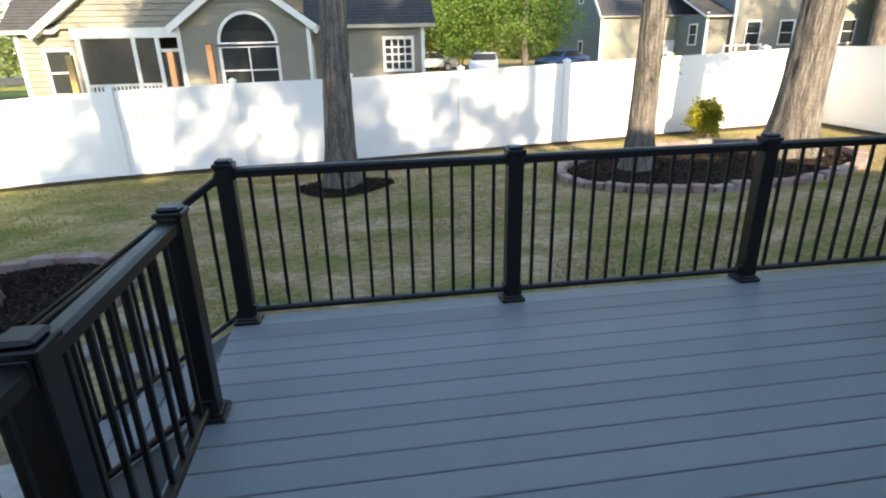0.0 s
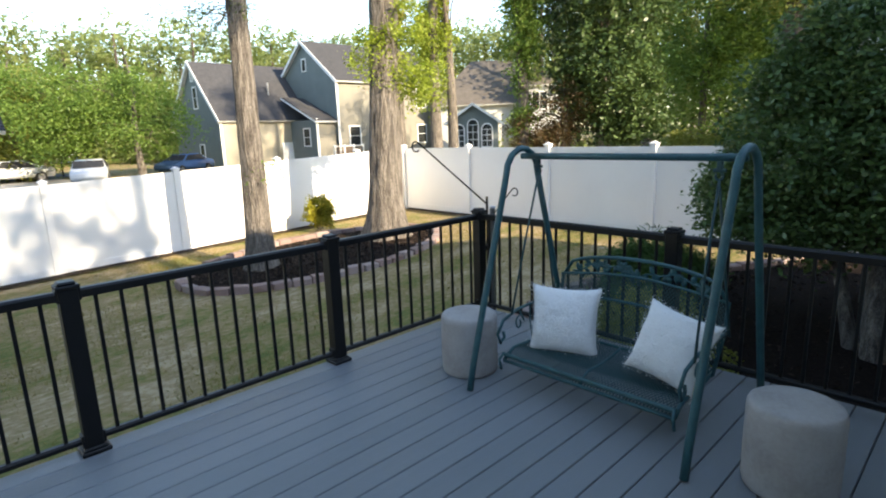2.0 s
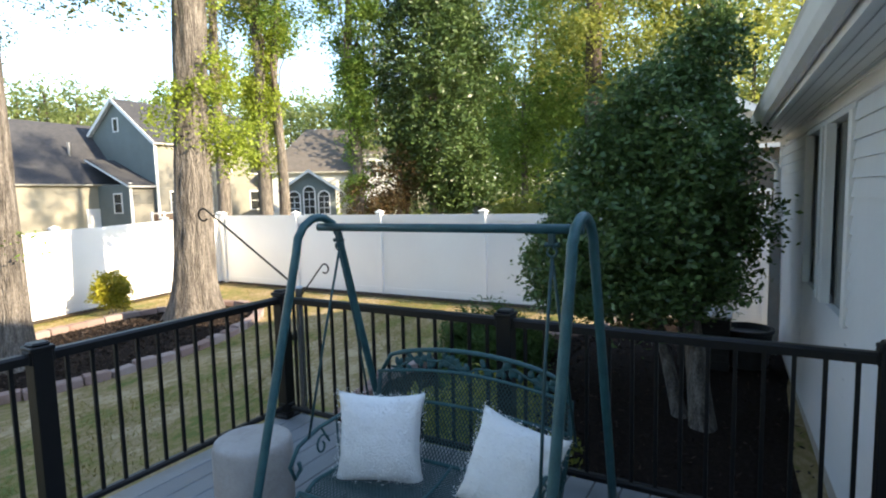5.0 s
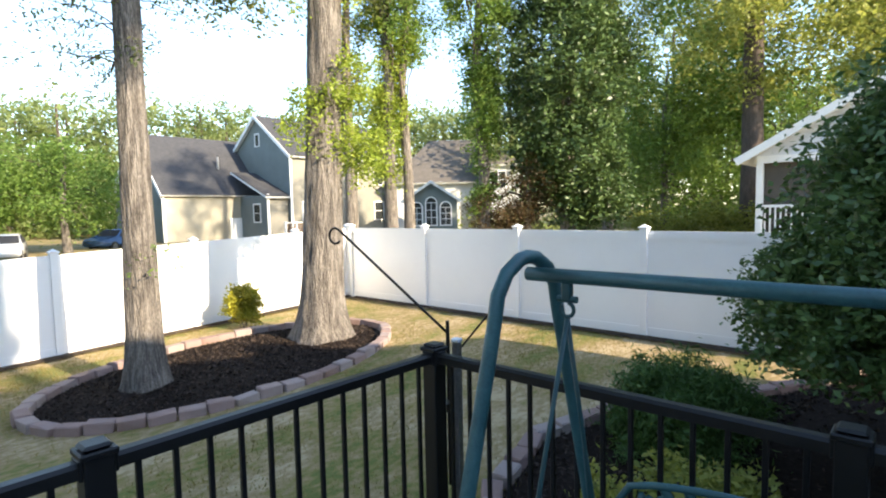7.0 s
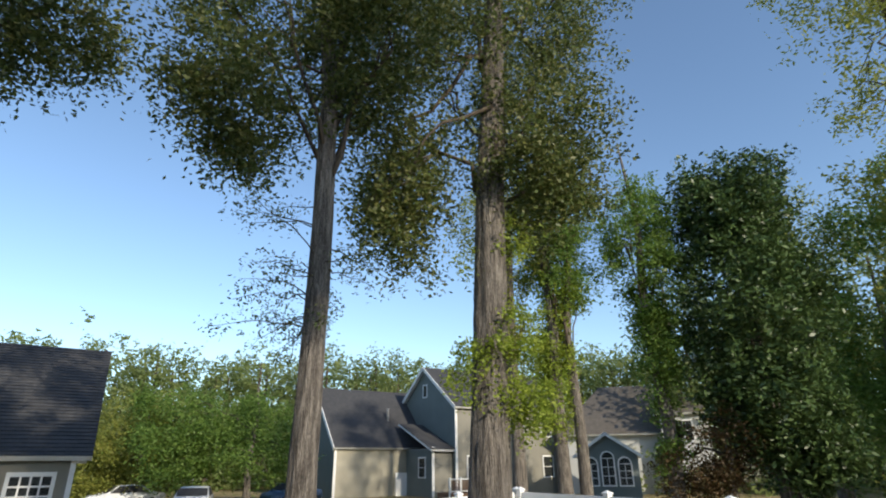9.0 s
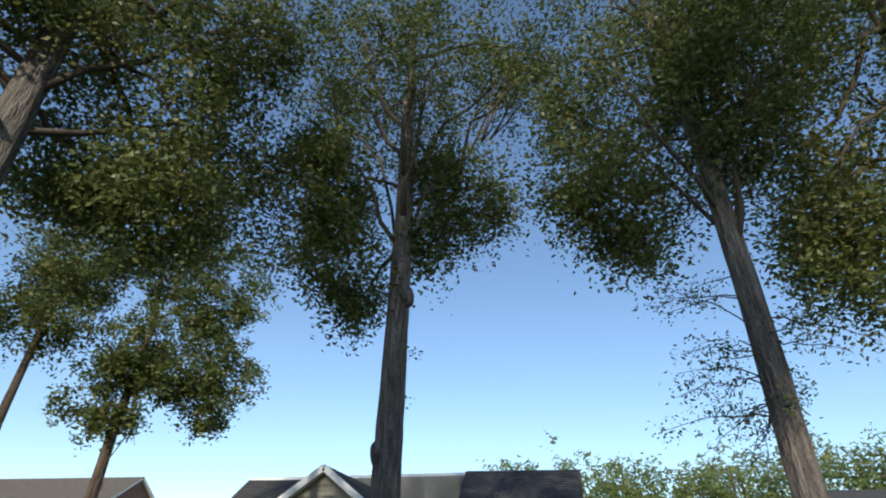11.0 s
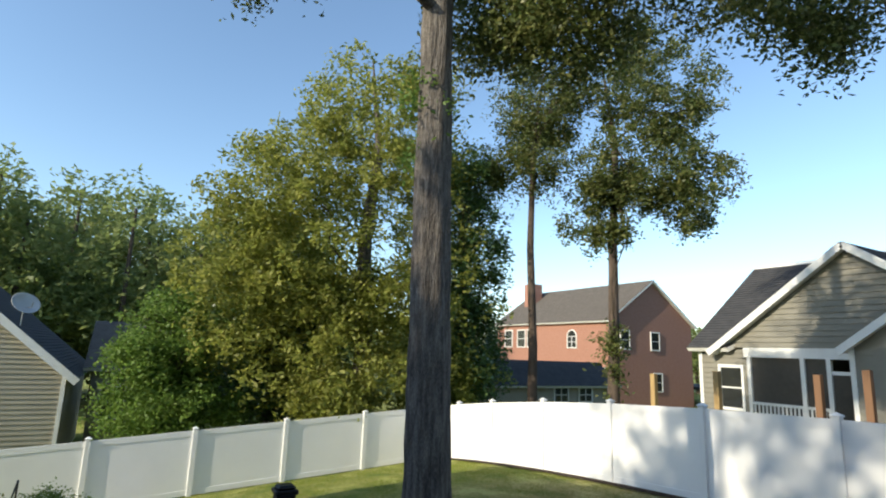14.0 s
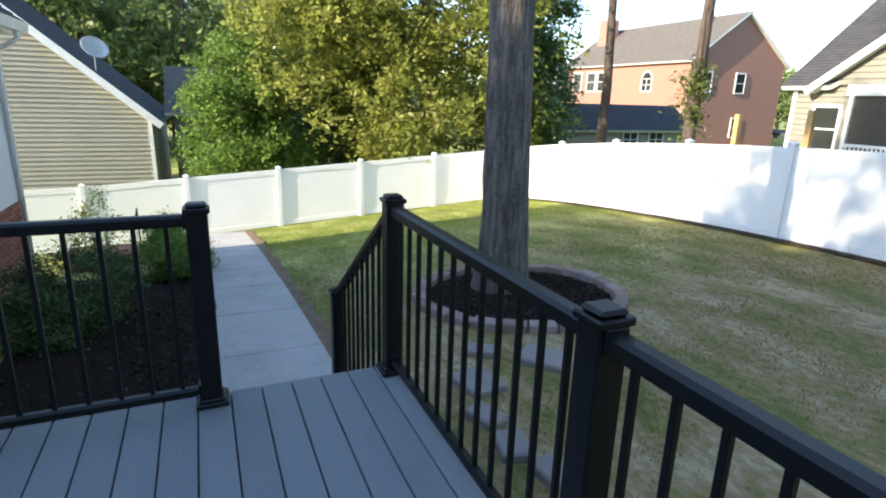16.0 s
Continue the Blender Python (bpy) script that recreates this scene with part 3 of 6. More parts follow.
def chips(parent, outline, count, rise=0.07):
    cx, cy = sum(p[0] for p in outline) / len(outline), sum(p[1] for p in outline) / len(outline)
    o = np.array(outline)
    k = rng0.integers(0, len(o), count)
    f = rng0.random(count) ** 0.5
    w = rng0.random(count)[:, None]
    edge = o[k] * w + o[(k + 1) % len(o)] * (1 - w)
    xy = np.array([cx, cy]) + (edge - np.array([cx, cy])) * f[:, None]
    hf = np.interp(f, [0, 0.25, 0.55, 0.85, 1.0], [1, 1, 0.95, 0.7, 0.02])
    z = np.array([ground_z(x, y) for x, y in xy]) + rise * hf + 0.012
    v, fc = leaves(np.column_stack([xy, z]), 0.06, rng0, 0.35)
    part("mulch_chips", raw_mesh("mulch_chips", v, fc, M_CHIP, 4), None, parent, kind="stuff")


ME_EDGER = []
for s in range(4):
    bm = boxed((-0.148, -0.085, -0.06), (0.148, 0.085, 0.085), 0.014)
    for v in bm.verts:
        v.co += Vector(rng0.normal(size=3)) * 0.006
    ME_EDGER.append(mesh_of("edging_block", bm, M_EDGER))


def edge_blocks(parent, outline, spacing=0.31, closed=True):
    pts = [Vector((x, y, 0)) for x, y in outline] + ([Vector((*outline[0], 0))] if closed else [])
    carry, i = 0.0, 0
    for a, b in zip(pts, pts[1:]):
        L = (b - a).length
        s = carry
        while s < L:
            p = a + (b - a) * (s / L)
            o = part("edging_block", ME_EDGER[i % 4], None, parent)
            o.location = (p.x, p.y, ground_z(p.x, p.y) + 0.03 + 0.008 * rng0.normal())
            o.rotation_euler = (0.03 * rng0.normal(), 0.03 * rng0.normal(), math.atan2(b.y - a.y, b.x - a.x) + 0.06 * rng0.normal())
            i += 1
            s += spacing
        carry = s - L


def oval(cx, cy, rx, ry, turn=0, n=48, wob=0.0):
    c, s = math.cos(radians(turn)), math.sin(radians(turn))
    out = []
    for k in range(n):
        a = 2 * math.pi * k / n
        w = 1 + wob * math.sin(3 * a + cx)
        u, v = rx * w * math.cos(a), ry * w * math.sin(a)
        out.append((cx + u * c - v * s, cy + u * s + v * c))
    return out


def bed(label, outline, edged, n_chips, rise=0.07):
    b = thing("mulch_bed", label, "garden bed", group="garden beds", kind="structure")
    part("mulch", bed_mesh(outline, rise), M_MULCH, b, smooth=True)
    chips(b, outline, n_chips, rise)
    if edged:
        edge_blocks(b, oval(*edged))
    return b


bed("oval bed of dark mulch round two trees, edged with pinkish blocks", oval(6.80, 9.90, 2.65, 1.55, 4), (6.80, 9.90, 2.75, 1.65, 4), 6000)
bed("round bed of dark mulch under a tree, edged with pinkish blocks", oval(-3.25, 6.80, 1.25, 1.2), (-3.25, 6.80, 1.33, 1.28), 4000)
bed("bare ring of dark mulch round a tree trunk", oval(0.35, 10.6, 0.85, 0.62, 0, 32, 0.1), None, 1500, 0.04)
house_bed = bed("dark mulch bed along the brick foundation", [(-0.2, 0.5), (-0.2, 2.9), (-2.0, 3.05), (-4.5, 3.1), (-7.6, 3.1), (-8.0, 0.5)], None, 2500, 0.03)
east_out = [(5.0, 0.5), (5.05, 3.9), (6.1, 4.6), (7.2, 4.85), (8.3, 4.5), (9.3, 3.6), (10.4, 2.9), (11.2, 2.6), (11.2, 0.5)]
east_bed = bed("dark mulch bed under the evergreen beside the deck, edged with pinkish blocks", east_out, None, 5000, 0.05)
edge_blocks(east_bed, east_out[1:8], 0.31, False)
for lbl, pts in (("strip of bare dark soil along the back fence", [(11.3, 12.72), (-14, 12.72), (-14, 12.9), (11.3, 12.9)]),
                 ("strip of bare dark soil along the east fence", [(11.15, 3.0), (11.32, 3.0), (11.32, 12.6), (11.15, 12.6)])):
    bm = bmesh.new()
    N = 60
    lo, hi = [], []
    for k in range(N + 1):
        q = k / N
        p0 = Vector((*pts[0], 0)).lerp(Vector((*pts[1 if lbl.endswith("back fence") else 3], 0)), q)
        p1 = Vector((*pts[3 if lbl.endswith("back fence") else 1], 0)).lerp(Vector((*pts[2], 0)), q)
        j = 0.07 * noise.noise(Vector((p0.x * 1.5, p0.y * 1.5, 3)))
        p0 += Vector((0, j, 0)) if lbl.endswith("back fence") else Vector((j, 0, 0))
        lo.append(bm.verts.new((p0.x, p0.y, ground_z(p0.x, p0.y) + 0.03)))
        hi.append(bm.verts.new((p1.x, p1.y, ground_z(p1.x, p1.y) + 0.05)))
    for k in range(N):
        bm.faces.new((lo[k], lo[k + 1], hi[k + 1], hi[k]))
    tagged(new("soil_strip", mesh_of("soil_strip", bm, M_SOIL)), lbl, "soil", kind="structure")

bm = bmesh.new()
rows = []
for k in range(90):
    x = -1.4 - 12.4 * k / 89
    w = 0.16 + 0.10 * noise.noise(Vector((x * 1.7, 4.1, 0))) + 0.05 * noise.noise(Vector((x * 6, 2.0, 0)))
    rows.append([bm.verts.new((x, y, ground_z(x, y) + 0.026)) for y in (4.10, 4.12 + max(w, 0.03))])
for p, q in zip(rows, rows[1:]):
    bm.faces.new((p[0], p[1], q[1], q[0]))
tagged(new("soil_strip", mesh_of("soil_strip", bm, M_EARTH)), "ragged strip of bare brown earth beside the walk", "soil", kind="structure")
walkway = thing("walkway", "pale concrete garden walk running down to the low fence", "walkway", kind="structure")
x = -1.18
while x > -13.9:
    x2 = max(x - 1.42, -13.95)
    bm = bmesh.new()
    y0, y1 = 3.14, 4.12
    v = []
    for xx in (x, x2 + 0.012):
        z = ground_z(xx, 3.6) + 0.045
        v += [bm.verts.new((xx, y0, z)), bm.verts.new((xx, y1, z)), bm.verts.new((xx, y1, z - 0.1)), bm.verts.new((xx, y0, z - 0.1))]
    for f in ((0, 1, 5, 4), (1, 2, 6, 5), (3, 0, 4, 7), (0, 3, 2, 1), (4, 5, 6, 7)):
        bm.faces.new([v[k] for k in f])
    bmesh.ops.bevel(bm, geom=list(bm.edges), offset=0.008, segments=1, affect="EDGES")
    part("slab", bm, M_CONCRETE, walkway)
    x = x2
for i, (x, y, w, d, a) in enumerate(((-1.15, 5.15, 0.42, 0.34, 10), (-1.35, 5.95, 0.45, 0.36, 40), (-0.62, 4.95, 0.30, 0.2, 20), (-0.20, 4.93, 0.3, 0.22, -12), (0.15, 5.02, 0.28, 0.2, 5), (-1.75, 5.5, 0.32, 0.2, 60), (-1.5, 4.5, 0.4, 0.3, 15))):
    s = new("stepping_stone", mesh_of("stepping_stone", boxed((-w / 2, -d / 2, -0.04), (w / 2, d / 2, 0.05), 0.015), M_STONE))
    s.matrix_basis = pose(x, y, ground_z(x, y) + 0.02, 0, 0, a)
    tagged(s, "pale rectangular paving stone set in the lawn below the deck", "paving stone", "stepping stones")

# ---- the yard's trees ----
t1p = [(5.43, 9.85, -0.72), (5.45, 9.85, 2.3), (5.45, 9.84, 5.0), (5.40, 9.86, 7.7), (5.22, 9.92, 9.5), (5.1, 9.95, 14)]
tree("oak_tree", "straight grey-barked tree with a sparse sprig and high crown", t1p, [0.22, 0.175, 0.155, 0.13, 0.10, 0.03],
     [(4.8, 10.2, 8.4, 1.7, 1.6, 1.6, 2.0), (6.2, 9.6, 9.6, 1.6, 1.6, 1.8, 2.0), (5.2, 10.0, 12.2, 3.0, 3.0, 2.0, 3.0), (3.7, 10.6, 9.8, 0.9, 1.0, 1.0, 0.8), (4.05, 10.0, 7.0, 0.95, 1.0, 0.9, 1.2), (6.1, 9.8, 7.6, 0.8, 0.8, 0.8, 0.7)],
     1000, 56, 0.23, 0.092, M_LEAF_OAK, limbs=18, rings=120, n=56, seed=11, flare=0.45, limb_r=0.05,
     extra=[("trunk_sprout", [(5.6, 9.7, 1.1, 0.45, 0.35, 0.25, 1)], 9, 12, 0.09, 0.06, M_LEAF_GREEN)])


def sprigs(parent, foot, n, reach, z0, z1, rng, leaf, size=0.075):
    """Thin drooping twigs with leaves along them, growing straight from a trunk."""
    for k in range(n):
        a = rng.random() * 6.283
        L = reach * (0.5 + 0.7 * rng.random())
        z = z0 + (z1 - z0) * rng.random()
        d = np.array([math.cos(a), math.sin(a), 0.1 + 0.3 * rng.normal()])
        line = [np.array([foot[0], foot[1], z]) + d * L * q + np.array([0, 0, -0.28 * L * q * q]) + rng.normal(size=3) * 0.03 for q in np.linspace(0.08, 1, 7)]
        tw = part("twig", tubed([tuple(p) for p in line], [0.012, 0.010, 0.008, 0.006, 0.005, 0.004, 0.003], 5), M_TWIG, parent)
        m = int(95 * L)
        q = rng.uniform(0.3, 1.05, m) * 6
        i = np.clip(q.astype(int), 0, 5)
        P = np.array(line)
        c = P[i] + (P[i + 1] - P[i]) * (q - i)[:, None] + rng.normal(size=(m, 3)) * 0.085
        v, f = leaves(c, size, rng, 0.4, 0.4)
        part("twig_leaves", raw_mesh("twig_leaves", v, f, leaf, 4), None, tw, kind="stuff")


sprigs(bpy.data.objects["oak_tree"], (5.45, 9.85), 26, 1.25, 3.4, 5.6, np.random.default_rng(31), M_LEAF_OAK, 0.06)
t2p = [(8.35, 9.95, -0.62), (8.48, 9.86, 3.1), (8.60, 9.78, 6.8), (8.80, 9.62, 11.0), (8.95, 9.5, 15)]
tree("oak_tree", "massive flared grey-barked tree with lime sprouts round its trunk", t2p, [0.35, 0.29, 0.26, 0.19, 0.05],
     [(7.3, 10.7, 7.0, 1.0, 0.9, 1.2, 1.3), (7.0, 10.6, 5.9, 0.7, 0.7, 0.7, 0.6), (9.6, 9.4, 7.6, 1.4, 1.4, 1.7, 2.2), (8.8, 9.8, 10.6, 2.8, 2.8, 2.2, 3.2), (10.3, 10.2, 12.3, 2.2, 2.2, 2, 1.6)],
     1050, 56, 0.24, 0.096, M_LEAF_OAK, limbs=18, rings=120, n=56, seed=12, flare=0.62, limb_r=0.075,
     extra=[("trunk_sprout", [(8.95, 9.45, 2.75, 0.65, 0.5, 0.6, 2.4), (8.2, 9.8, 3.2, 0.5, 0.4, 0.5, 1.4), (8.7, 9.5, 3.9, 0.5, 0.45, 0.5, 1), (8.2, 9.9, 4.9, 0.45, 0.4, 0.5, 1), (8.9, 9.5, 5.6, 0.4, 0.4, 0.6, 0.7)], 170, 34, 0.12, 0.075, M_LEAF_LIME)])
t3p = [(0.30, 10.7, -0.90), (0.42, 10.72, 2.8), (0.42, 10.73, 5.2), (0.40, 10.73, 7.7), (0.34, 10.7, 10.3), (0.36, 10.7, 14)]
tree("oak_tree", "tall grey-barked tree with a burl and a dark ragged crown", t3p, [0.25, 0.205, 0.185, 0.16, 0.12, 0.03],
     [(-1.1, 10.2, 7.9, 0.95, 1.1, 1.7, 1.8), (1.5, 11.1, 8.6, 1.0, 1.1, 1.2, 1.1), (0.2, 10.7, 11.6, 2.7, 2.5, 2.0, 3.4), (-0.3, 10.5, 6.3, 0.7, 0.7, 0.7, 0.5), (0.9, 10.9, 7.2, 0.5, 0.6, 0.6, 0.3)],
     950, 56, 0.22, 0.092, M_LEAF_OAK, limbs=18, rings=120, n=56, seed=13, flare=0.45, limb_r=0.055,
     extra=[("trunk_sprout", [(0.5, 10.7, 4.7, 0.4, 0.3, 0.5, 1)], 6, 12, 0.08, 0.07, M_LEAF_OAK)])
t4p = [(-3.50, 6.72, -1.12), (-3.55, 6.66, 2.0), (-3.57, 6.62, 5.0), (-3.60, 6.58, 8.0), (-3.6, 6.55, 11.0), (-3.6, 6.5, 15)]
tree("oak_tree", "thick grey-barked tree with a sawn limb and long spreading branches", t4p, [0.31, 0.265, 0.24, 0.19, 0.14, 0.03],
     [(-5.2, 3.7, 8.3, 1.1, 1.5, 1.1, 1.6), (-4.3, 5.2, 8.9, 1.2, 1.3, 1.3, 1.2), (-3.5, 6.6, 9.3, 1.3, 1.6, 1.5, 1.4), (-2.3, 8.4, 7.9, 1.2, 1.4, 1.1, 2.0), (-2.6, 8.5, 6.5, 1.0, 1.3, 0.6, 1.5), (-1.8, 7.6, 9.6, 1.2, 1.2, 1.1, 1.2), (-3.8, 7.9, 7.2, 0.9, 0.9, 0.8, 1.0), (-3.7, 6.3, 12.2, 3.2, 3.2, 2.0, 3.2)],
     1300, 56, 0.22, 0.096, M_LEAF_OAK, limbs=20, rings=120, n=56, seed=14, flare=0.28, limb_r=0.07, lowest=0.5,
     extra=[("trunk_sprout", [(-3.6, 6.5, 4.6, 0.45, 0.45, 0.7, 1)], 26, 26, 0.12, 0.08, M_LEAF_GREEN)])

# knots on the trunks: a sawn limb and two burls
sawn = bpy.data.objects["oak_tree.003"]
root, tip = Vector((-3.55, 6.60, 6.51)), Vector((-3.42, 6.27, 6.55))
end = tip + (tip - root).normalized() * 0.06
limb_stub = part("sawn_limb", tubed([root, root.lerp(end, 0.5), end], [0.10, 0.085, 0.08], 14), M_BARK, sawn)
part("cut_face", tubed([end, end + (end - root).normalized() * 0.006], 0.068, 14), M_WOOD, limb_stub, "pale sawn end")
for at, r in (((0.335, 10.65, 3.45), 0.15), ((0.57, 10.66, 5.95), 0.14)):
    bm = bmesh.new()
    bmesh.ops.create_icosphere(bm, subdivisions=3, radius=r)
    for v in bm.verts:
        v.co *= 1 + 0.22 * noise.noise(v.co * 9) + 0.1 * noise.noise(v.co * 25)
        v.co = Vector((v.co.x, v.co.y, v.co.z * 1.35)) + Vector(at)
    part("burl", bm, M_BARK, bpy.data.objects["oak_tree.002"], smooth=True)

# ---- trees beyond the fence ----
GZ = -0.6
far_trees = [
    # name, label, foot, height, trunk radius, crown ellipsoids relative to the foot, clumps, per, spread, size, leaf
    ("ivy_tree", "slim tree wrapped in bright ivy, bare below", (17.8, 18.1), 15, 0.26, [(0, 0, 5.5, 0.7, 0.7, 2.6, 2), (0.4, 0, 9.5, 1.0, 1.0, 2.2, 2), (0.2, 0, 13, 2.0, 2.0, 2.2, 2)], 330, 36, 0.24, 0.20, M_LEAF_LIME),
    ("ivy_tree", "slim bare-stemmed tree leaning beside its twin", (18.3, 17.6), 14, 0.22, [(0, 0, 11, 1.8, 1.8, 2.5, 2)], 160, 36, 0.3, 0.2, M_LEAF_GREEN),
    ("ivy_tree", "straight tree with ivy up its trunk", (16.8, 19.4), 14, 0.26, [(0, 0, 7.5, 0.8, 0.8, 2.5, 1), (0, 0, 12, 2.2, 2.2, 2.4, 2)], 220, 36, 0.3, 0.2, M_LEAF_OLIVE),
    ("ivy_tree", "tall tree clad in ivy from top to foot", (20.3, 15.4), 15, 0.24, [(0, 0, 3.2, 0.35, 0.35, 1.2, 0.5), (0, 0, 6.4, 0.95, 0.95, 2.2, 2), (0, 0, 10.5, 1.6, 1.6, 2.6, 3)], 430, 36, 0.22, 0.20, M_LEAF_GREEN),
    ("magnolia_tree", "broad dark glossy evergreen with a dense crown", (22.6, 12.9), 13, 0.32, [(0, 0, 4.6, 2.2, 2.2, 2.2, 2), (0, 0, 8.0, 2.7, 2.7, 2.8, 3), (0, 0, 11.5, 2.0, 2.0, 2.2, 2), (0.7, -0.6, 2.6, 1.5, 1.4, 1.2, 1)], 1150, 36, 0.28, 0.27, M_LEAF_MAGNOLIA),
    ("pine_tree", "tall bare pine trunk with a high open crown", (27.6, 7.4), 25, 0.42, [(0, 0, 8.4, 3.4, 3.6, 1.8, 1.2), (0, 0, 12, 3.4, 3.6, 2.6, 1.8), (-0.6, 0, 17, 3.8, 3.8, 3.2, 2), (-1.2, 0, 22, 3.4, 3.4, 3.0, 2)], 360, 40, 0.45, 0.28, M_LEAF_OLIVE),
    ("crape_tree", "small reddish garden tree behind the fence", (21.4, 14.1), 4.6, 0.14, [(0, 0, 3.0, 1.5, 1.5, 1.3, 1), (-0.8, 1.0, 2.2, 1.2, 1.2, 1.0, 1)], 240, 36, 0.22, 0.15, M_LEAF_BRONZE),
    ("garden_tree", "feathery light green tree beyond the fence", (30.5, 12.0), 9, 0.2, [(0, 0, 4.0, 2.8, 3.0, 2.4, 2), (0, 0, 7.2, 2.4, 2.6, 2.6, 2)], 330, 40, 0.35, 0.26, M_LEAF_GREEN),
    ("garden_tree", "tall feathery tree in the neighbouring woods", (33, 16), 17, 0.3, [(0, 0, 8, 3.2, 3.2, 4.2, 2), (0, 0, 13, 3.2, 3.2, 3.8, 2)], 330, 40, 0.45, 0.283, M_LEAF_OLIVE),
    ("garden_tree", "tall feathery tree in the neighbouring woods", (34, 9), 17, 0.3, [(0, 0, 6, 3.8, 4.2, 4.4, 2), (0, 0, 13, 3.8, 4.2, 4.4, 2)], 420, 40, 0.45, 0.33, M_LEAF_GREEN),
    ("garden_tree", "tall feathery tree in the neighbouring woods", (31, 3), 18, 0.3, [(0, 0, 9, 3.6, 3.6, 4.2, 2), (0, 0, 14, 3.2, 3.2, 4.0, 2)], 250, 40, 0.45, 0.33, M_LEAF_OLIVE),
    ("shade_tree", "broad sunlit tree standing behind the low fence", (-18.6, 11.6), 17, 0.38, [(0, 0, 4.2, 4.4, 5.2, 2.8, 3.2), (0, 0, 8.4, 4.8, 5.4, 3.8, 4.2), (0.4, -5.2, 6.4, 2.2, 2.3, 3.0, 1.4), (0.2, 0.4, 13.6, 3.4, 3.8, 3.6, 3), (0, -3.6, 9.6, 2.8, 2.8, 3.4, 2), (1.6, 2.6, 2.6, 1.6, 1.6, 1.4, 1), (2.0, -1.6, 2.4, 1.8, 1.8, 1.2, 1)], 1500, 40, 0.30, 0.29, M_LEAF_OLIVE),
    ("garden_tree", "fresh green bushy tree behind the low fence", (-19.4, 4.6), 6.6, 0.16, [(0, 0, 2.6, 2.2, 2.2, 1.6, 2), (0, 0, 4.8, 1.7, 1.7, 1.8, 2), (1.2, 0.4, 1.6, 0.9, 0.9, 0.6, 0.6)], 560, 40, 0.24, 0.22, M_LEAF_GREEN),
    ("shade_tree", "dark tree filling the gap behind the sunlit one", (-22.5, 9.0), 9, 0.25, [(0, 0, 3.5, 3.2, 3.2, 2.6, 2), (0, 0, 6.0, 2.6, 2.6, 2.4, 2)], 430, 40, 0.36, 0.32, M_LEAF_DARK),
    ("shade_tree", "dark foliage behind the trunk of the yard tree", (-18.5, 16.2), 13, 0.25, [(0, 0, 3.5, 2.0, 2.0, 2.6, 2), (0, 0, 7.0, 2.2, 2.2, 2.6, 2), (0, -0.3, 11.0, 1.9, 1.9, 2.6, 1.6)], 420, 40, 0.34, 0.3, M_LEAF_DARK),
    ("pine_tree", "tall slim pine with a tufted crown against the sky", (-15.6, 18.0), 17, 0.20, [(0, 0, 12.4, 1.8, 1.8, 1.6, 1.6), (0.2, 0.3, 15, 2.2, 2.2, 2.0, 2), (-0.9, -0.9, 12.0, 0.9, 0.9, 0.8, 0.5)], 330, 40, 0.28, 0.23, M_LEAF_OAK),
    ("pine_tree", "tall ivy-wrapped tree with a ragged crown against the sky", (-13.4, 20.3), 17, 0.24, [(-0.5, -0.5, 9.4, 1.6, 1.6, 1.2, 1), (0.8, 0.8, 11.6, 2.8, 2.8, 2.0, 2.4), (2.4, 2.3, 10.6, 1.7, 1.7, 1.7, 1.2), (1.4, 1.4, 15.0, 2.8, 2.8, 2.2, 2.4), (0, 0, 4.8, 0.5, 0.5, 2.2, 0.5)], 640, 40, 0.24, 0.24, M_LEAF_OAK),
    ("garden_tree", "small ornamental tree beside the tan house", (-14.5, 31.5), 6.6, 0.12, [(0, 0, 5.2, 1.3, 1.3, 1.3, 1)], 110, 30, 0.2, 0.14, M_LEAF_DARK),
    ("garden_tree", "round street tree beyond the back fence", (12.2, 40), 7.5, 0.22, [(0, 0, 4.0, 3.2, 3.2, 2.6, 2), (-4, 2, 4.5, 3, 3, 3, 2)], 520, 36, 0.4, 0.28, M_LEAF_GREEN),
    ("garden_tree", "leafy street tree beyond the back fence", (6.5, 46), 8, 0.25, [(0, 0, 4.4, 3.6, 3.6, 3.2, 2), (-2.6, 0, 2.8, 2, 2, 2, 1)], 460, 36, 0.42, 0.3, M_LEAF_OLIVE),
]
for i, (nm, lb, (fx, fy), h, r, el, nc, pr, sp, sz, lf) in enumerate(far_trees):
    z0 = ground_z(fx, fy) - 0.2
    rr = np.random.default_rng(40 + i)
    jig = rr.normal(size=(5, 2)) * 0.12
    path = [(fx + jig[k][0] * k * 0.5, fy + jig[k][1] * k * 0.5, z0 + h * k / 4) for k in range(5)]
    tree(nm, lb, path, [r * 1.1, r * 0.9, r * 0.75, r * 0.5, 0.03], [(fx + q[0], fy + q[1], z0 + q[2], q[3], q[4], q[5], q[6]) for q in el], int(nc * 1.15), int(pr * 1.3), sp, sz * 0.74, lf,
         M_BARK_PINE if "pine" in nm else M_BARK, limbs=8, seed=60 + i, flare=0.3, rings=22, n=14, limb_r=0.06, wide=0.45, lowest=0.62 if "pine" in nm else 0.35)

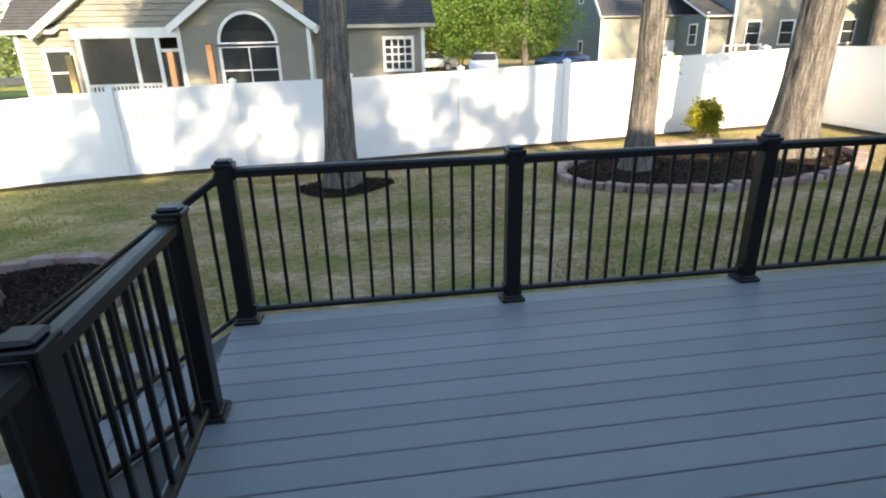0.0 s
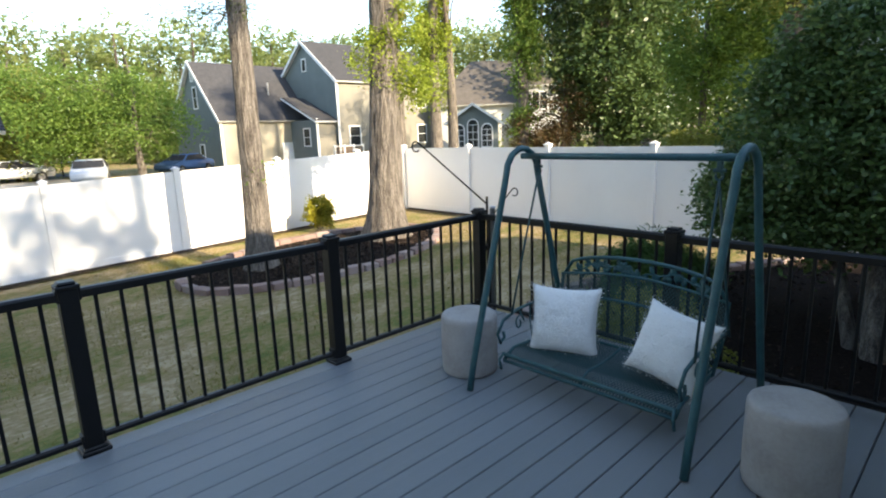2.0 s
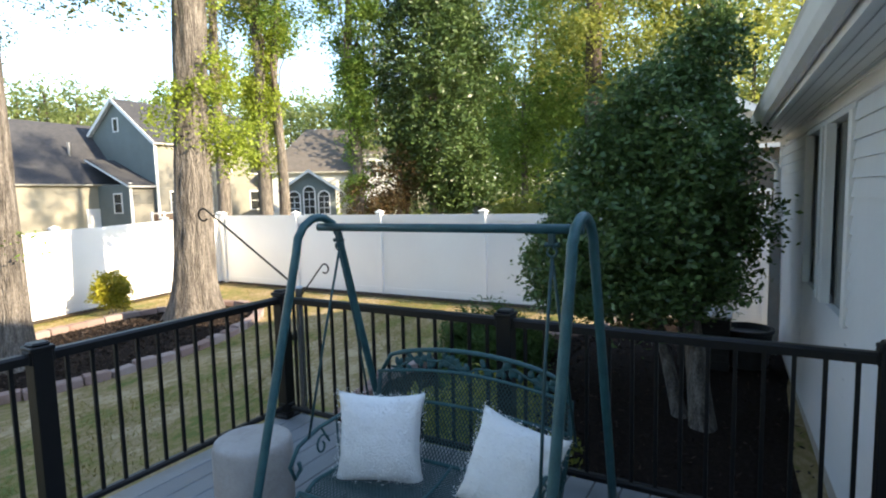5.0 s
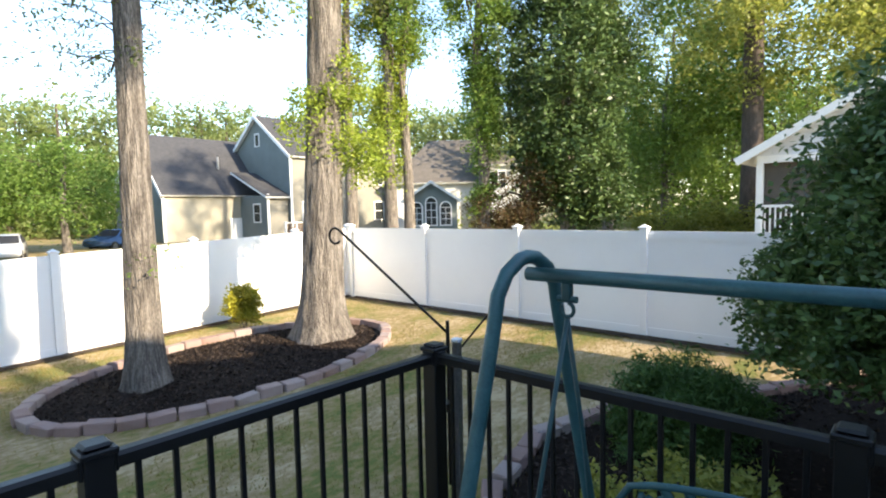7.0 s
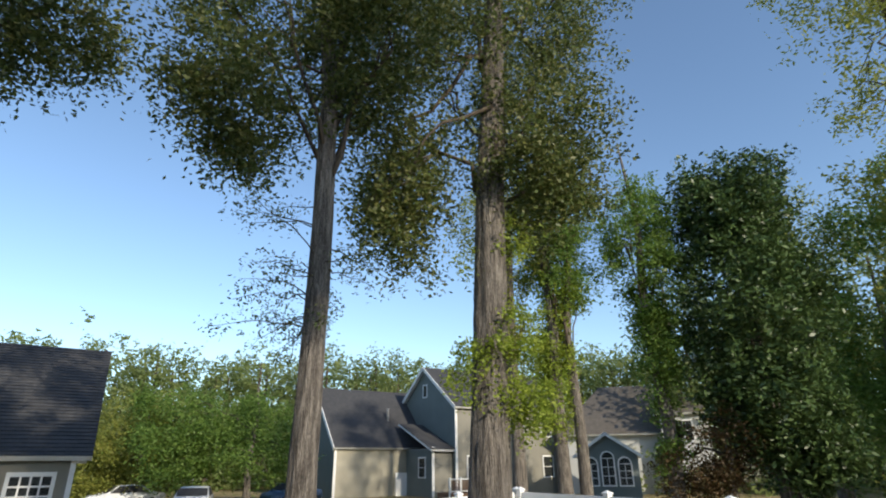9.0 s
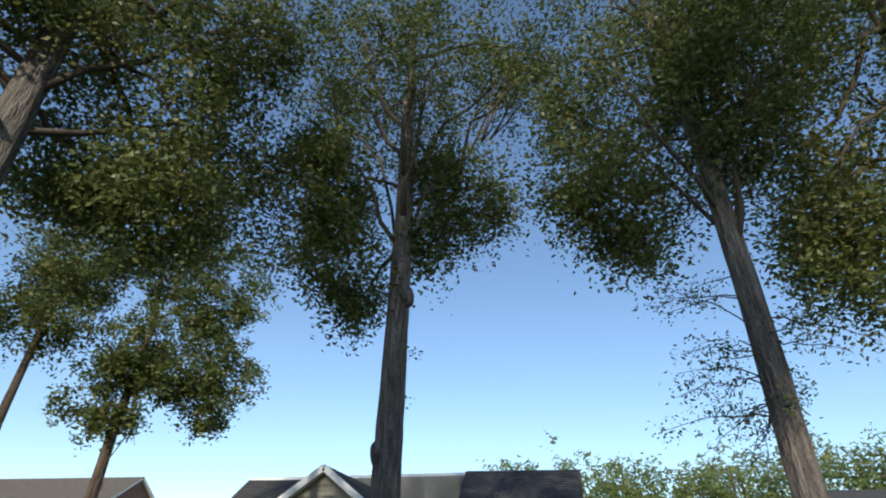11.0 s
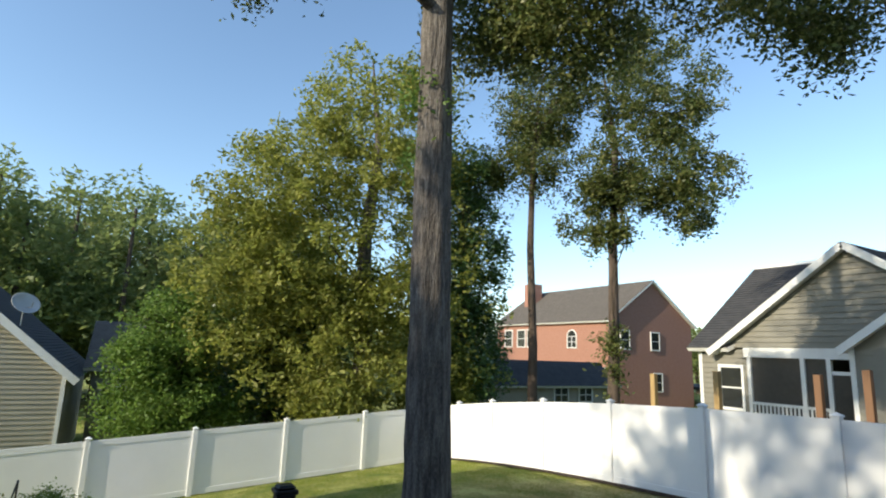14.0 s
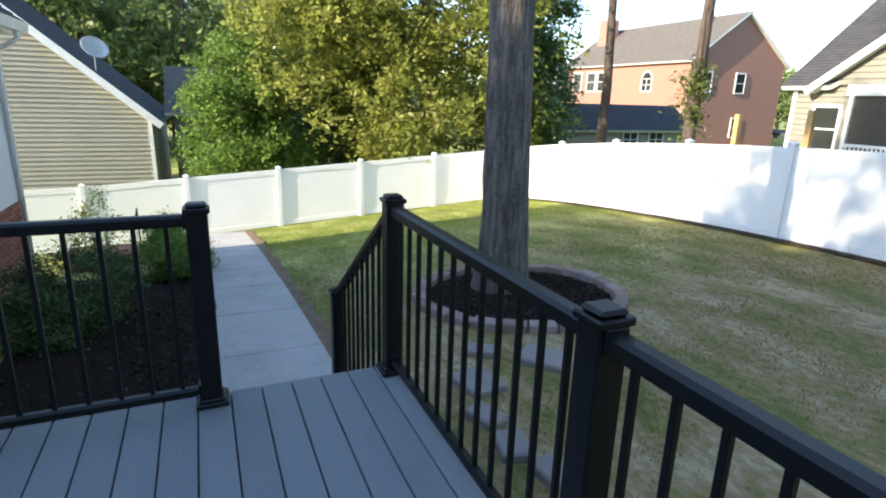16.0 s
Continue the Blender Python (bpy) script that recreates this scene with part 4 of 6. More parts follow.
# tall trees in front of the house, which dapple the back fence
for i, (fx, fy, cz) in enumerate(((-1.2, -13.5, 11.6), (2.2, -15.0, 12.4), (5.2, -13.0, 11.2), (2.9, -13.6, 17.6), (7.2, -14.0, 17.4))):
    tree("street_oak", "tall leafy tree in front of the house", [(fx, fy, -0.9), (fx, fy, 6), (fx + 0.2, fy, cz + 1.4)], [0.3, 0.24, 0.05],
         [(fx, fy, cz, 2.3, 2.0, 2.4, 1), (fx - 0.6, fy + 0.4, cz - 2.2, 1.8, 1.6, 1.2, 0.6)], 120 if cz < 14 else 230, 46, 0.34, 0.26, M_LEAF_OAK, limbs=9, seed=90 + i, rings=16, n=12, group="street trees")

# far woods all round
rngw = np.random.default_rng(77)
ells, trunks = [], bmesh.new()


def wood_tree(az, d, h, w):
    x, y = 3 + d * math.sin(radians(az)), 3 + d * math.cos(radians(az))
    top = h * (0.30 + 0.10 * rngw.random())
    ells.append((x, y, h - top, w, w, top, 1.0))
    ells.append((x + rngw.normal(), y + rngw.normal(), h * 0.36, w * 1.15, w * 1.15, h * 0.2, 0.7))
    ells.append((x + 2 * rngw.normal(), y + 2 * rngw.normal(), 1.2, w * 1.5, w * 1.5, 2.6, 0.6))
    tube(trunks, [(x, y, -4), (x + 0.4 * rngw.normal(), y, h * 0.85)], [0.28, 0.10], 6)


# tall pines to the west, a lower wood behind the street, trees between the houses to the east
for k in range(46):
    wood_tree(-110 + 37 * (k + rngw.random()) / 46, 44 + 22 * rngw.random(), 10.5 + 5 * rngw.random(), 2.2 + rngw.random())
for k in range(20):
    wood_tree(-74 + 66 * (k + rngw.random()) / 20, 74 + 8 * rngw.random(), 5.5 + 2.0 * rngw.random(), 3.6)
for k in range(58):
    wood_tree(-8 + 62 * (k + rngw.random()) / 58, 62 + 14 * rngw.random(), 12.2 + 3.2 * rngw.random(), 3.0 + 1.2 * rngw.random())
for k in range(38):
    wood_tree(54 + 56 * (k + rngw.random()) / 38, 48 + 20 * rngw.random(), 14 + 6 * rngw.random(), 3.0 + rngw.random())
wz = thing("woods", "continuous wood of tall mixed trees round the neighbourhood", "woods", kind="stuff")
_, pts = clumps(ells, 26000, 20, 0.55, rngw, 0.7, 0.8)
v, f = leaves(pts, 0.52, rngw, 0.8)
v = v.reshape(-1, 4, 3)[:, :3].reshape(-1, 3)
# foliage carries its haze as a paler leaf colour
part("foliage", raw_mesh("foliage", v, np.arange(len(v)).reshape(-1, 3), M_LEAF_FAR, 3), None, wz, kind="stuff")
part("stems", trunks, M_BARK_PINE, wz, kind="stuff")


# ---- neighbouring houses ----
def frame_of(origin, u):
    """A wall's frame: x along the wall, y into the house, z up."""
    u = Vector((u[0], u[1], 0)).normalized()
    m = Matrix((u, Vector((-u.y, u.x, 0)), Vector((0, 0, 1)))).transposed().to_4x4()
    return Matrix.Translation(origin) @ m


def siding(m, z0, z1, left, right, h=0.13, material=None, lap=0.036, depth=0.15):
    """A lapped siding wall; left and right give the wall's ends at a height. Its back is flat."""
    bm = bmesh.new()
    n = max(1, round((z1 - z0) / h))
    h = (z1 - z0) / n
    foot = [bm.verts.new(m @ Vector((x, 0, z0))) for x in (left(z0), right(z0))]
    for i in range(n):
        a, b = z0 + i * h, z0 + (i + 1) * h
        q = [bm.verts.new(m @ Vector(p)) for p in ((left(a), -lap, a), (right(a), -lap, a), (right(b), 0, b), (left(b), 0, b))]
        bm.faces.new(q)
        bm.faces.new((q[0], foot[0], foot[1], q[1]))
        foot = [q[3], q[2]]
    return bm


def wall(parent, m, w, z0, z1, material, peak=None, h=0.17, depth=0.2):
    """A siding wall of width w with a core behind; peak=(x, z) makes it a gable."""
    L = lambda z: 0 if z <= z1 or not peak else peak[0] * (z - z1) / (peak[1] - z1)
    R = lambda z: w if z <= z1 or not peak else w - (w - peak[0]) * (z - z1) / (peak[1] - z1)
    zt = peak[1] if peak else z1
    part("wall", siding(m, z0, zt, L, R, h, material), material, parent)
    bm = bmesh.new()
    prof = [(0, z0), (w, z0), (w, z1)] + ([peak] if peak else []) + [(0, z1)]
    r = [[bm.verts.new(m @ Vector((x, y, z))) for x, z in prof] for y in (0.004, depth)]
    k = len(prof)
    for i in range(k):
        bm.faces.new((r[0][i], r[0][(i + 1) % k], r[1][(i + 1) % k], r[1][i]))
    bm.faces.new(r[0])
    bm.faces.new(r[1][::-1])
    part("wall_core", bm, material, parent)


def window(parent, m, x, z, w, h, cols=2, rows=2, arch=False, name="window", blind=None):
    """A framed window set on a wall: frame, sill, glass and a sheet behind, dark by colour for an unlit room."""
    fr = 0.09
    bm = bmesh.new()
    yo, yi = -0.085, 0.01
    box(bm, (x - fr, yo, z - fr), (x, yi, z + h), 0.004, m)
    box(bm, (x + w, yo, z - fr), (x + w + fr, yi, z + h), 0.004, m)
    box(bm, (x, yo, z - fr), (x + w, yi, z), 0.004, m)
    if arch:
        r = w / 2
        ring = [[bm.verts.new(m @ Vector((x + r + rr * math.cos(math.pi * k / 14), y, z + h + rr * math.sin(math.pi * k / 14)))) for k in range(15)] for rr, y in ((r, yo), (r + fr, yo), (r + fr, yi), (r, yi))]
        for a, b in ((0, 1), (1, 2), (2, 3), (3, 0)):
            for k in range(14):
                bm.faces.new((ring[a][k], ring[a][k + 1], ring[b][k + 1], ring[b][k]))
    else:
        box(bm, (x - fr, yo, z + h), (x + w + fr, yi, z + h + fr * 1.2), 0.004, m)
    top = h + (w / 2 if arch else 0)
    wdw = part(name, bm, M_TRIM, parent)
    for i in range(1, cols):
        part("muntin", boxed((x + w * i / cols - 0.022, -0.072, z), (x + w * i / cols + 0.022, -0.050, z + h), 0, m), M_TRIM, wdw)
    for j in range(1, rows + (1 if arch else 0)):
        part("muntin", boxed((x, -0.074, z + h * j / rows - 0.022), (x + w, -0.049, z + h * j / rows + 0.022), 0, m), M_TRIM, wdw)

    def sheet(y):
        b2 = bmesh.new()
        pr = [(x, z), (x + w, z), (x + w, z + h)] + ([(x + w / 2 + w / 2 * math.cos(math.pi * k / 14), z + h + w / 2 * math.sin(math.pi * k / 14)) for k in range(1, 14)] if arch else []) + [(x, z + h)]
        b2.faces.new([b2.verts.new(m @ Vector((p, y, q))) for p, q in pr])
        return b2
    pane = part("pane", sheet(-0.056), M_GLASS, wdw)
    # no room is built: the default sheet has its darkness as colour
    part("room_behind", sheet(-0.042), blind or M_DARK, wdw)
    return wdw


def roof_slab(parent, quad, material, th=0.14, name="roof", courses=True):
    """A sloping roof plane from its four corners (eave a, eave b, ridge b, ridge a), laid in overlapping courses."""
    a, b, c, d = [Vector(q) for q in quad]
    n = (b - a).cross(d - a).normalized()
    if n.z < 0:
        n = -n
    bm = bmesh.new()
    k = max(2, int((d - a).length / 0.16)) if courses else 1
    k = min(k, 60)
    low = [bm.verts.new(a), bm.verts.new(b)]
    for i in range(k):
        s, t = i / k, (i + 1) / k
        p = [a.lerp(d, s), b.lerp(c, s), b.lerp(c, t), a.lerp(d, t)]
        v = [bm.verts.new(q + n * o) for q, o in zip(p, (0.022, 0.022, 0.004, 0.004))]
        bm.faces.new(v)
        bm.faces.new((low[0], low[1], v[1], v[0]))
        low = [v[3], v[2]]
    r = part(name, bm, material, parent)
    bm = bmesh.new()
    v = [bm.verts.new(q - n * o) for o in (0.003, th) for q in (a, b, c, d)]
    for f in ((0, 1, 2, 3), (7, 6, 5, 4), (0, 4, 5, 1), (1, 5, 6, 2), (2, 6, 7, 3), (3, 7, 4, 0)):
        bm.faces.new([v[q] for q in f])
    part("roof_edge", bm, M_TRIM, parent)
    return r


def beam(parent, a, b, w, h, material, name="trim_board"):
    a, b = Vector(a), Vector(b)
    d = (b - a).normalized()
    s = d.cross(Vector((0, 0, 1)))
    s = s.normalized() if s.length > 1e-3 else Vector((1, 0, 0))
    u = s.cross(d)
    bm = bmesh.new()
    v = [bm.verts.new(p + s * w * i / 2 + u * h * j / 2) for p in (a, b) for i, j in ((-1, -1), (1, -1), (1, 1), (-1, 1))]
    for f in ((0, 1, 2, 3), (7, 6, 5, 4), (0, 4, 5, 1), (1, 5, 6, 2), (2, 6, 7, 3), (3, 7, 4, 0)):
        bm.faces.new([v[k] for k in f])
    return part(name, bm, material, parent)


# tan house behind the back fence
B = -1.2
hn = thing("house", "tan-sided house with dark roof, white trim and a screened porch", "house")
YN = 20.5
wall(hn, frame_of((-9.5, YN, 0), (1, 0)), 1.75, B, 2.15, M_SIDING_TAN)
wall(hn, frame_of((-0.7, YN, 0), (1, 0)), 3.65, B, 2.15, M_SIDING_TAN)
wall(hn, frame_of((-8.7, YN - 0.12, 0), (1, 0)), 8.0, 2.15, 2.16, M_SIDING_TAN, peak=(4.0, 5.0))
wall(hn, frame_of((-4.65, YN - 0.5, 0), (1, 0)), 3.9, B, 2.25, M_SIDING_TAN, peak=(1.95, 3.65))
wall(hn, frame_of((2.95, YN, 0), (0, 1)), 8, B, 2.15, M_SIDING_TAN, peak=(4.0, 5.5))
wall(hn, frame_of((-9.5, YN + 8, 0), (0, -1)), 8, B, 2.15, M_SIDING_TAN, peak=(4.0, 5.3))
wall(hn, frame_of((-7.9, YN + 1.9, 0), (1, 0)), 3.4, B, 2.15, M_SIDING_TAN)
roof_slab(hn, ((-0.9, YN - 0.35, 2.12), (3.3, YN - 0.35, 2.12), (3.3, 24.5, 5.55), (-0.9, 24.5, 5.55)), M_SHINGLE)
roof_slab(hn, ((-9.8, YN - 0.35, 2.12), (-8.3, YN - 0.35, 2.12), (-5.2, 24.5, 5.35), (-9.8, 24.5, 5.35)), M_SHINGLE)
roof_slab(hn, ((-9.8, 28.8, 2.1), (3.3, 28.8, 2.1), (3.3, 24.5, 5.55), (-9.8, 24.5, 5.4)), M_SHINGLE)
for sx, x0 in ((1, -8.95), (-1, -0.45)):
    roof_slab(hn, ((x0, YN - 0.4, 2.02), (x0, 25.5, 2.02), (-4.7, 25.5, 5.07), (-4.7, YN - 0.4, 5.07)), M_SHINGLE)
    beam(hn, (x0, YN - 0.42, 1.94), (-4.7, YN - 0.42, 4.98), 0.06, 0.2, M_TRIM)
for sx, x0 in ((1, -4.9), (-1, -0.5)):
    roof_slab(hn, ((x0, YN - 0.75, 2.12), (x0, 23.5, 2.12), (-2.7, 23.5, 3.72), (-2.7, YN - 0.75, 3.72)), M_SHINGLE)
    beam(hn, (x0, YN - 0.77, 2.03), (-2.7, YN - 0.77, 3.63), 0.06, 0.2, M_TRIM)
m = frame_of((0, YN - 0.5, 0), (1, 0))
window(hn, m, -3.45, 0.15, 1.65, 1.35, 2, 2, False, "picture_window")
window(hn, m, -3.45, 1.62, 1.65, 0.02, 1, 1, True, "arched_window")
m = frame_of((0, YN, 0), (1, 0))
window(hn, m, 1.66, 0.72, 0.86, 0.92, 4, 4)
window(hn, m, -8.75, 0.25, 0.7, 1.25, 1, 2)
for x in (-9.5, -0.72, 2.92, -4.66):
    part("corner_board", boxed((x - 0.06, YN - 0.55 if x == -4.66 else YN - 0.04, B), (x + 0.06, YN - 0.46 if x == -4.66 else YN + 0.02, 2.15)), M_TRIM, hn)
part("corner_board", boxed((-0.82, YN - 0.56, B), (-0.70, YN - 0.46, 2.2)), M_TRIM, hn)
# screened porch
part("porch_header", boxed((-7.9, YN - 0.14, 1.85), (-4.5, YN + 0.02, 2.15)), M_TRIM, hn)
part("porch_floor", boxed((-7.9, YN - 0.05, -0.75), (-4.5, YN + 1.9, -0.6)), M_TRIM, hn)
for x in (-7.75, -6.15, -5.45, -4.58):
    part("porch_post", boxed((x - 0.06, YN - 0.12, B), (x + 0.06, YN, 1.87)), M_TRIM, hn)
part("screen", boxed((-7.75, YN - 0.05, -0.4), (-5.45, YN - 0.04, 1.86)), M_SCREEN, hn)
part("screen_door", boxed((-5.4, YN - 0.05, -0.6), (-4.62, YN - 0.03, 1.45)), M_SCREEN, hn)
part("porch_header", boxed((-5.4, YN - 0.1, 1.42), (-4.6, YN - 0.02, 1.52)), M_TRIM, hn)
part("porch_rail", boxed((-7.7, YN - 0.13, 0.42), (-5.5, YN - 0.07, 0.5)), M_TRIM, hn)
for i in range(19):
    part("porch_picket", boxed((-7.65 + i * 0.117, YN - 0.12, -0.5), (-7.60 + i * 0.117, YN - 0.08, 0.42)), M_TRIM, hn)
for i, (x, y, top, mt) in enumerate(((-8.6, 17.0, 1.25, M_WOOD), (-6.55, 17.0, 1.42, M_WOOD), (-4.15, 17.2, 1.45, M_WOOD_DARK), (-3.15, 17.2, 1.6, M_WOOD_DARK))):
    tagged(new("timber_post", mesh_of("timber_post", boxed((x - 0.075, y - 0.075, -1.4), (x + 0.075, y + 0.075, top), 0.006), mt)), "raw timber post standing behind the white fence", "post", "timber posts")

# brick house to the north-west
hb = thing("house", "two-storey salmon brick house with a grey roof and chimney", "house")
ZB = -2.5


def plain_wall(parent, m, w, z0, z1, material, peak=None, depth=0.25):
    bm = bmesh.new()
    prof = [(0, z0), (w, z0), (w, z1)] + ([peak] if peak else []) + [(0, z1)]
    r = [[bm.verts.new(m @ Vector((x, y, z))) for x, z in prof] for y in (0, depth)]
    k = len(prof)
    for i in range(k):
        bm.faces.new((r[0][i], r[0][(i + 1) % k], r[1][(i + 1) % k], r[1][i]))
    bm.faces.new(r[0])
    bm.faces.new(r[1][::-1])
    part("wall", bm, material, parent)


plain_wall(hb, frame_of((-43.6, 36, 0), (1, 0)), 15.1, ZB, 4.8, M_BRICK_FAR)
plain_wall(hb, frame_of((-28.5, 36.01, 0), (0, 1)), 9.8, ZB, 4.8, M_BRICK_FAR, peak=(4.9, 8.1))
plain_wall(hb, frame_of((-43.6, 45.8, 0), (0, -1)), 9.7, ZB, 4.8, M_BRICK_FAR, peak=(4.9, 8.1))
roof_slab(hb, ((-43.9, 35.6, 4.6), (-28.2, 35.6, 4.6), (-28.2, 40.9, 8.25), (-43.9, 40.9, 8.25)), M_SHINGLE_BROWN)
roof_slab(hb, ((-43.9, 46.2, 4.6), (-28.2, 46.2, 4.6), (-28.2, 40.9, 8.25), (-43.9, 40.9, 8.25)), M_SHINGLE_BROWN)
part("chimney", boxed((-42.5, 38.5, 4), (-41.2, 39.8, 8.9), 0.03), M_BRICK_FAR, hb)
m = frame_of((-43.6, 36, 0), (1, 0))
for x, w in ((1.4, 1.1), (3.4, 1.1), (4.9, 1.1)):
    window(hb, m, x, 2.5, w, 1.5, 1, 2)
window(hb, m, 10.4, 2.5, 1.0, 0.9, 2, 2, True)
window(hb, m, 13.6, -0.6, 1.1, 1.5, 1, 2)
m = frame_of((-28.5, 36.01, 0), (0, 1))
for x, z in ((4.7, 2.5), (4.9, -0.8), (1.2, 2.5)):
    window(hb, m, x, z, 0.9, 1.35, 1, 2)

# garden shed in front of the brick house
sh = thing("garden_shed", "small timber shed with a dark roof and white windows", "shed")
wall(sh, frame_of((-24.0, 18.9, 0), (1, 0)), 3.0, -2.2, 0.2, M_SIDING_BEIGE, peak=(1.5, 1.25))
wall(sh, frame_of((-21.0, 18.9, 0), (0, 1)), 9.4, -2.2, 0.2, M_SIDING_BEIGE)
roof_slab(sh, ((-20.6, 18.5, 0.1), (-20.6, 28.7, 0.1), (-22.5, 28.7, 1.4), (-22.5, 18.5, 1.4)), M_SHINGLE)
roof_slab(sh, ((-24.4, 18.5, 0.1), (-24.4, 28.7, 0.1), (-22.5, 28.7, 1.4), (-22.5, 18.5, 1.4)), M_SHINGLE)
for x0 in (-20.6, -24.4):
    beam(sh, (x0, 18.47, 0.03), (-22.5, 18.47, 1.33), 0.05, 0.16, M_TRIM)
m = frame_of((-21.0, 20.3, 0), (0, 1))
window(sh, m, 3.6, -0.75, 0.9, 0.7, 2, 2)
window(sh, m, 5.4, -0.75, 0.9, 0.7, 2, 2)

# beige house to the west, gable towards the yard
hw = thing("house", "beige-sided house end with a steep dark roof and white trim", "house")
wall(hw, frame_of((-20.0, -11.5, 0), (0, 1)), 13.1, -3.4, 0.55, M_SIDING_BEIGE, peak=(6.55, 6.1), h=0.16)
for y0 in (1.95, -11.85):
    roof_slab(hw, ((-19.7, y0, 0.3), (-30.0, y0, 0.3), (-30.0, -4.95, 6.25), (-19.7, -4.95, 6.25)), M_SHINGLE)
    beam(hw, (-19.68, y0, 0.2), (-19.68, -4.95, 6.12), 0.05, 0.24, M_TRIM)
wall(hw, frame_of((-20.0, 1.6, 0), (-1, 0)), 10, -3.4, 0.5, M_SIDING_BEIGE)
part("corner_board", boxed((-20.04, 1.50, -3.4), (-19.94, 1.62, 0.5)), M_TRIM, hw)
wall(hw, frame_of((-23.5, 2.2, 0), (0, 1)), 2.5, -3.4, 0.6, M_SIDING_TAN)
wall(hw, frame_of((-23.5, 4.7, 0), (-1, 0)), 6.0, -3.4, 0.6, M_SIDING_TAN)
roof_slab(hw, ((-23.1, 1.9, 0.55), (-23.1, 5.1, 0.55), (-27.0, 5.1, 2.5), (-27.0, 1.9, 2.5)), M_SHINGLE_BROWN)
window(hw, frame_of((-23.5, 2.2, 0), (0, 1)), 0.4, -1.4, 0.8, 1.2, 2, 2)
dish = thing("satellite_dish", "pale grey satellite dish on the beige house's roof edge", "satellite dish", (-19.75, 0.15, 2.05))
part("reflector", lathe([(0.02, 0.0), (0.2, 0.02), (0.36, 0.09), (0.42, 0.14), (0.41, 0.15), (0.35, 0.10), (0.2, 0.035), (0.02, 0.015)], 28), M_DISH, dish, smooth=True).matrix_basis = pose(0, 0, 0.62, 55, 0, 120)
part("mast", tubed([(0, 0, -0.05), (0, 0.0, 0.45), (-0.05, 0, 0.6)], 0.022), M_STEEL, dish)
part("arm", tubed([(0, 0, 0.55), (0.35, 0.25, 0.55), (0.40, 0.28, 0.72)], 0.014), M_STEEL, dish)

# grey-green house to the north-east
hg = thing("house", "grey-green sided two-storey house with a dark roof and white trim", "house")
ZG = -0.9
# light put into the siding colour: sunlit south walls beige and tan, others grey-green
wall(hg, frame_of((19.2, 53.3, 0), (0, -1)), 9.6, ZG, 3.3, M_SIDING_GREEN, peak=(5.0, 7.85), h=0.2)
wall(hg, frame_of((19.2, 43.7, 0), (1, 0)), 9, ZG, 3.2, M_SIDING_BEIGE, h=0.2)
for y0 in (43.3, 53.7):
    roof_slab(hg, ((18.9, y0, 3.1), (29, y0, 3.1), (29, 48.3, 8.0), (18.9, 48.3, 8.0)), M_SHINGLE)
    beam(hg, (18.88, y0, 3.0), (18.88, 48.3, 7.9), 0.06, 0.25, M_TRIM)
part("roof_vent", tubed([(24.4, 45.6, 4.4), (24.4, 45.6, 6.3)], 0.12), M_STEEL, hg)
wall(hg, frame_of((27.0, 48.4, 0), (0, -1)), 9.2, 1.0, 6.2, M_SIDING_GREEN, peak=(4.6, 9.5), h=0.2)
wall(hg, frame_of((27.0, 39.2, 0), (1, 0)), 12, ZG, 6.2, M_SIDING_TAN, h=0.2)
for y0 in (38.8, 48.8):
    roof_slab(hg, ((26.7, y0, 6.0), (39.3, y0, 6.0), (39.3, 43.8, 9.65), (26.7, 43.8, 9.65)), M_SHINGLE)
    beam(hg, (26.68, y0, 5.9), (26.68, 43.8, 9.55), 0.06, 0.25, M_TRIM)
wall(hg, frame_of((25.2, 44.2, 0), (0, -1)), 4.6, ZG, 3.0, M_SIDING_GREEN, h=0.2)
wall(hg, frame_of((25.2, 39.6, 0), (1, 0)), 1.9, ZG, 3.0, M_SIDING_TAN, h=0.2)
roof_slab(hg, ((24.8, 39.2, 2.9), (27.2, 39.2, 2.9), (27.2, 44.4, 5.0), (24.8, 44.4, 5.0)), M_SHINGLE)
for x, y in ((19.2, 43.66), (27.0, 39.15), (25.2, 39.55)):
    part("corner_board", boxed((x - 0.12, y - 0.03, ZG), (x + 0.08, y + 0.05, 3.1 if x < 26 else 6.1)), M_TRIM, hg)
part("door", boxed((5.0 + 19.2, 43.58, ZG), (6.0 + 19.2, 43.65, 1.3), 0.01), M_TRIM, hg)
window(hg, frame_of((25.2, 44.2, 0), (0, -1)), 2.6, 1.0, 0.9, 1.3, 1, 2)
window(hg, frame_of((27.0, 48.4, 0), (0, -1)), 4.3, 7.2, 0.55, 0.9, 1, 1)
m = frame_of((27.0, 39.2, 0), (1, 0))
for x, z in ((1.0, 0.9), (3.6, 0.9), (5.6, 4.0), (8.5, 4.0), (8.5, 0.9)):
    window(hg, m, x, z, 1.0, 1.5, 1, 2)
window(hg, frame_of((19.2, 53.3, 0), (0, -1)), 4.9, 4.3, 0.7, 1.6, 1, 2)
window(hg, frame_of((19.2, 53.3, 0), (0, -1)), 5.2, -0.3, 0.8, 1.6, 1, 2)
window(hg, frame_of((19.2, 53.3, 0), (0, -1)), 4.8, 6.5, 0.4, 0.6, 1, 1, False, "gable_vent", M_TRIM)

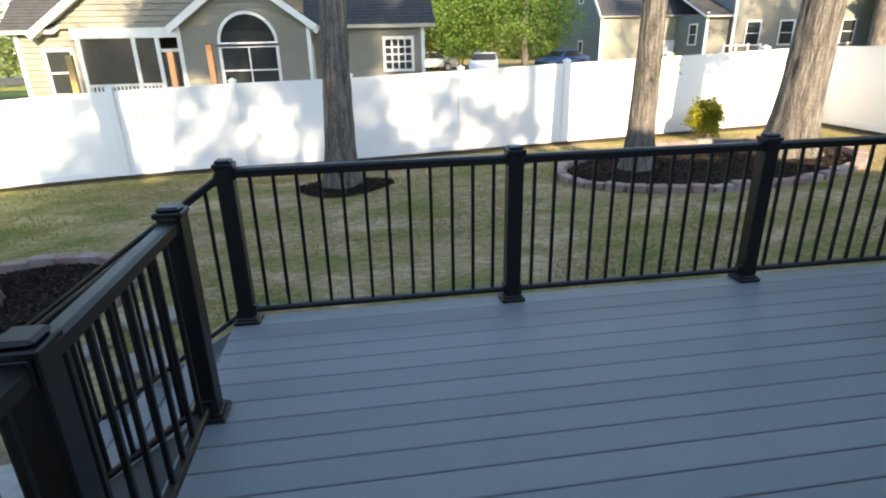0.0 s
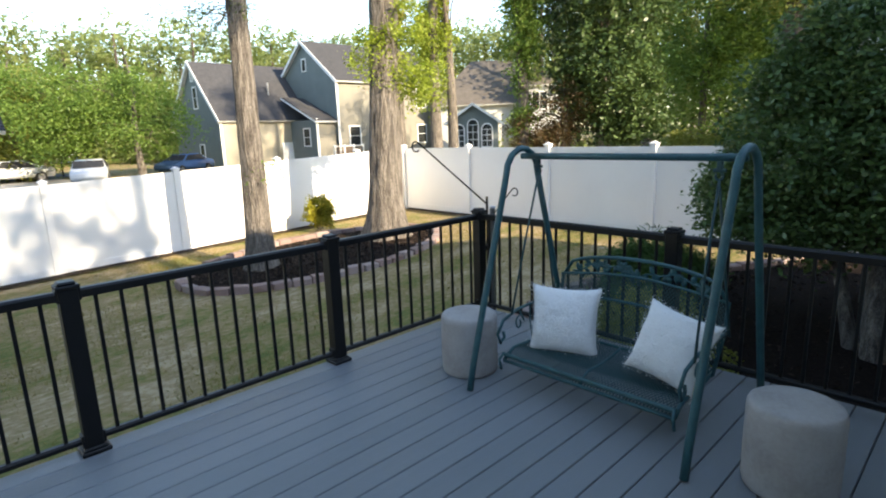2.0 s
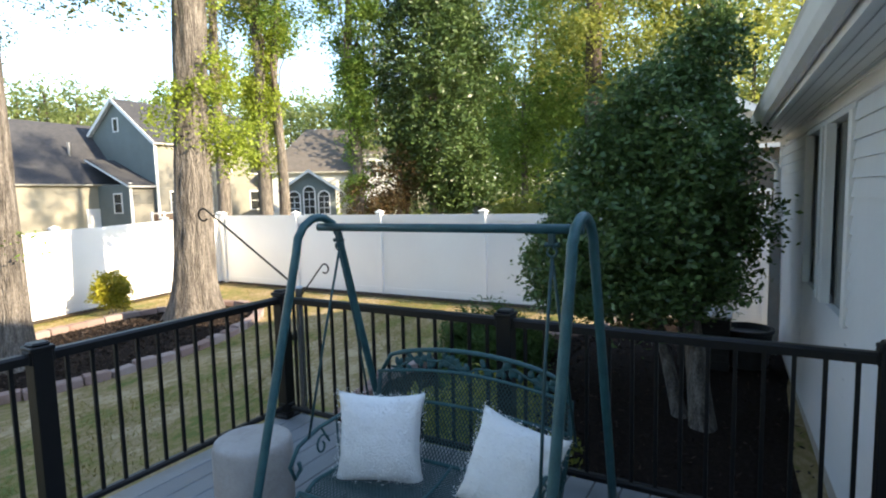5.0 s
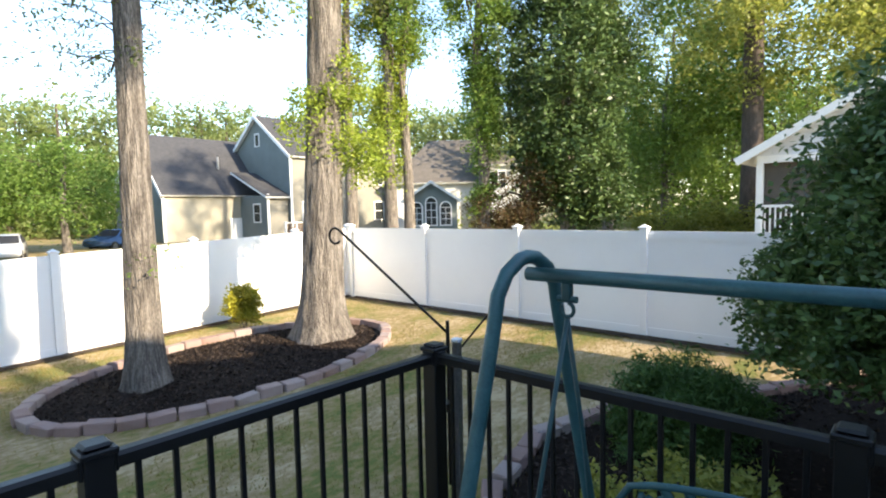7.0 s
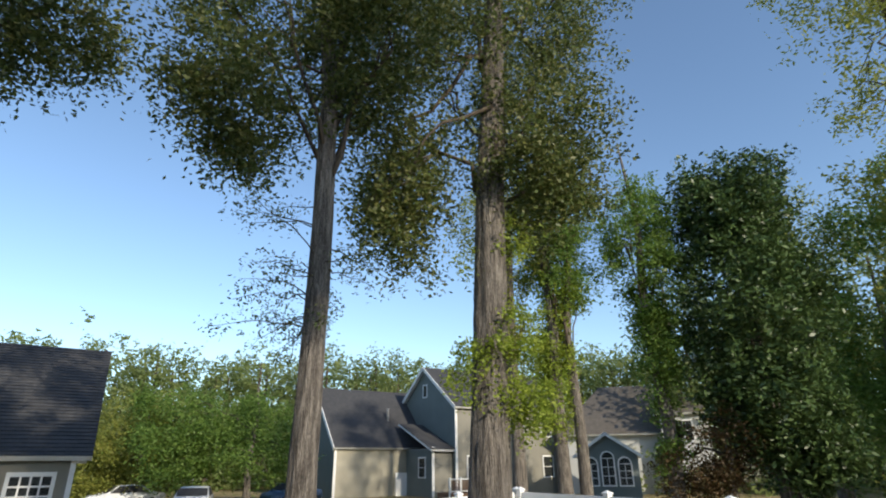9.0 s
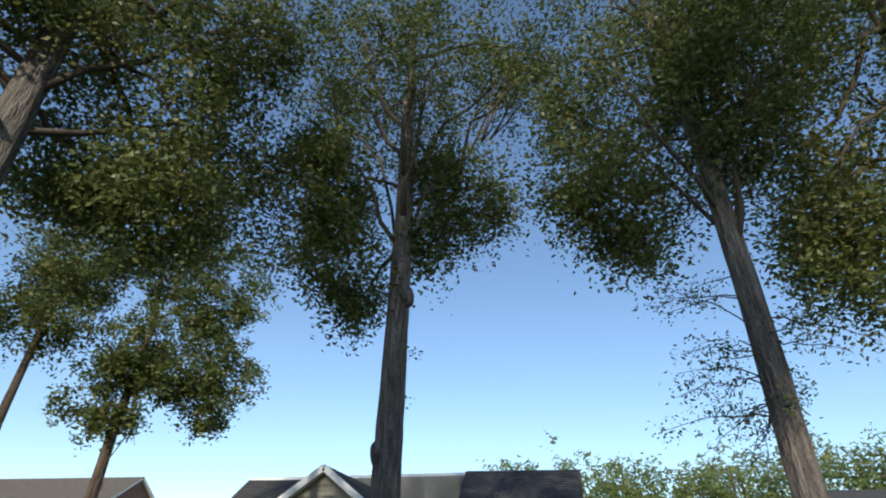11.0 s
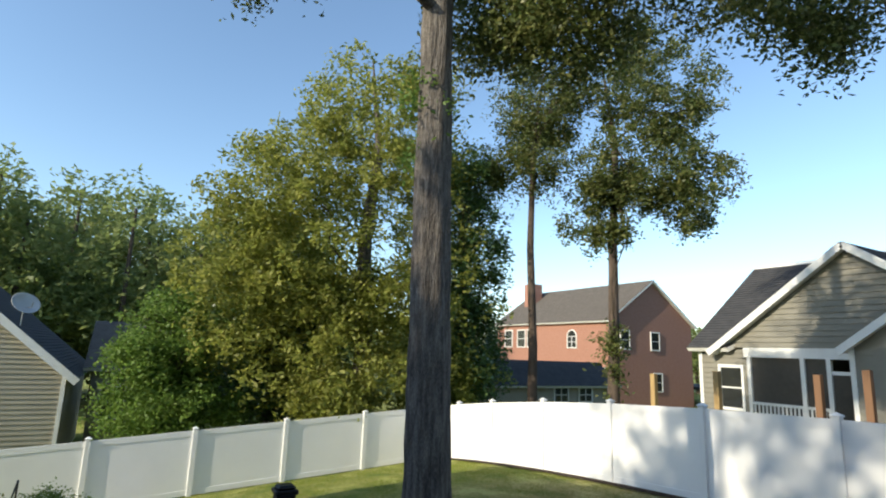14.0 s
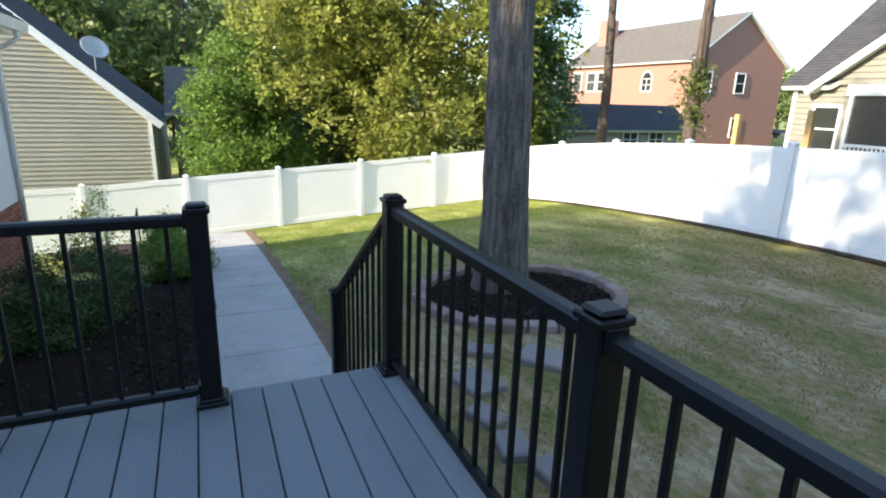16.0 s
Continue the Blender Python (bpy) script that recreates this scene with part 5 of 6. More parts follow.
# small deck behind the grey-green house
for i in range(4):
    x = 25.3 + 0.9 * i
    part("deck_post", boxed((x - 0.07, 37.43, ZG), (x + 0.07, 37.57, 0.93 + 0.08), 0.01), M_TRIM, hg)
part("deck_rail", boxed((25.3, 37.46, 0.93 - 0.08), (28.0, 37.54, 0.93), 0.008), M_TRIM, hg)
part("deck_rail", boxed((25.3, 37.47, 0.93 - 0.85), (28.0, 37.53, 0.93 - 0.78), 0.008), M_TRIM, hg)
for i in range(22):
    x = 25.3 + 0.123 * (i + 0.5)
    part("deck_picket", boxed((x - 0.018, 37.485, 0.93 - 0.78), (x + 0.018, 37.515, 0.93 - 0.08)), M_WOOD_DARK, hg)
part("deck_platform", boxed((25.3, 37.3, ZG), (28.0, 39.15, 0.93 - 0.95)), M_WOOD_DARK, hg)

# sun room with arched windows, and the pale house with a brown roof behind it
hs = thing("house", "grey-green sun room wing with three white arched windows", "house")
m = frame_of((30.9, 30.6, 0), (2.4, -2.75))
wall(hs, m, 3.75, -0.5, 2.5, M_SIDING_GREEN, peak=(1.87, 3.6), h=0.16)
for x, h in ((0.45, 1.25), (1.5, 1.6), (2.55, 1.25)):
    window(hs, m, x, 0.55, 0.72, h, 2, 3, True)
mi = m
for x0 in (-0.3, 4.05):
    roof_slab(hs, [mi @ Vector(q) for q in ((x0, -0.25, 2.3), (x0, 6, 2.3), (1.87, 6, 3.75), (1.87, -0.25, 3.75))], M_SHINGLE)
    beam(hs, mi @ Vector((x0, -0.28, 2.2)), mi @ Vector((1.87, -0.28, 3.66)), 0.05, 0.18, M_TRIM)
hp = thing("house", "pale two-storey house with a broad brown hipped roof", "house")
m = frame_of((36.5, 37.5, 0), (8.0, -9.0))
plain_wall(hp, m, 10.5, -0.5, 4.0, M_SIDING_PALE)
e, rz = 4.0, 8.3
for q in (((-0.6, -0.6, e), (11.1, -0.6, e), (7.5, 5, rz), (3.0, 5, rz)), ((11.1, -0.6, e), (11.1, 10.6, e), (7.5, 5, rz), (7.5, 5, rz)), ((-0.6, 10.6, e), (-0.6, -0.6, e), (3, 5, rz), (3, 5, rz))):
    roof_slab(hp, [m @ Vector(v) for v in q], M_SHINGLE_BROWN)
m2 = m @ Matrix.Translation((7.4, -1.2, 0))
plain_wall(hp, m2, 3.4, -0.5, 5.4, M_SIDING_PALE)
for q in (((-0.4, -0.4, 5.4), (3.8, -0.4, 5.4), (1.7, 3, 7.4), (1.7, 3, 7.4)), ((3.8, -0.4, 5.4), (3.8, 6, 5.4), (1.7, 6, 7.4), (1.7, 3, 7.4)), ((-0.4, 6, 5.4), (-0.4, -0.4, 5.4), (1.7, 3, 7.4), (1.7, 6, 7.4))):
    roof_slab(hp, [m2 @ Vector(v) for v in q], M_SHINGLE_BROWN)
window(hp, m2, 1.0, 3.4, 1.2, 1.4, 2, 2)
window(hp, m, 2.0, 0.6, 1.2, 1.6, 2, 2)

# white porch of the house to the east
pe = thing("house", "white house with a gabled screened porch and white railing", "house")
XE, YE = 21.6, 6.0
me_ = frame_of((XE, YE, 0), (0, -1))
part("porch_floor", boxed((XE, YE - 6.4, -0.7), (XE + 6, YE, 0.55)), M_SIDING_WHITE, pe)
wall(pe, frame_of((XE - 0.05, YE + 0.1, 0), (0, -1)), 6.6, 3.05, 3.06, M_SIDING_WHITE, peak=(3.3, 4.9), h=0.16)
part("porch_header", boxed((XE - 0.1, YE - 6.4, 2.85), (XE + 0.1, YE, 3.06)), M_TRIM, pe)
part("porch_header", boxed((XE + 0.1, YE - 0.1, 2.85), (XE + 6, YE + 0.1, 3.06)), M_TRIM, pe)
for y in (YE - 0.08, YE - 3.2, YE - 6.3):
    part("porch_post", boxed((XE - 0.09, y - 0.09, 0.5), (XE + 0.09, y + 0.09, 2.86), 0.01), M_TRIM, pe)
part("porch_rail", boxed((XE - 0.04, YE - 6.3, 1.52), (XE + 0.04, YE - 0.1, 1.6)), M_TRIM, pe)
for i in range(44):
    part("porch_picket", boxed((XE - 0.025, YE - 0.25 - i * 0.138, 0.62), (XE + 0.025, YE - 0.21 - i * 0.138, 1.52)), M_TRIM, pe)
part("screen", boxed((XE + 0.12, YE - 6.3, 0.6), (XE + 0.13, YE - 0.15, 2.85)), M_SCREEN, pe)
for s, y0 in ((1, YE + 0.5), (-1, YE - 7.0)):
    roof_slab(pe, ((XE - 0.4, y0, 2.98), (XE + 12, y0, 2.98), (XE + 12, YE - 3.2, 5.05), (XE - 0.4, YE - 3.2, 5.05)), M_SHINGLE)
    beam(pe, (XE - 0.42, y0, 2.9), (XE - 0.42, YE - 3.2, 4.98), 0.05, 0.22, M_TRIM)
wall(pe, frame_of((XE + 1.0, YE - 6.5, 0), (0, -1)), 9, -0.8, 5.5, M_SIDING_WHITE, h=0.16)

# ---- the house beside the deck ----
YW, HX0, HX1, SOF, XS = 0.36, -8.4, 10.4, 2.23, 1.9
wins = [(3.42, 3.98), (2.64, 3.20)]
WZ0, WZ1 = 0.76, 2.03
SKEW = pose(4.7, 0.375, 0, 0, 0, 2.9) @ pose(-4.7, -YW, 0)
own = thing("own_house", "white-sided house wall at the deck's west half, with brick base, soffit and gutter", "house", kind="structure")
wing = thing("own_house", "white-sided house wing with twin sash windows, soffit and gutter beside the deck", "house", kind="structure")
wing.matrix_basis = SKEW


def own_piece(own, x0, x1, z0, z1):
    n = max(1, round((z1 - z0) / 0.112))
    h = (z1 - z0) / n
    bm = bmesh.new()
    v = [bm.verts.new((x, y, z)) for x in (x0, x1) for y, z in ((-0.003, 0), (0.018, 0.001), (0.016, 0.012), (0.001, h))]
    for f in ((0, 1, 5, 4), (1, 2, 6, 5), (2, 3, 7, 6), (3, 0, 4, 7), (0, 3, 2, 1), (4, 5, 6, 7)):
        bm.faces.new([v[k] for k in f])
    lap = mesh_of("siding_board", bm, M_SIDING_WHITE)
    for i in range(n):
        part("siding_board", lap, None, own).location = (0, YW, z0 + i * h)
    part("wall_core", boxed((x0, YW - 0.18, z0), (x1, YW - 0.004, z1)), M_SIDING_WHITE, own)


own_piece(own, HX0, XS - 0.02, -0.35, SOF)
W0, W1 = wins[1][0] - 0.1, wins[0][1] + 0.1
own_piece(wing, XS, W0, -0.35, SOF)
own_piece(wing, W1, 6.0, -0.35, SOF)
own_piece(wing, 8.0, HX1, -0.35, SOF)
own_piece(wing, W0, W1, -0.35, WZ0 - 0.1)
own_piece(wing, W0, W1, WZ1 + 0.1, SOF)
own_piece(wing, 6.0, 8.0, -0.35, 0.75)
own_piece(wing, 6.0, 8.0, 2.08, SOF)
prof = [(0.668, 0.16), (0.668, 0.03), (0.70, 0.012), (0.745, 0.02), (0.765, 0.07), (0.775, 0.15), (0.785, 0.165), (0.768, 0.165), (0.755, 0.08), (0.74, 0.035), (0.70, 0.026), (0.68, 0.04), (0.68, 0.16)]
RZ, RX = 6.2, 6.4
for own_, a, b in ((own, HX0, XS - 0.02), (wing, XS, HX1)):
    lo, hi = (a - 0.3 if a == HX0 else a), (b + 0.3 if b == HX1 else b)
    part("inner_floor", boxed((a + 0.2, -8.29, -0.2), (b - 0.2, YW - 0.19, -0.05)), M_WOOD_DARK, own_)
    part("foundation", boxed((a + 0.02, -8.4, -2.6), (b - 0.02, YW - 0.03, -0.36)), M_MORTAR, own_)
    part("wall_back", boxed((a + 0.19, -8.5, -0.35), (b - 0.19, -8.3, SOF)), M_SIDING_WHITE, own_)
    part("wall_side", boxed((a, -8.5, -0.35), (a + 0.18, YW - 0.181, SOF)), M_SIDING_WHITE, own_)
    part("wall_side", boxed((b - 0.18, -8.5, -0.35), (b, YW - 0.181, SOF)), M_SIDING_WHITE, own_)
    part("ceiling_inside", boxed((a + 0.2, -8.29, SOF - 0.08), (b - 0.2, YW - 0.19, SOF - 0.02)), M_TRIM, own_)
    part("frieze_board", boxed((a, YW + 0.001, SOF - 0.10), (b, YW + 0.022, SOF - 0.002)), M_TRIM, own_)
    part("soffit", boxed((lo, YW - 0.02, SOF), (hi, 0.64, SOF + 0.02)), M_TRIM, own_)
    part("soffit_bead", boxed((a, YW + 0.0225, SOF - 0.022), (b, YW + 0.036, SOF - 0.004)), M_TRIM, own_)
    for k in range(4):
        part("soffit_joint", boxed((lo, YW + 0.06 + 0.06 * k, SOF - 0.003), (hi, YW + 0.066 + 0.06 * k, SOF - 0.0005)), M_SIDING_PALE, own_)
    part("fascia", boxed((lo, 0.642, SOF - 0.02), (hi, 0.665, SOF + 0.17)), M_TRIM, own_)
    bm = bmesh.new()
    ends = [[bm.verts.new((x, y, SOF + z)) for y, z in prof] for x in (lo, hi)]
    for k in range(len(prof)):
        bm.faces.new((ends[0][k], ends[0][(k + 1) % len(prof)], ends[1][(k + 1) % len(prof)], ends[1][k]))
    part("gutter", bm, M_TRIM, own_)
    top = b if b != HX1 else RX
    lo -= 0.7 if b == HX1 else 0
    roof_slab(own_, ((lo - 0.05, 0.70, SOF + 0.19), (hi + 0.05, 0.70, SOF + 0.19), (top, -4.0, RZ), (lo - 0.05, -4.0, RZ)), M_SHINGLE)
    roof_slab(own_, ((lo - 0.05, -8.9, SOF + 0.1), (hi + 0.05, -8.9, SOF + 0.1), (top, -4.0, RZ), (lo - 0.05, -4.0, RZ)), M_SHINGLE)
roof_slab(wing, ((HX1 + 0.35, 0.70, SOF + 0.19), (HX1 + 0.35, -8.9, SOF + 0.1), (RX, -4.0, RZ), (RX, -4.0, RZ)), M_SHINGLE)
part("corner_board", boxed((HX0 - 0.02, YW - 0.1, -0.36), (HX0 + 0.09, YW + 0.02, SOF), 0.004), M_TRIM, own)
part("corner_board", boxed((HX1 - 0.09, YW - 0.1, -0.36), (HX1 + 0.02, YW + 0.024, SOF - 0.11), 0.004), M_TRIM, wing)
for x in (HX0,):
    bm = bmesh.new()
    v = [bm.verts.new((x + d, y, z)) for d in (0, 0.18) for y, z in ((YW - 0.2, SOF), (-8.5, SOF), (-4.0, 6.0))]
    for f in ((0, 1, 2), (5, 4, 3), (0, 3, 4, 1), (1, 4, 5, 2), (2, 5, 3, 0)):
        bm.faces.new([v[k] for k in f])
    part("gable", bm, M_SIDING_WHITE, own)


def sash_window(x0, x1, z0, z1, idx, blind=True):
    w = thing("window_%d" % idx, "white double-hung sash window with a drawn beige blind", "window", kind="structure")
    w.matrix_basis = SKEW
    c = 0.108
    part("casing", boxed((x0 - c, YW - 0.02, z0 - 0.02), (x0, YW + 0.035, z1), 0.004), M_TRIM, w)
    part("casing", boxed((x1, YW - 0.02, z0 - 0.02), (x1 + c, YW + 0.035, z1), 0.004), M_TRIM, w)
    part("head_casing", boxed((x0 - c, YW - 0.02, z1 + 0.001), (x1 + c, YW + 0.04, z1 + 0.1), 0.004), M_TRIM, w)
    part("sill", boxed((x0 - c - 0.02, YW - 0.06, z0 - 0.106), (x1 + c + 0.02, YW + 0.06, z0 - 0.021), 0.006), M_TRIM, w)
    part("jamb", boxed((x0, YW - 0.14, z0 - 0.02), (x0 + 0.022, YW + 0.018, z1)), M_TRIM, w)
    part("jamb", boxed((x1 - 0.022, YW - 0.14, z0 - 0.02), (x1, YW + 0.018, z1)), M_TRIM, w)
    mid = (z0 + z1) / 2
    for a, b, y in ((mid - 0.02, z1 - 0.002, YW - 0.045), (z0, mid + 0.02, YW - 0.09)):
        s = part("sash", boxed((x0 + 0.023, y, a), (x0 + 0.065, y + 0.035, b), 0.003), M_TRIM, w)
        part("stile", boxed((x1 - 0.065, y, a), (x1 - 0.023, y + 0.035, b), 0.003), M_TRIM, s)
        part("rail", boxed((x0 + 0.066, y, b - 0.045), (x1 - 0.066, y + 0.035, b), 0.003), M_TRIM, s)
        part("rail", boxed((x0 + 0.066, y, a), (x1 - 0.066, y + 0.035, a + 0.045), 0.003), M_TRIM, s)
        part("muntin", boxed(((x0 + x1) / 2 - 0.008, y + 0.008, a + 0.046), ((x0 + x1) / 2 + 0.008, y + 0.027, b - 0.046)), M_TRIM, s)
        part("muntin", boxed((x0 + 0.066, y + 0.009, (a + b) / 2 - 0.008), (x1 - 0.066, y + 0.026, (a + b) / 2 + 0.008)), M_TRIM, s)
        g = part("pane", boxed((x0 + 0.066, y + 0.014, a + 0.046), (x1 - 0.066, y + 0.019, b - 0.046)), M_GLASS, s)
        g.visible_shadow = False
    n = 26
    for i in range(n):
        z = z0 + (z1 - z0) * (i + 0.5) / n
        part("blind_slat", boxed((x0 + 0.03, YW - 0.135, z - 0.021), (x1 - 0.03, YW - 0.128, z + 0.021)), M_BLIND, w)
    return w


for i, (q, r) in enumerate(wins):
    sash_window(q, r, WZ0, WZ1, i + 1)
for i, q in enumerate((6.1, 7.15)):
    w = thing("window_%d" % (i + 3), "tall dark window with white casing on the house's far end", "window", kind="structure")
    w.matrix_basis = SKEW
    part("casing", boxed((q - 0.1, YW - 0.03, 0.75), (q, YW + 0.03, 2.08)), M_TRIM, w)
    part("casing", boxed((q + 0.75, YW - 0.03, 0.75), (q + 0.85, YW + 0.03, 2.08)), M_TRIM, w)
    part("pane", boxed((q, YW - 0.05, 0.76), (q + 0.75, YW - 0.045, 2.07)), M_GLASS, w)
    # dark slab painted as the unlit room behind the pane
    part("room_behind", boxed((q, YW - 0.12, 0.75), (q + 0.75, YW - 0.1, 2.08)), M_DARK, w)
ds = thing("downspout", "white metal downspout curving from the gutter down the wall", "downspout", kind="structure")
part("pipe", tubed([(10.2, 0.71, SOF + 0.01), (10.2, 0.71, 2.16), (10.2, 0.66, 2.08), (10.2, 0.46, 1.95), (10.2, 0.42, 1.86), (10.2, 0.42, -0.45)], 0.038, 10), M_TRIM, ds, smooth=True)
ds.matrix_basis = SKEW
ds2 = thing("downspout", "white metal downspout at the house's west corner", "downspout", kind="structure")
part("pipe", tubed([(-8.2, 0.71, SOF + 0.01), (-8.2, 0.71, 2.14), (-8.2, 0.62, 2.06), (-8.2, 0.44, 1.96), (-8.2, 0.42, 1.86), (-8.2, 0.42, -1.5)], 0.038, 10), M_TRIM, ds2, smooth=True)
meter = thing("utility_meter", "grey utility box with a hanging cable on the house wall", "utility box", (7.6, 0.40, 0.1))
part("box", boxed((-0.12, -0.03, 0), (0.12, 0.09, 0.3), 0.015), M_METER, meter)
part("cable", tubed([(0.05, 0.06, 0), (0.06, 0.1, -0.25), (0.0, 0.12, -0.45), (-0.05, 0.07, -0.3)], 0.012), M_RUBBER, meter)

# ---- garden swing ----
sw = thing("garden_swing", "dark teal steel garden swing with a wire-mesh bench, hung on rods", "garden swing", (4.06, 2.24, 0), 0)
HB, HALF, FOOT = 1.49, 0.69, 0.56
for s in (-1, 1):
    y = s * HALF
    pts = [(-FOOT, y, 0.005), (-FOOT * 0.93, y, 0.18)] + [(-0.17 - (FOOT * 0.93 - 0.17) * (1 - k), y, 0.18 + (HB - 0.13 - 0.18) * k) for k in (0.35, 0.7, 1.0)]
    pts += [(0.17 * math.cos(radians(a)) , y, HB - 0.13 + 0.17 * math.sin(radians(a))) for a in (155, 130, 105, 90, 75, 50, 25)]
    pts += [(0.17 + (FOOT * 0.93 - 0.17) * k, y, HB - 0.13 - (HB - 0.13 - 0.18) * k) for k in (0.0, 0.3, 0.65, 1.0)] + [(FOOT, y, 0.005)]
    part("side_frame", tubed(pts, 0.0215, 12), M_TEAL, sw, smooth=True)
part("top_beam", tubed([(0, -HALF, HB - 0.01), (0, HALF, HB - 0.01)], 0.0205, 12), M_TEAL, sw, smooth=True)
for s in (-1, 1):
    hg_ = part("hanger", boxed((-0.012, s * 0.56 - 0.014, HB - 0.08), (0.012, s * 0.56 + 0.014, HB - 0.026), 0.004), M_WIRE, sw)
    part("bolt", tubed([(0.0, s * 0.56 - 0.03, HB - 0.075), (0.0, s * 0.56 + 0.03, HB - 0.075)], 0.010, 8), M_WIRE, hg_)
    part("hook", tubed(arc((0, s * 0.56, HB - 0.105), 0.02, 100, 400, 12, "yz"), 0.006, 6), M_WIRE, hg_)
    for x in (-0.25, 0.24):
        part("hanging_rod", tubed([(0, s * 0.56, HB - 0.13), (x * 0.5, s * 0.57, 0.95), (x, s * 0.59, 0.46)], 0.007, 6), M_WIRE, sw, smooth=True)
bench = part("bench_frame", tubed([(-0.30, -0.58, 0.36), (-0.30, 0.58, 0.36)], 0.014, 8), M_TEAL, sw)


def lattice(fn, nu, nv, r=0.0032):
    """Crossed wires on a surface fn(u, v)."""
    bm = bmesh.new()
    for sgn in (1, -1):
        for i in range(-nv, nu + 1):
            pts = []
            for j in range(nv + 1):
                u = (i + j) if sgn > 0 else (i + nv - j)
                if 0 <= u <= nu:
                    pts.append(fn(u / nu, j / nv))
            if len(pts) > 1:
                tube(bm, pts, r, 4, False)
    return bm


def seat_fn(u, v):
    x = -0.30 + 0.50 * v
    z = 0.40 - 0.03 * math.sin(v * math.pi) - 0.085 * (max(0, 0.25 - v) / 0.25) ** 1.6
    return (x, -0.57 + 1.14 * u, z)


def back_fn(u, v):
    h = 0.44 + 0.06 * math.sin(u * math.pi)
    return (0.20 + 0.17 * v + 0.02 * math.sin(v * 3.14), -0.57 + 1.14 * u, 0.40 + (h - 0.06) * v)


part("seat_mesh", lattice(seat_fn, 56, 19, 0.003), M_WIRE, sw, kind="stuff")
part("back_mesh", lattice(back_fn, 56, 15, 0.0026), M_WIRE, sw, kind="stuff")
part("seat_front_roll", tubed([seat_fn(u / 12, 0) for u in range(13)], 0.012), M_TEAL, sw, smooth=True)
part("seat_back_bar", tubed([seat_fn(u / 12, 1) for u in range(13)], 0.011), M_TEAL, sw, smooth=True)
part("seat_centre_bar", tubed([seat_fn(0.5, v / 10) for v in range(11)], 0.009), M_TEAL, sw, smooth=True)
part("back_mid_bar", tubed([back_fn(u / 12, 1) for u in range(13)], 0.010), M_TEAL, sw, smooth=True)
part("back_cross_bar", tubed([back_fn(u / 12, 0.62) for u in range(13)], 0.010), M_TEAL, sw, smooth=True)
crest = [(0.39, -0.57, 0.76)] + [(0.40, -0.57 + 1.14 * k / 16, 0.80 + 0.15 * math.sin(math.pi * k / 16) ** 0.4) for k in range(1, 16)] + [(0.39, 0.57, 0.76)]
part("crest_rail", tubed(crest, 0.013), M_TEAL, sw, smooth=True)
for s in (-1, 1):
    part("back_post", tubed([(0.20, s * 0.57, 0.38), (0.36, s * 0.57, 0.60), (0.39, s * 0.57, 0.78)], 0.013), M_TEAL, sw, smooth=True)
    part("seat_side_bar", tubed([seat_fn(0 if s < 0 else 1, v / 10) for v in range(11)], 0.012), M_TEAL, sw, smooth=True)
    arm = [(0.34, s * 0.58, 0.60), (0.15, s * 0.60, 0.63), (-0.12, s * 0.60, 0.62), (-0.27, s * 0.60, 0.58), (-0.33, s * 0.60, 0.50), (-0.30, s * 0.60, 0.43), (-0.26, s * 0.60, 0.46), (-0.27, s * 0.60, 0.50)]
    part("armrest", tubed(arm, 0.011), M_TEAL, sw, smooth=True)
    part("arm_scroll", tubed([(-0.10, s * 0.60, 0.61)] + [(-0.10 + 0.055 * (1 - k / 16) * math.cos(k * 0.55), s * 0.60, 0.52 + 0.06 * (1 - k / 20) * math.sin(k * 0.55)) for k in range(14)], 0.006, 6), M_TEAL, sw, smooth=True)
    for x in (0.02, 0.16):
        part("arm_bar", tubed([(x, s * 0.60, 0.62), (x + 0.01, s * 0.605, 0.5), (x, s * 0.58, 0.39)], 0.006, 6), M_TEAL, sw)
    part("front_leg_bar", tubed([(-0.30, s * 0.57, 0.37), (-0.34, s * 0.58, 0.33), (-0.32, s * 0.58, 0.26)], 0.010, 6), M_TEAL, sw, smooth=True)
rl = np.random.default_rng(3)
vine = [(0.405, -0.50 + k * 0.05, 0.80 + 0.035 * math.sin(math.pi * k / 20) + 0.055 * abs(math.sin(math.pi * k / 10)) + 0.012 * math.sin(k * 1.6)) for k in range(21)]
part("vine", tubed(vine, 0.0065, 6), M_TEAL, sw, smooth=True)
for k in range(64):
    q = vine[rl.integers(1, 20)]
    a = rl.random() * 360
    bm = bmesh.new()
    bmesh.ops.create_icosphere(bm, subdivisions=1, radius=1, matrix=Matrix.Translation((q[0], q[1] + 0.03 * math.cos(radians(a)), q[2] + 0.028 * math.sin(radians(a)))) @ Matrix.Rotation(radians(a), 4, "X") @ Matrix.Diagonal((0.005, 0.034, 0.019, 1)))
    part("vine_leaf", bm, M_TEAL, sw, smooth=True)


for o in sw.children:
    if o.name.split(".")[0] in ("bench_frame", "seat_mesh", "back_mesh", "seat_front_roll", "seat_back_bar", "seat_centre_bar", "back_mid_bar", "back_cross_bar", "crest_rail", "back_post", "seat_side_bar", "armrest", "arm_scroll", "arm_bar", "front_leg_bar", "vine", "vine_leaf"):
        o.location = (0, 0.045, -0.165)


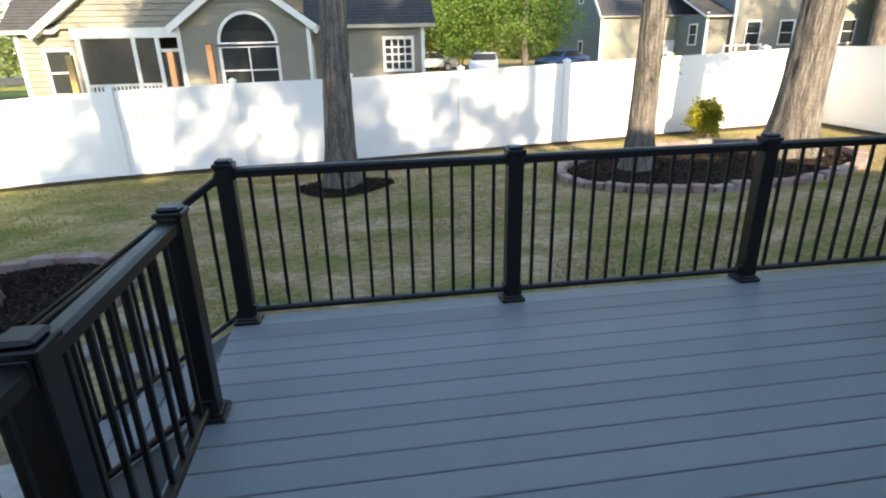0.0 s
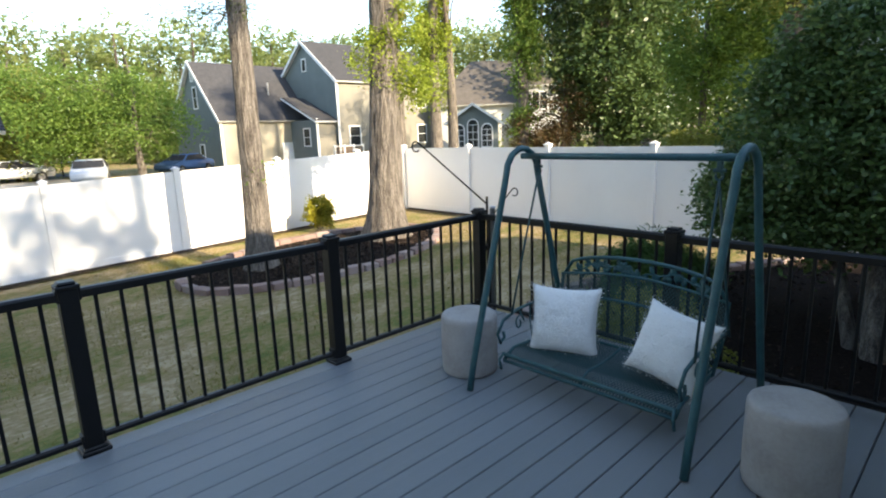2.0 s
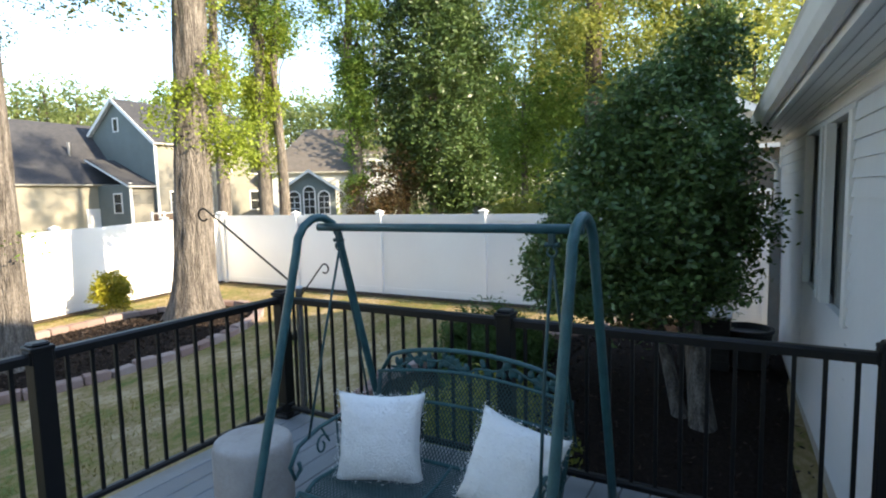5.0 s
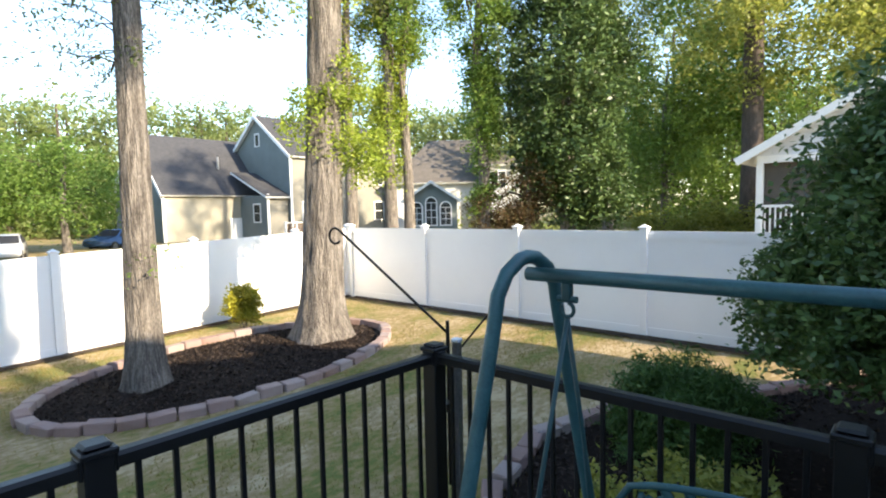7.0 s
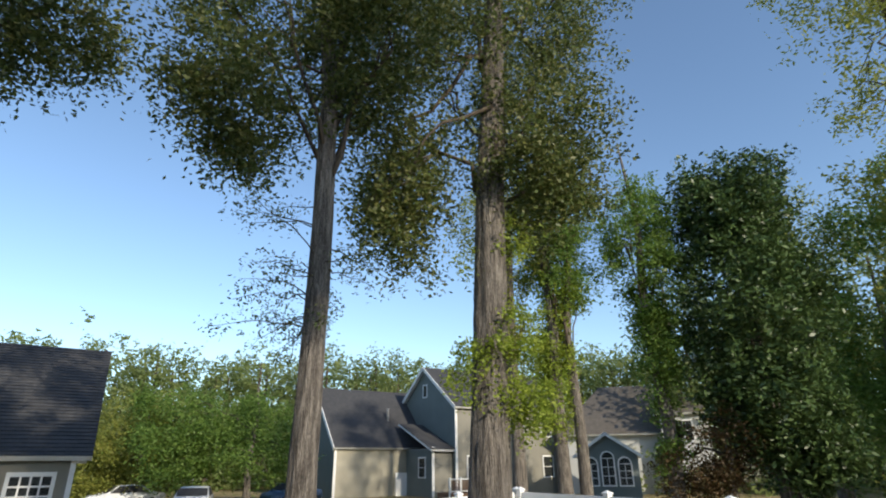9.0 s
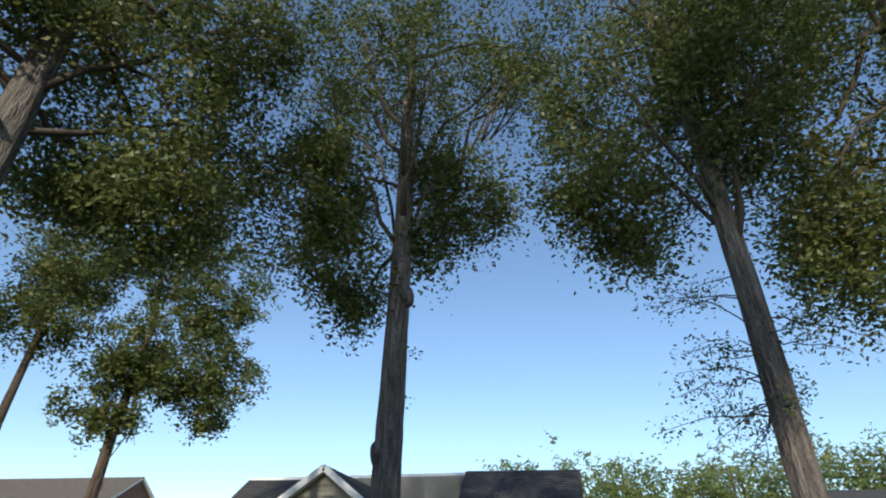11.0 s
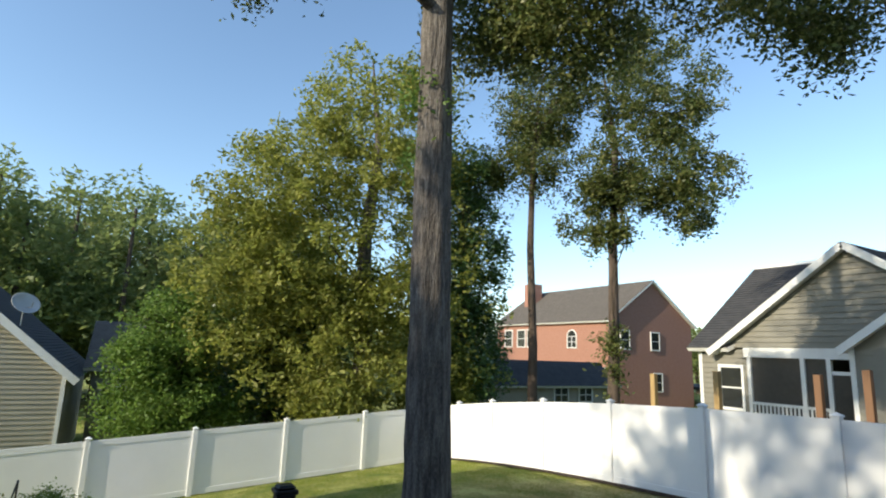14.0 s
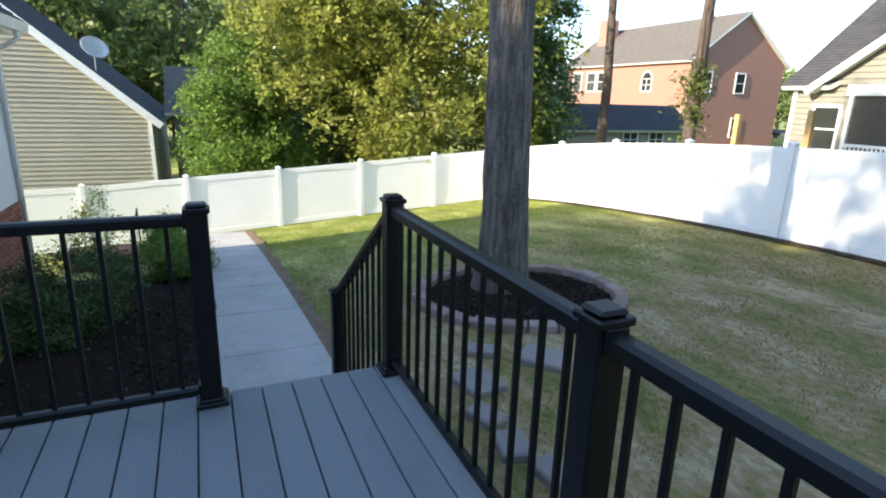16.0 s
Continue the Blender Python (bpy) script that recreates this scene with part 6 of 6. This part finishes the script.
def cushion(name, label, at, rot, w=0.46, th=0.22):
    bm = bmesh.new()
    n = 22
    grid = {}
    for side in (1, -1):
        for i in range(n + 1):
            for j in range(n + 1):
                u, v = 2 * i / n - 1, 2 * j / n - 1
                e = (1 - abs(u) ** 2.2) * (1 - abs(v) ** 2.2)
                pin = 1 - 0.13 * (1 - abs(u) ** 2.4) * abs(v) ** 2.5
                pin2 = 1 - 0.13 * (1 - abs(v) ** 2.4) * abs(u) ** 2.5
                z = side * th * 0.5 * max(e, 0) ** 0.55
                rc = 1.03 - 0.03 * (abs(u * v)) ** 9 + 0.012 * noise.noise(Vector((u * 3, v * 3, at[1] * 7)))
                p = Vector((u * w / 2 * pin2 * rc, z, v * w / 2 * pin * rc))
                if 0 < i < n and 0 < j < n:
                    p += Vector((0, side * (0.010 * noise.noise(Vector((u * 4, v * 4, side + at[1]))) + 0.0015 * math.sin(v * 26 + 3 * noise.noise(Vector((u * 3, v * 2, at[1]))))), 0))
                elif side < 0:
                    continue
                grid[(side, i, j)] = bm.verts.new(p)
        for i in range(n + 1):
            for j in range(n + 1):
                if (side, i, j) not in grid:
                    grid[(side, i, j)] = grid[(1, i, j)]
        for i in range(n):
            for j in range(n):
                q = [grid[(side, i, j)], grid[(side, i + 1, j)], grid[(side, i + 1, j + 1)], grid[(side, i, j + 1)]]
                bm.faces.new(q if side < 0 else q[::-1])
    pts = np.array([v.co[:] for v in bm.verts])
    ob = new(name, mesh_of(name, bm, M_FLEECE, True))
    ob.matrix_basis = pose(*at, *rot)
    rg = np.random.default_rng(int(at[1] * 100))
    idx = rg.integers(0, len(pts), 5000)
    c = pts[idx] + rg.normal(size=(5000, 3)) * np.array([0.013, 0.006, 0.013])
    v, f = leaves(c, 0.012, rg, 0.3)
    tuft = part("fleece", raw_mesh("fleece", v, f, M_FLEECE, 4), None, ob, kind="stuff")
    return tagged(ob, label, "pillow", "swing pillows")


cushion("throw_pillow", "square fluffy white pillow propped upright on the swing", (4.08, 2.60, 0.40), (-14, 0, -69))
cushion("throw_pillow", "square fluffy white pillow slumped on one corner on the swing", (4.03, 1.86, 0.425), (-22, 10, -96), 0.43)

# ---- drum stools ----
for i, (x, y, lb) in enumerate(((3.76, 3.17, "round warm-grey drum stool beside the railing corner"), (3.78, 1.19, "round warm-grey drum stool between swing and house"))):
    st = thing("drum_stool", lb, "stool", (x, y, 0), 20 * i, "drum stools")
    part("drum", lathe([(0.178, 0.0), (0.190, 0.006), (0.195, 0.03), (0.1965, 0.12), (0.197, 0.25), (0.1965, 0.375), (0.194, 0.395), (0.188, 0.409), (0.178, 0.416), (0.16, 0.4185), (0.10, 0.420), (0.002, 0.4205)], 56), M_STOOL, st, smooth=True)

# ---- shepherd's hooks on the corner post ----
hk = thing("plant_hook", "long black iron plant hook clamped to the deck's corner", "plant hook", (4.97, 4.05, 0), group="plant hooks")
arm0, tip = Vector((0, 0, 0.98)), Vector((-0.12, 0.80, 1.56))
part("pole", tubed([(0, 0, 0.1), (0, 0, 1.05)], 0.011), M_BLACK, hk)
part("clamp", boxed((-0.07, -0.05, 0.55), (0.02, 0.02, 0.6), 0.004), M_BLACK, hk)
d = (tip - arm0).normalized()
pts = [arm0 + (tip - arm0) * k for k in (0, 0.5, 1)]
side = Vector((0, 0, 1))
q = d.cross(side).cross(d).normalized()
pts += [tip + d * 0.05 * math.sin(radians(a)) - q * 0.05 * (1 - math.cos(radians(a))) for a in range(30, 290, 26)]
part("arm", tubed(pts, 0.008, 8), M_BLACK, hk, smooth=True)
hk2 = thing("plant_hook", "short black iron plant hook beside the corner post", "plant hook", (5.0, 4.0, 0), group="plant hooks")
arm0, tip = Vector((0, 0, 0.88)), Vector((0.0, -0.23, 1.13))
part("pole", tubed([(0, 0, -0.72), (0, 0, 0.89)], 0.009), M_BLACK, hk2)
d = (tip - arm0).normalized()
q = d.cross(side).cross(d).normalized()
pts = [arm0, arm0.lerp(tip, 0.5), tip] + [tip + d * 0.035 * math.sin(radians(a)) - q * 0.035 * (1 - math.cos(radians(a))) for a in range(30, 290, 26)]
part("arm", tubed(pts, 0.006, 8), M_BLACK, hk2, smooth=True)


stake = thing("garden_stake", "pale grey metal stake standing beside the deck corner", "stake", (4.93, 3.95, ground_z(4.93, 3.95) - 0.1))
part("shaft", boxed((-0.02, -0.02, 0), (0.02, 0.02, 1.74), 0.004), M_STEEL, stake)
part("cap", boxed((-0.024, -0.024, 1.741), (0.024, 0.024, 1.760), 0.004), M_TRIM, stake)


# ---- shrubs ----
def shrub(name, label, foot, ells, nc, per, spread, size, leaf, seed, stems=5, r=0.02, wide=0.5, droop=0.0, hollow=0.5, spiky=False):
    rng = np.random.default_rng(seed)
    t = thing(name, label, "shrub" if name != "evergreen_tree" else "tree")
    z0 = ground_z(*foot)
    c, pts = clumps(ells, nc, per, spread, rng, hollow)
    v, f = leaves(pts, size, rng, wide, droop)
    part("foliage", raw_mesh("foliage", v, f, leaf, 4), None, t)
    for k in range(stems):
        bm = limb_bm(bmesh.new(), (foot[0] + 0.1 * rng.normal(), foot[1] + 0.1 * rng.normal(), z0 - 0.05), c[rng.integers(len(c))], r, r * 0.25, rng, 0.05)
        part("stem", bm, M_BARK, t, smooth=True)
    return t


eg = shrub("evergreen_tree", "broad dark glossy evergreen with a forked pale trunk beside the house", (7.4, 1.45), [(7.95, 1.93, 1.35, 1.0, 1.02, 0.95, 3), (8.0, 1.75, 2.1, 0.88, 0.78, 0.75, 1.8), (8.3, 1.45, 3.0, 0.36, 0.36, 0.55, 0.3), (7.9, 2.0, 0.72, 1.05, 1.02, 0.42, 1.4), (7.9, 2.75, 0.95, 0.5, 0.42, 0.5, 0.5)],
           1550, 50, 0.105, 0.066, M_LEAF_DARK, 21, 0, 0.06, 0.5, hollow=0.6)
for lean_x, lean_y, r in ((0.35, 0.1, 0.095), (0.9, 0.75, 0.06)):
    z0 = ground_z(7.4, 1.45)
    part("trunk", bark_mesh("trunk", [(7.2 + 0.25 * lean_x, 1.28 + 0.3 * lean_y, z0 - 0.05), (7.3 + 0.5 * lean_x, 1.36 + 0.5 * lean_y, z0 + 0.7), (7.45 + lean_x, 1.5 + lean_y * 0.8, 1.1), (7.6 + lean_x, 1.55 + lean_y * 0.6, 2.1)],
                            [r, r * 0.9, r * 0.6, r * 0.25], M_BARK, 20, 14, 0.3, 0.06, 3), None, eg)
shrub("juniper_bush", "low feathery bright green juniper in the mulch bed", (7.9, 3.75), [(8.0, 3.75, -0.28, 0.85, 0.62, 0.40, 3), (7.8, 3.7, -0.02, 0.5, 0.45, 0.30, 1)], 440, 60, 0.09, 0.085, M_LEAF_JUNIPER, 22, 6, 0.02, 0.16, -0.7)
shrub("leafy_shrub", "low pale-leaved shrub outside the deck railing", (6.2, 3.15), [(6.2, 3.15, -0.35, 0.65, 0.7, 0.35, 1), (5.7, 2.7, -0.4, 0.5, 0.6, 0.3, 0.6)], 260, 40, 0.09, 0.06, M_LEAF_OLIVE, 23)
shrub("yellow_bush", "small bright yellow-green bush by the back fence", (8.05, 12.1), [(8.05, 12.1, 0.02, 0.30, 0.28, 0.33, 2), (8.2, 12.0, -0.2, 0.2, 0.2, 0.16, 0.6)], 130, 40, 0.06, 0.075, M_LEAF_YELLOW, 24, 4, 0.012)
shrub("box_bush", "rounded dark clipped bush beside the walk", (-7.9, 2.5), [(-7.9, 2.5, -1.15, 0.62, 0.55, 0.42, 1)], 330, 40, 0.07, 0.045, M_LEAF_GREEN, 25)
shrub("box_bush", "rounded dark clipped bush beside the walk", (-6.9, 2.68), [(-6.9, 2.68, -1.20, 0.5, 0.42, 0.36, 1)], 300, 40, 0.07, 0.045, M_LEAF_GREEN, 26)
shrub("juniper_bush", "large dark feathery bush beside the house foundation", (-4.8, 1.75), [(-4.9, 1.65, -0.85, 0.85, 0.65, 0.45, 2), (-4.1, 1.5, -0.95, 0.55, 0.5, 0.3, 1)], 330, 60, 0.08, 0.06, M_LEAF_MAGNOLIA, 27, 6, 0.02, 0.25, -0.5)
shrub("leafy_shrub", "loose sprawling shrub by the brick steps", (-8.6, 1.3), [(-8.6, 1.3, -0.95, 0.5, 0.5, 0.5, 1)], 60, 24, 0.1, 0.06, M_LEAF_OLIVE, 28)
shrub("hedge", "long clipped green hedge beyond the east fence", (26.5, 9.2), [(26.5, 10.6, 0.6, 0.9, 1.3, 1.0, 1), (26.6, 8.6, 0.65, 0.9, 1.3, 1.0, 1), (26.7, 6.8, 0.7, 0.9, 1.3, 1.0, 1)], 420, 36, 0.2, 0.13, M_LEAF_OLIVE, 29)
pot = thing("planter_tub", "black plastic planter tub under the evergreen", "planter", (9.3, 1.0, ground_z(9.3, 1.0) + 0.03))
part("tub", lathe([(0.20, 0), (0.23, 0.02), (0.27, 0.42), (0.29, 0.43), (0.29, 0.47), (0.26, 0.47), (0.25, 0.40), (0.02, 0.39)], 28), M_POT, pot)

lp = thing("lamp_post", "weathered grey gate post topped with a white solar lantern", "lamp post", (9.95, 0.72, ground_z(9.95, 0.72) - 0.03))
part("post", boxed((-0.06, -0.06, 0), (0.06, 0.06, 1.70), 0.006), M_METER, lp)
part("lantern", lathe([(0.055, 1.70), (0.06, 1.72), (0.045, 1.74), (0.05, 1.76), (0.075, 1.90), (0.085, 1.905), (0.085, 1.93), (0.06, 1.95), (0.01, 1.96)], 20), M_TRIM, lp, smooth=True)
ac = thing("utility_cabinet", "squat dark grey metal cabinet standing in the mulch", "utility cabinet", (9.2, 1.45, ground_z(9.2, 1.45) + 0.02))
part("body", boxed((-0.25, -0.28, 0), (0.25, 0.28, 0.62), 0.012), M_POT, ac)
part("lid", boxed((-0.27, -0.30, 0.621), (0.27, 0.30, 0.66), 0.01), M_METER, ac)
for k in range(6):
    part("louvre", boxed((-0.262, -0.24, 0.08 + 0.085 * k), (-0.251, 0.24, 0.12 + 0.085 * k), 0.002), M_POT, ac)

# brick steps with a handrail at the house's west end
stoop = thing("brick_steps", "small red brick steps with a thin black handrail", "steps", kind="structure")
zst = ground_z(-9.3, 1.4)
for k in range(2):
    part("step", boxed((-10.0 + 0.3 * k, 0.7, zst - 0.1), (-8.9, 1.9 - 0.1 * k, zst + 0.17 * (k + 1)), 0.01), M_BRICK, stoop)
part("handrail", tubed([(-9.95, 1.85, zst + 0.1), (-9.95, 1.85, zst + 1.0), (-9.2, 1.85, zst + 0.72), (-9.0, 1.85, zst + 0.66), (-9.0, 1.85, zst + 0.3)], 0.016), M_BLACK, stoop)


# ---- street beyond the back fence ----
def car(label, paint, at, turn):
    c = thing("car", label, "car", at, turn, "parked cars")
    bm = bmesh.new()
    prof = [(-2.15, 0.35), (-2.2, 0.62), (-2.05, 0.82), (-1.15, 0.92), (-0.55, 1.38), (0.65, 1.42), (1.35, 0.98), (2.1, 0.92), (2.2, 0.6), (2.12, 0.32)]
    r = [[bm.verts.new((x, y * (0.82 if z > 1 else 1.0), z)) for x, z in prof] for y in (-0.85, 0.85)]
    n = len(prof)
    for k in range(n):
        bm.faces.new((r[0][k], r[0][(k + 1) % n], r[1][(k + 1) % n], r[1][k]))
    bm.faces.new(r[0])
    bm.faces.new(r[1][::-1])
    bmesh.ops.bevel(bm, geom=list(bm.edges), offset=0.06, segments=2, affect="EDGES")
    part("body", bm, paint, c, smooth=True)
    for nm, q in (("windscreen", ((-1.08, 0.97), (-0.62, 1.33))), ("rear_window", ((1.28, 1.03), (0.74, 1.37)))):
        bm = bmesh.new()
        v = [bm.verts.new((x - (0.03 if nm == "windscreen" else -0.03), y * (0.7 if z > 1.2 else 0.78), z + 0.02)) for x, z in q for y in (-1, 1)]
        bm.faces.new((v[0], v[1], v[3], v[2]))
        part(nm, bm, M_DARK, c)
    for s in (-1, 1):
        bm = bmesh.new()
        bm.faces.new([bm.verts.new((x, s * y, z)) for x, y, z in ((-1.0, 0.87, 0.97), (1.15, 0.87, 0.99), (0.62, 0.74, 1.36), (-0.52, 0.74, 1.34))])
        part("side_window", bm, M_DARK, c)
        for x in (-1.35, 1.35):
            wh = part("wheel", lathe([(0.14, -0.1), (0.31, -0.1), (0.33, -0.06), (0.33, 0.06), (0.31, 0.1), (0.14, 0.1)], 20), M_RUBBER, c)
            wh.matrix_basis = pose(x, s * 0.78, 0.33, 90)
            rim_ = part("rim", lathe([(0.03, -0.105), (0.19, -0.105), (0.20, 0.105), (0.03, 0.105)], 14), M_STEEL, wh)
    return c


street = tagged(new("road", mesh_of("road", boxed((-40, 47, -0.72), (30, 54, -0.5)), M_ASPHALT)), "grey asphalt street behind the houses", "road", kind="structure")
drive = tagged(new("driveway", mesh_of("driveway", boxed((2.5, 33, -0.75), (13.0, 46.9, -0.55)), M_CONCRETE)), "pale concrete driveway with parked cars", "driveway", kind="structure")
car("white parked sedan seen from the front on the driveway", M_CARPAINT, (8.7, 37.2, -0.55), 75)
car("white parked sedan seen from the side on the driveway", M_CARPAINT, (5.9, 44.5, -0.55), 8)
car("grey-blue parked car beside the grey-green house", M_CARBLUE, (15.8, 42.5, -0.6), 30)
hoop = thing("basketball_hoop", "basketball hoop with a clear framed backboard on a dark pole", "basketball hoop", (9.4, 49.0, -1.5), 12)
part("pole", tubed([(0, 0, 0), (0, 0, 1.9), (0, -0.5, 2.3)], 0.06), M_BLACK, hoop)
bm = boxed((-0.9, -0.58, 1.95), (0.9, -0.54, 2.03))
for lo, hi in (((-0.9, -0.58, 2.95), (0.9, -0.54, 3.03)), ((-0.9, -0.58, 2.03), (-0.83, -0.54, 2.95)), ((0.83, -0.58, 2.03), (0.9, -0.54, 2.95))):
    box(bm, lo, hi)
part("backboard_frame", bm, M_DISH, hoop)
part("backboard", boxed((-0.83, -0.565, 2.03), (0.83, -0.555, 2.95)), M_GLASS, hoop)
part("rim", tubed(arc((0, -0.82, 2.3), 0.23, 0, 360, 20, "xy"), 0.015, 6), M_WOOD_DARK, hoop)

# ---- foundation bricks ----
fb = thing("brick_foundation", "red brick foundation under the white siding", "foundation", kind="structure")
ME_BRICK = mesh_of("brick", boxed((-0.097, -0.02, -0.028), (0.097, 0.02, 0.028), 0.004), M_BRICK)
for x0, x1, rows in ((HX0, -5.2, 14), (5.0, 7.4, 5)):
    for rrow in range(rows):
        x = x0 + (0.1 if rrow % 2 else 0.0) + 0.1
        while x < x1:
            o = part("brick", ME_BRICK, None, fb)
            o.location = (x, YW - 0.025, -0.40 - rrow * 0.068)
            x += 0.207
rest = []
for x0, x1, r0, rows in ((-5.2, -0.1, 0, 14), (7.4, HX1, 0, 8), (HX0, -5.2, 14, 22)):
    for rrow in range(r0, rows):
        x = x0 + (0.1 if rrow % 2 else 0.0) + 0.1
        while x < x1:
            rest.append((x, -0.40 - rrow * 0.068))
            x += 0.207
c = np.array([[sx * 0.097, sy * 0.02, sz * 0.028] for sx in (-1, 1) for sy in (-1, 1) for sz in (-1, 1)])
fq = np.array([(0, 1, 3, 2), (4, 6, 7, 5), (0, 4, 5, 1), (2, 3, 7, 6), (0, 2, 6, 4), (1, 5, 7, 3)])
v = np.concatenate([c + np.array([x, YW - 0.025, z]) for x, z in rest])
f = np.concatenate([fq + 8 * i for i in range(len(rest))])
part("further_bricks", raw_mesh("further_bricks", v, f, M_BRICK, 4), None, fb, kind="stuff")

# ---- grass ----
rg = np.random.default_rng(9)
N = 150000
gxy = np.column_stack([rg.uniform(-14, 11.2, N), rg.uniform(4.28, 12.8, N)])


def inside(cx, cy, rx, ry):
    return ((gxy[:, 0] - cx) / rx) ** 2 + ((gxy[:, 1] - cy) / ry) ** 2 < 1


keep = ~(inside(6.8, 9.9, 2.85, 1.75) | inside(-3.25, 6.8, 1.42, 1.36) | inside(0.35, 10.6, 0.8, 0.58) | inside(8, 3.2, 3.3, 1.5))
patch = np.array([noise.noise(Vector((x * 0.55, y * 0.55, 2.0))) + 0.5 * noise.noise(Vector((x * 2.1, y * 2.1, 7.0))) for x, y in gxy])
keep &= patch + rg.normal(size=len(gxy)) * 0.25 > -0.12
gxy = gxy[keep]
n = len(gxy)
gz = np.array([ground_z(x, y) for x, y in gxy])
base = np.column_stack([gxy, gz - 0.005])
lean = rg.normal(size=(n, 3)) * 0.55
lean[:, 2] = 1
lean /= np.linalg.norm(lean, axis=1)[:, None]
ang = rg.random(n) * 6.283
sd = np.column_stack([np.cos(ang), np.sin(ang), np.zeros(n)]) * 0.006
hh = (0.022 + 0.035 * rg.random(n))[:, None]
v = np.stack([base - sd, base + sd, base + lean * hh], 1).reshape(-1, 3)
tagged(new("grass", raw_mesh("grass", v, np.arange(3 * n).reshape(n, 3), M_BLADE, 3)), "short sparse blades of half-dry grass over the lawn", "grass", kind="stuff")
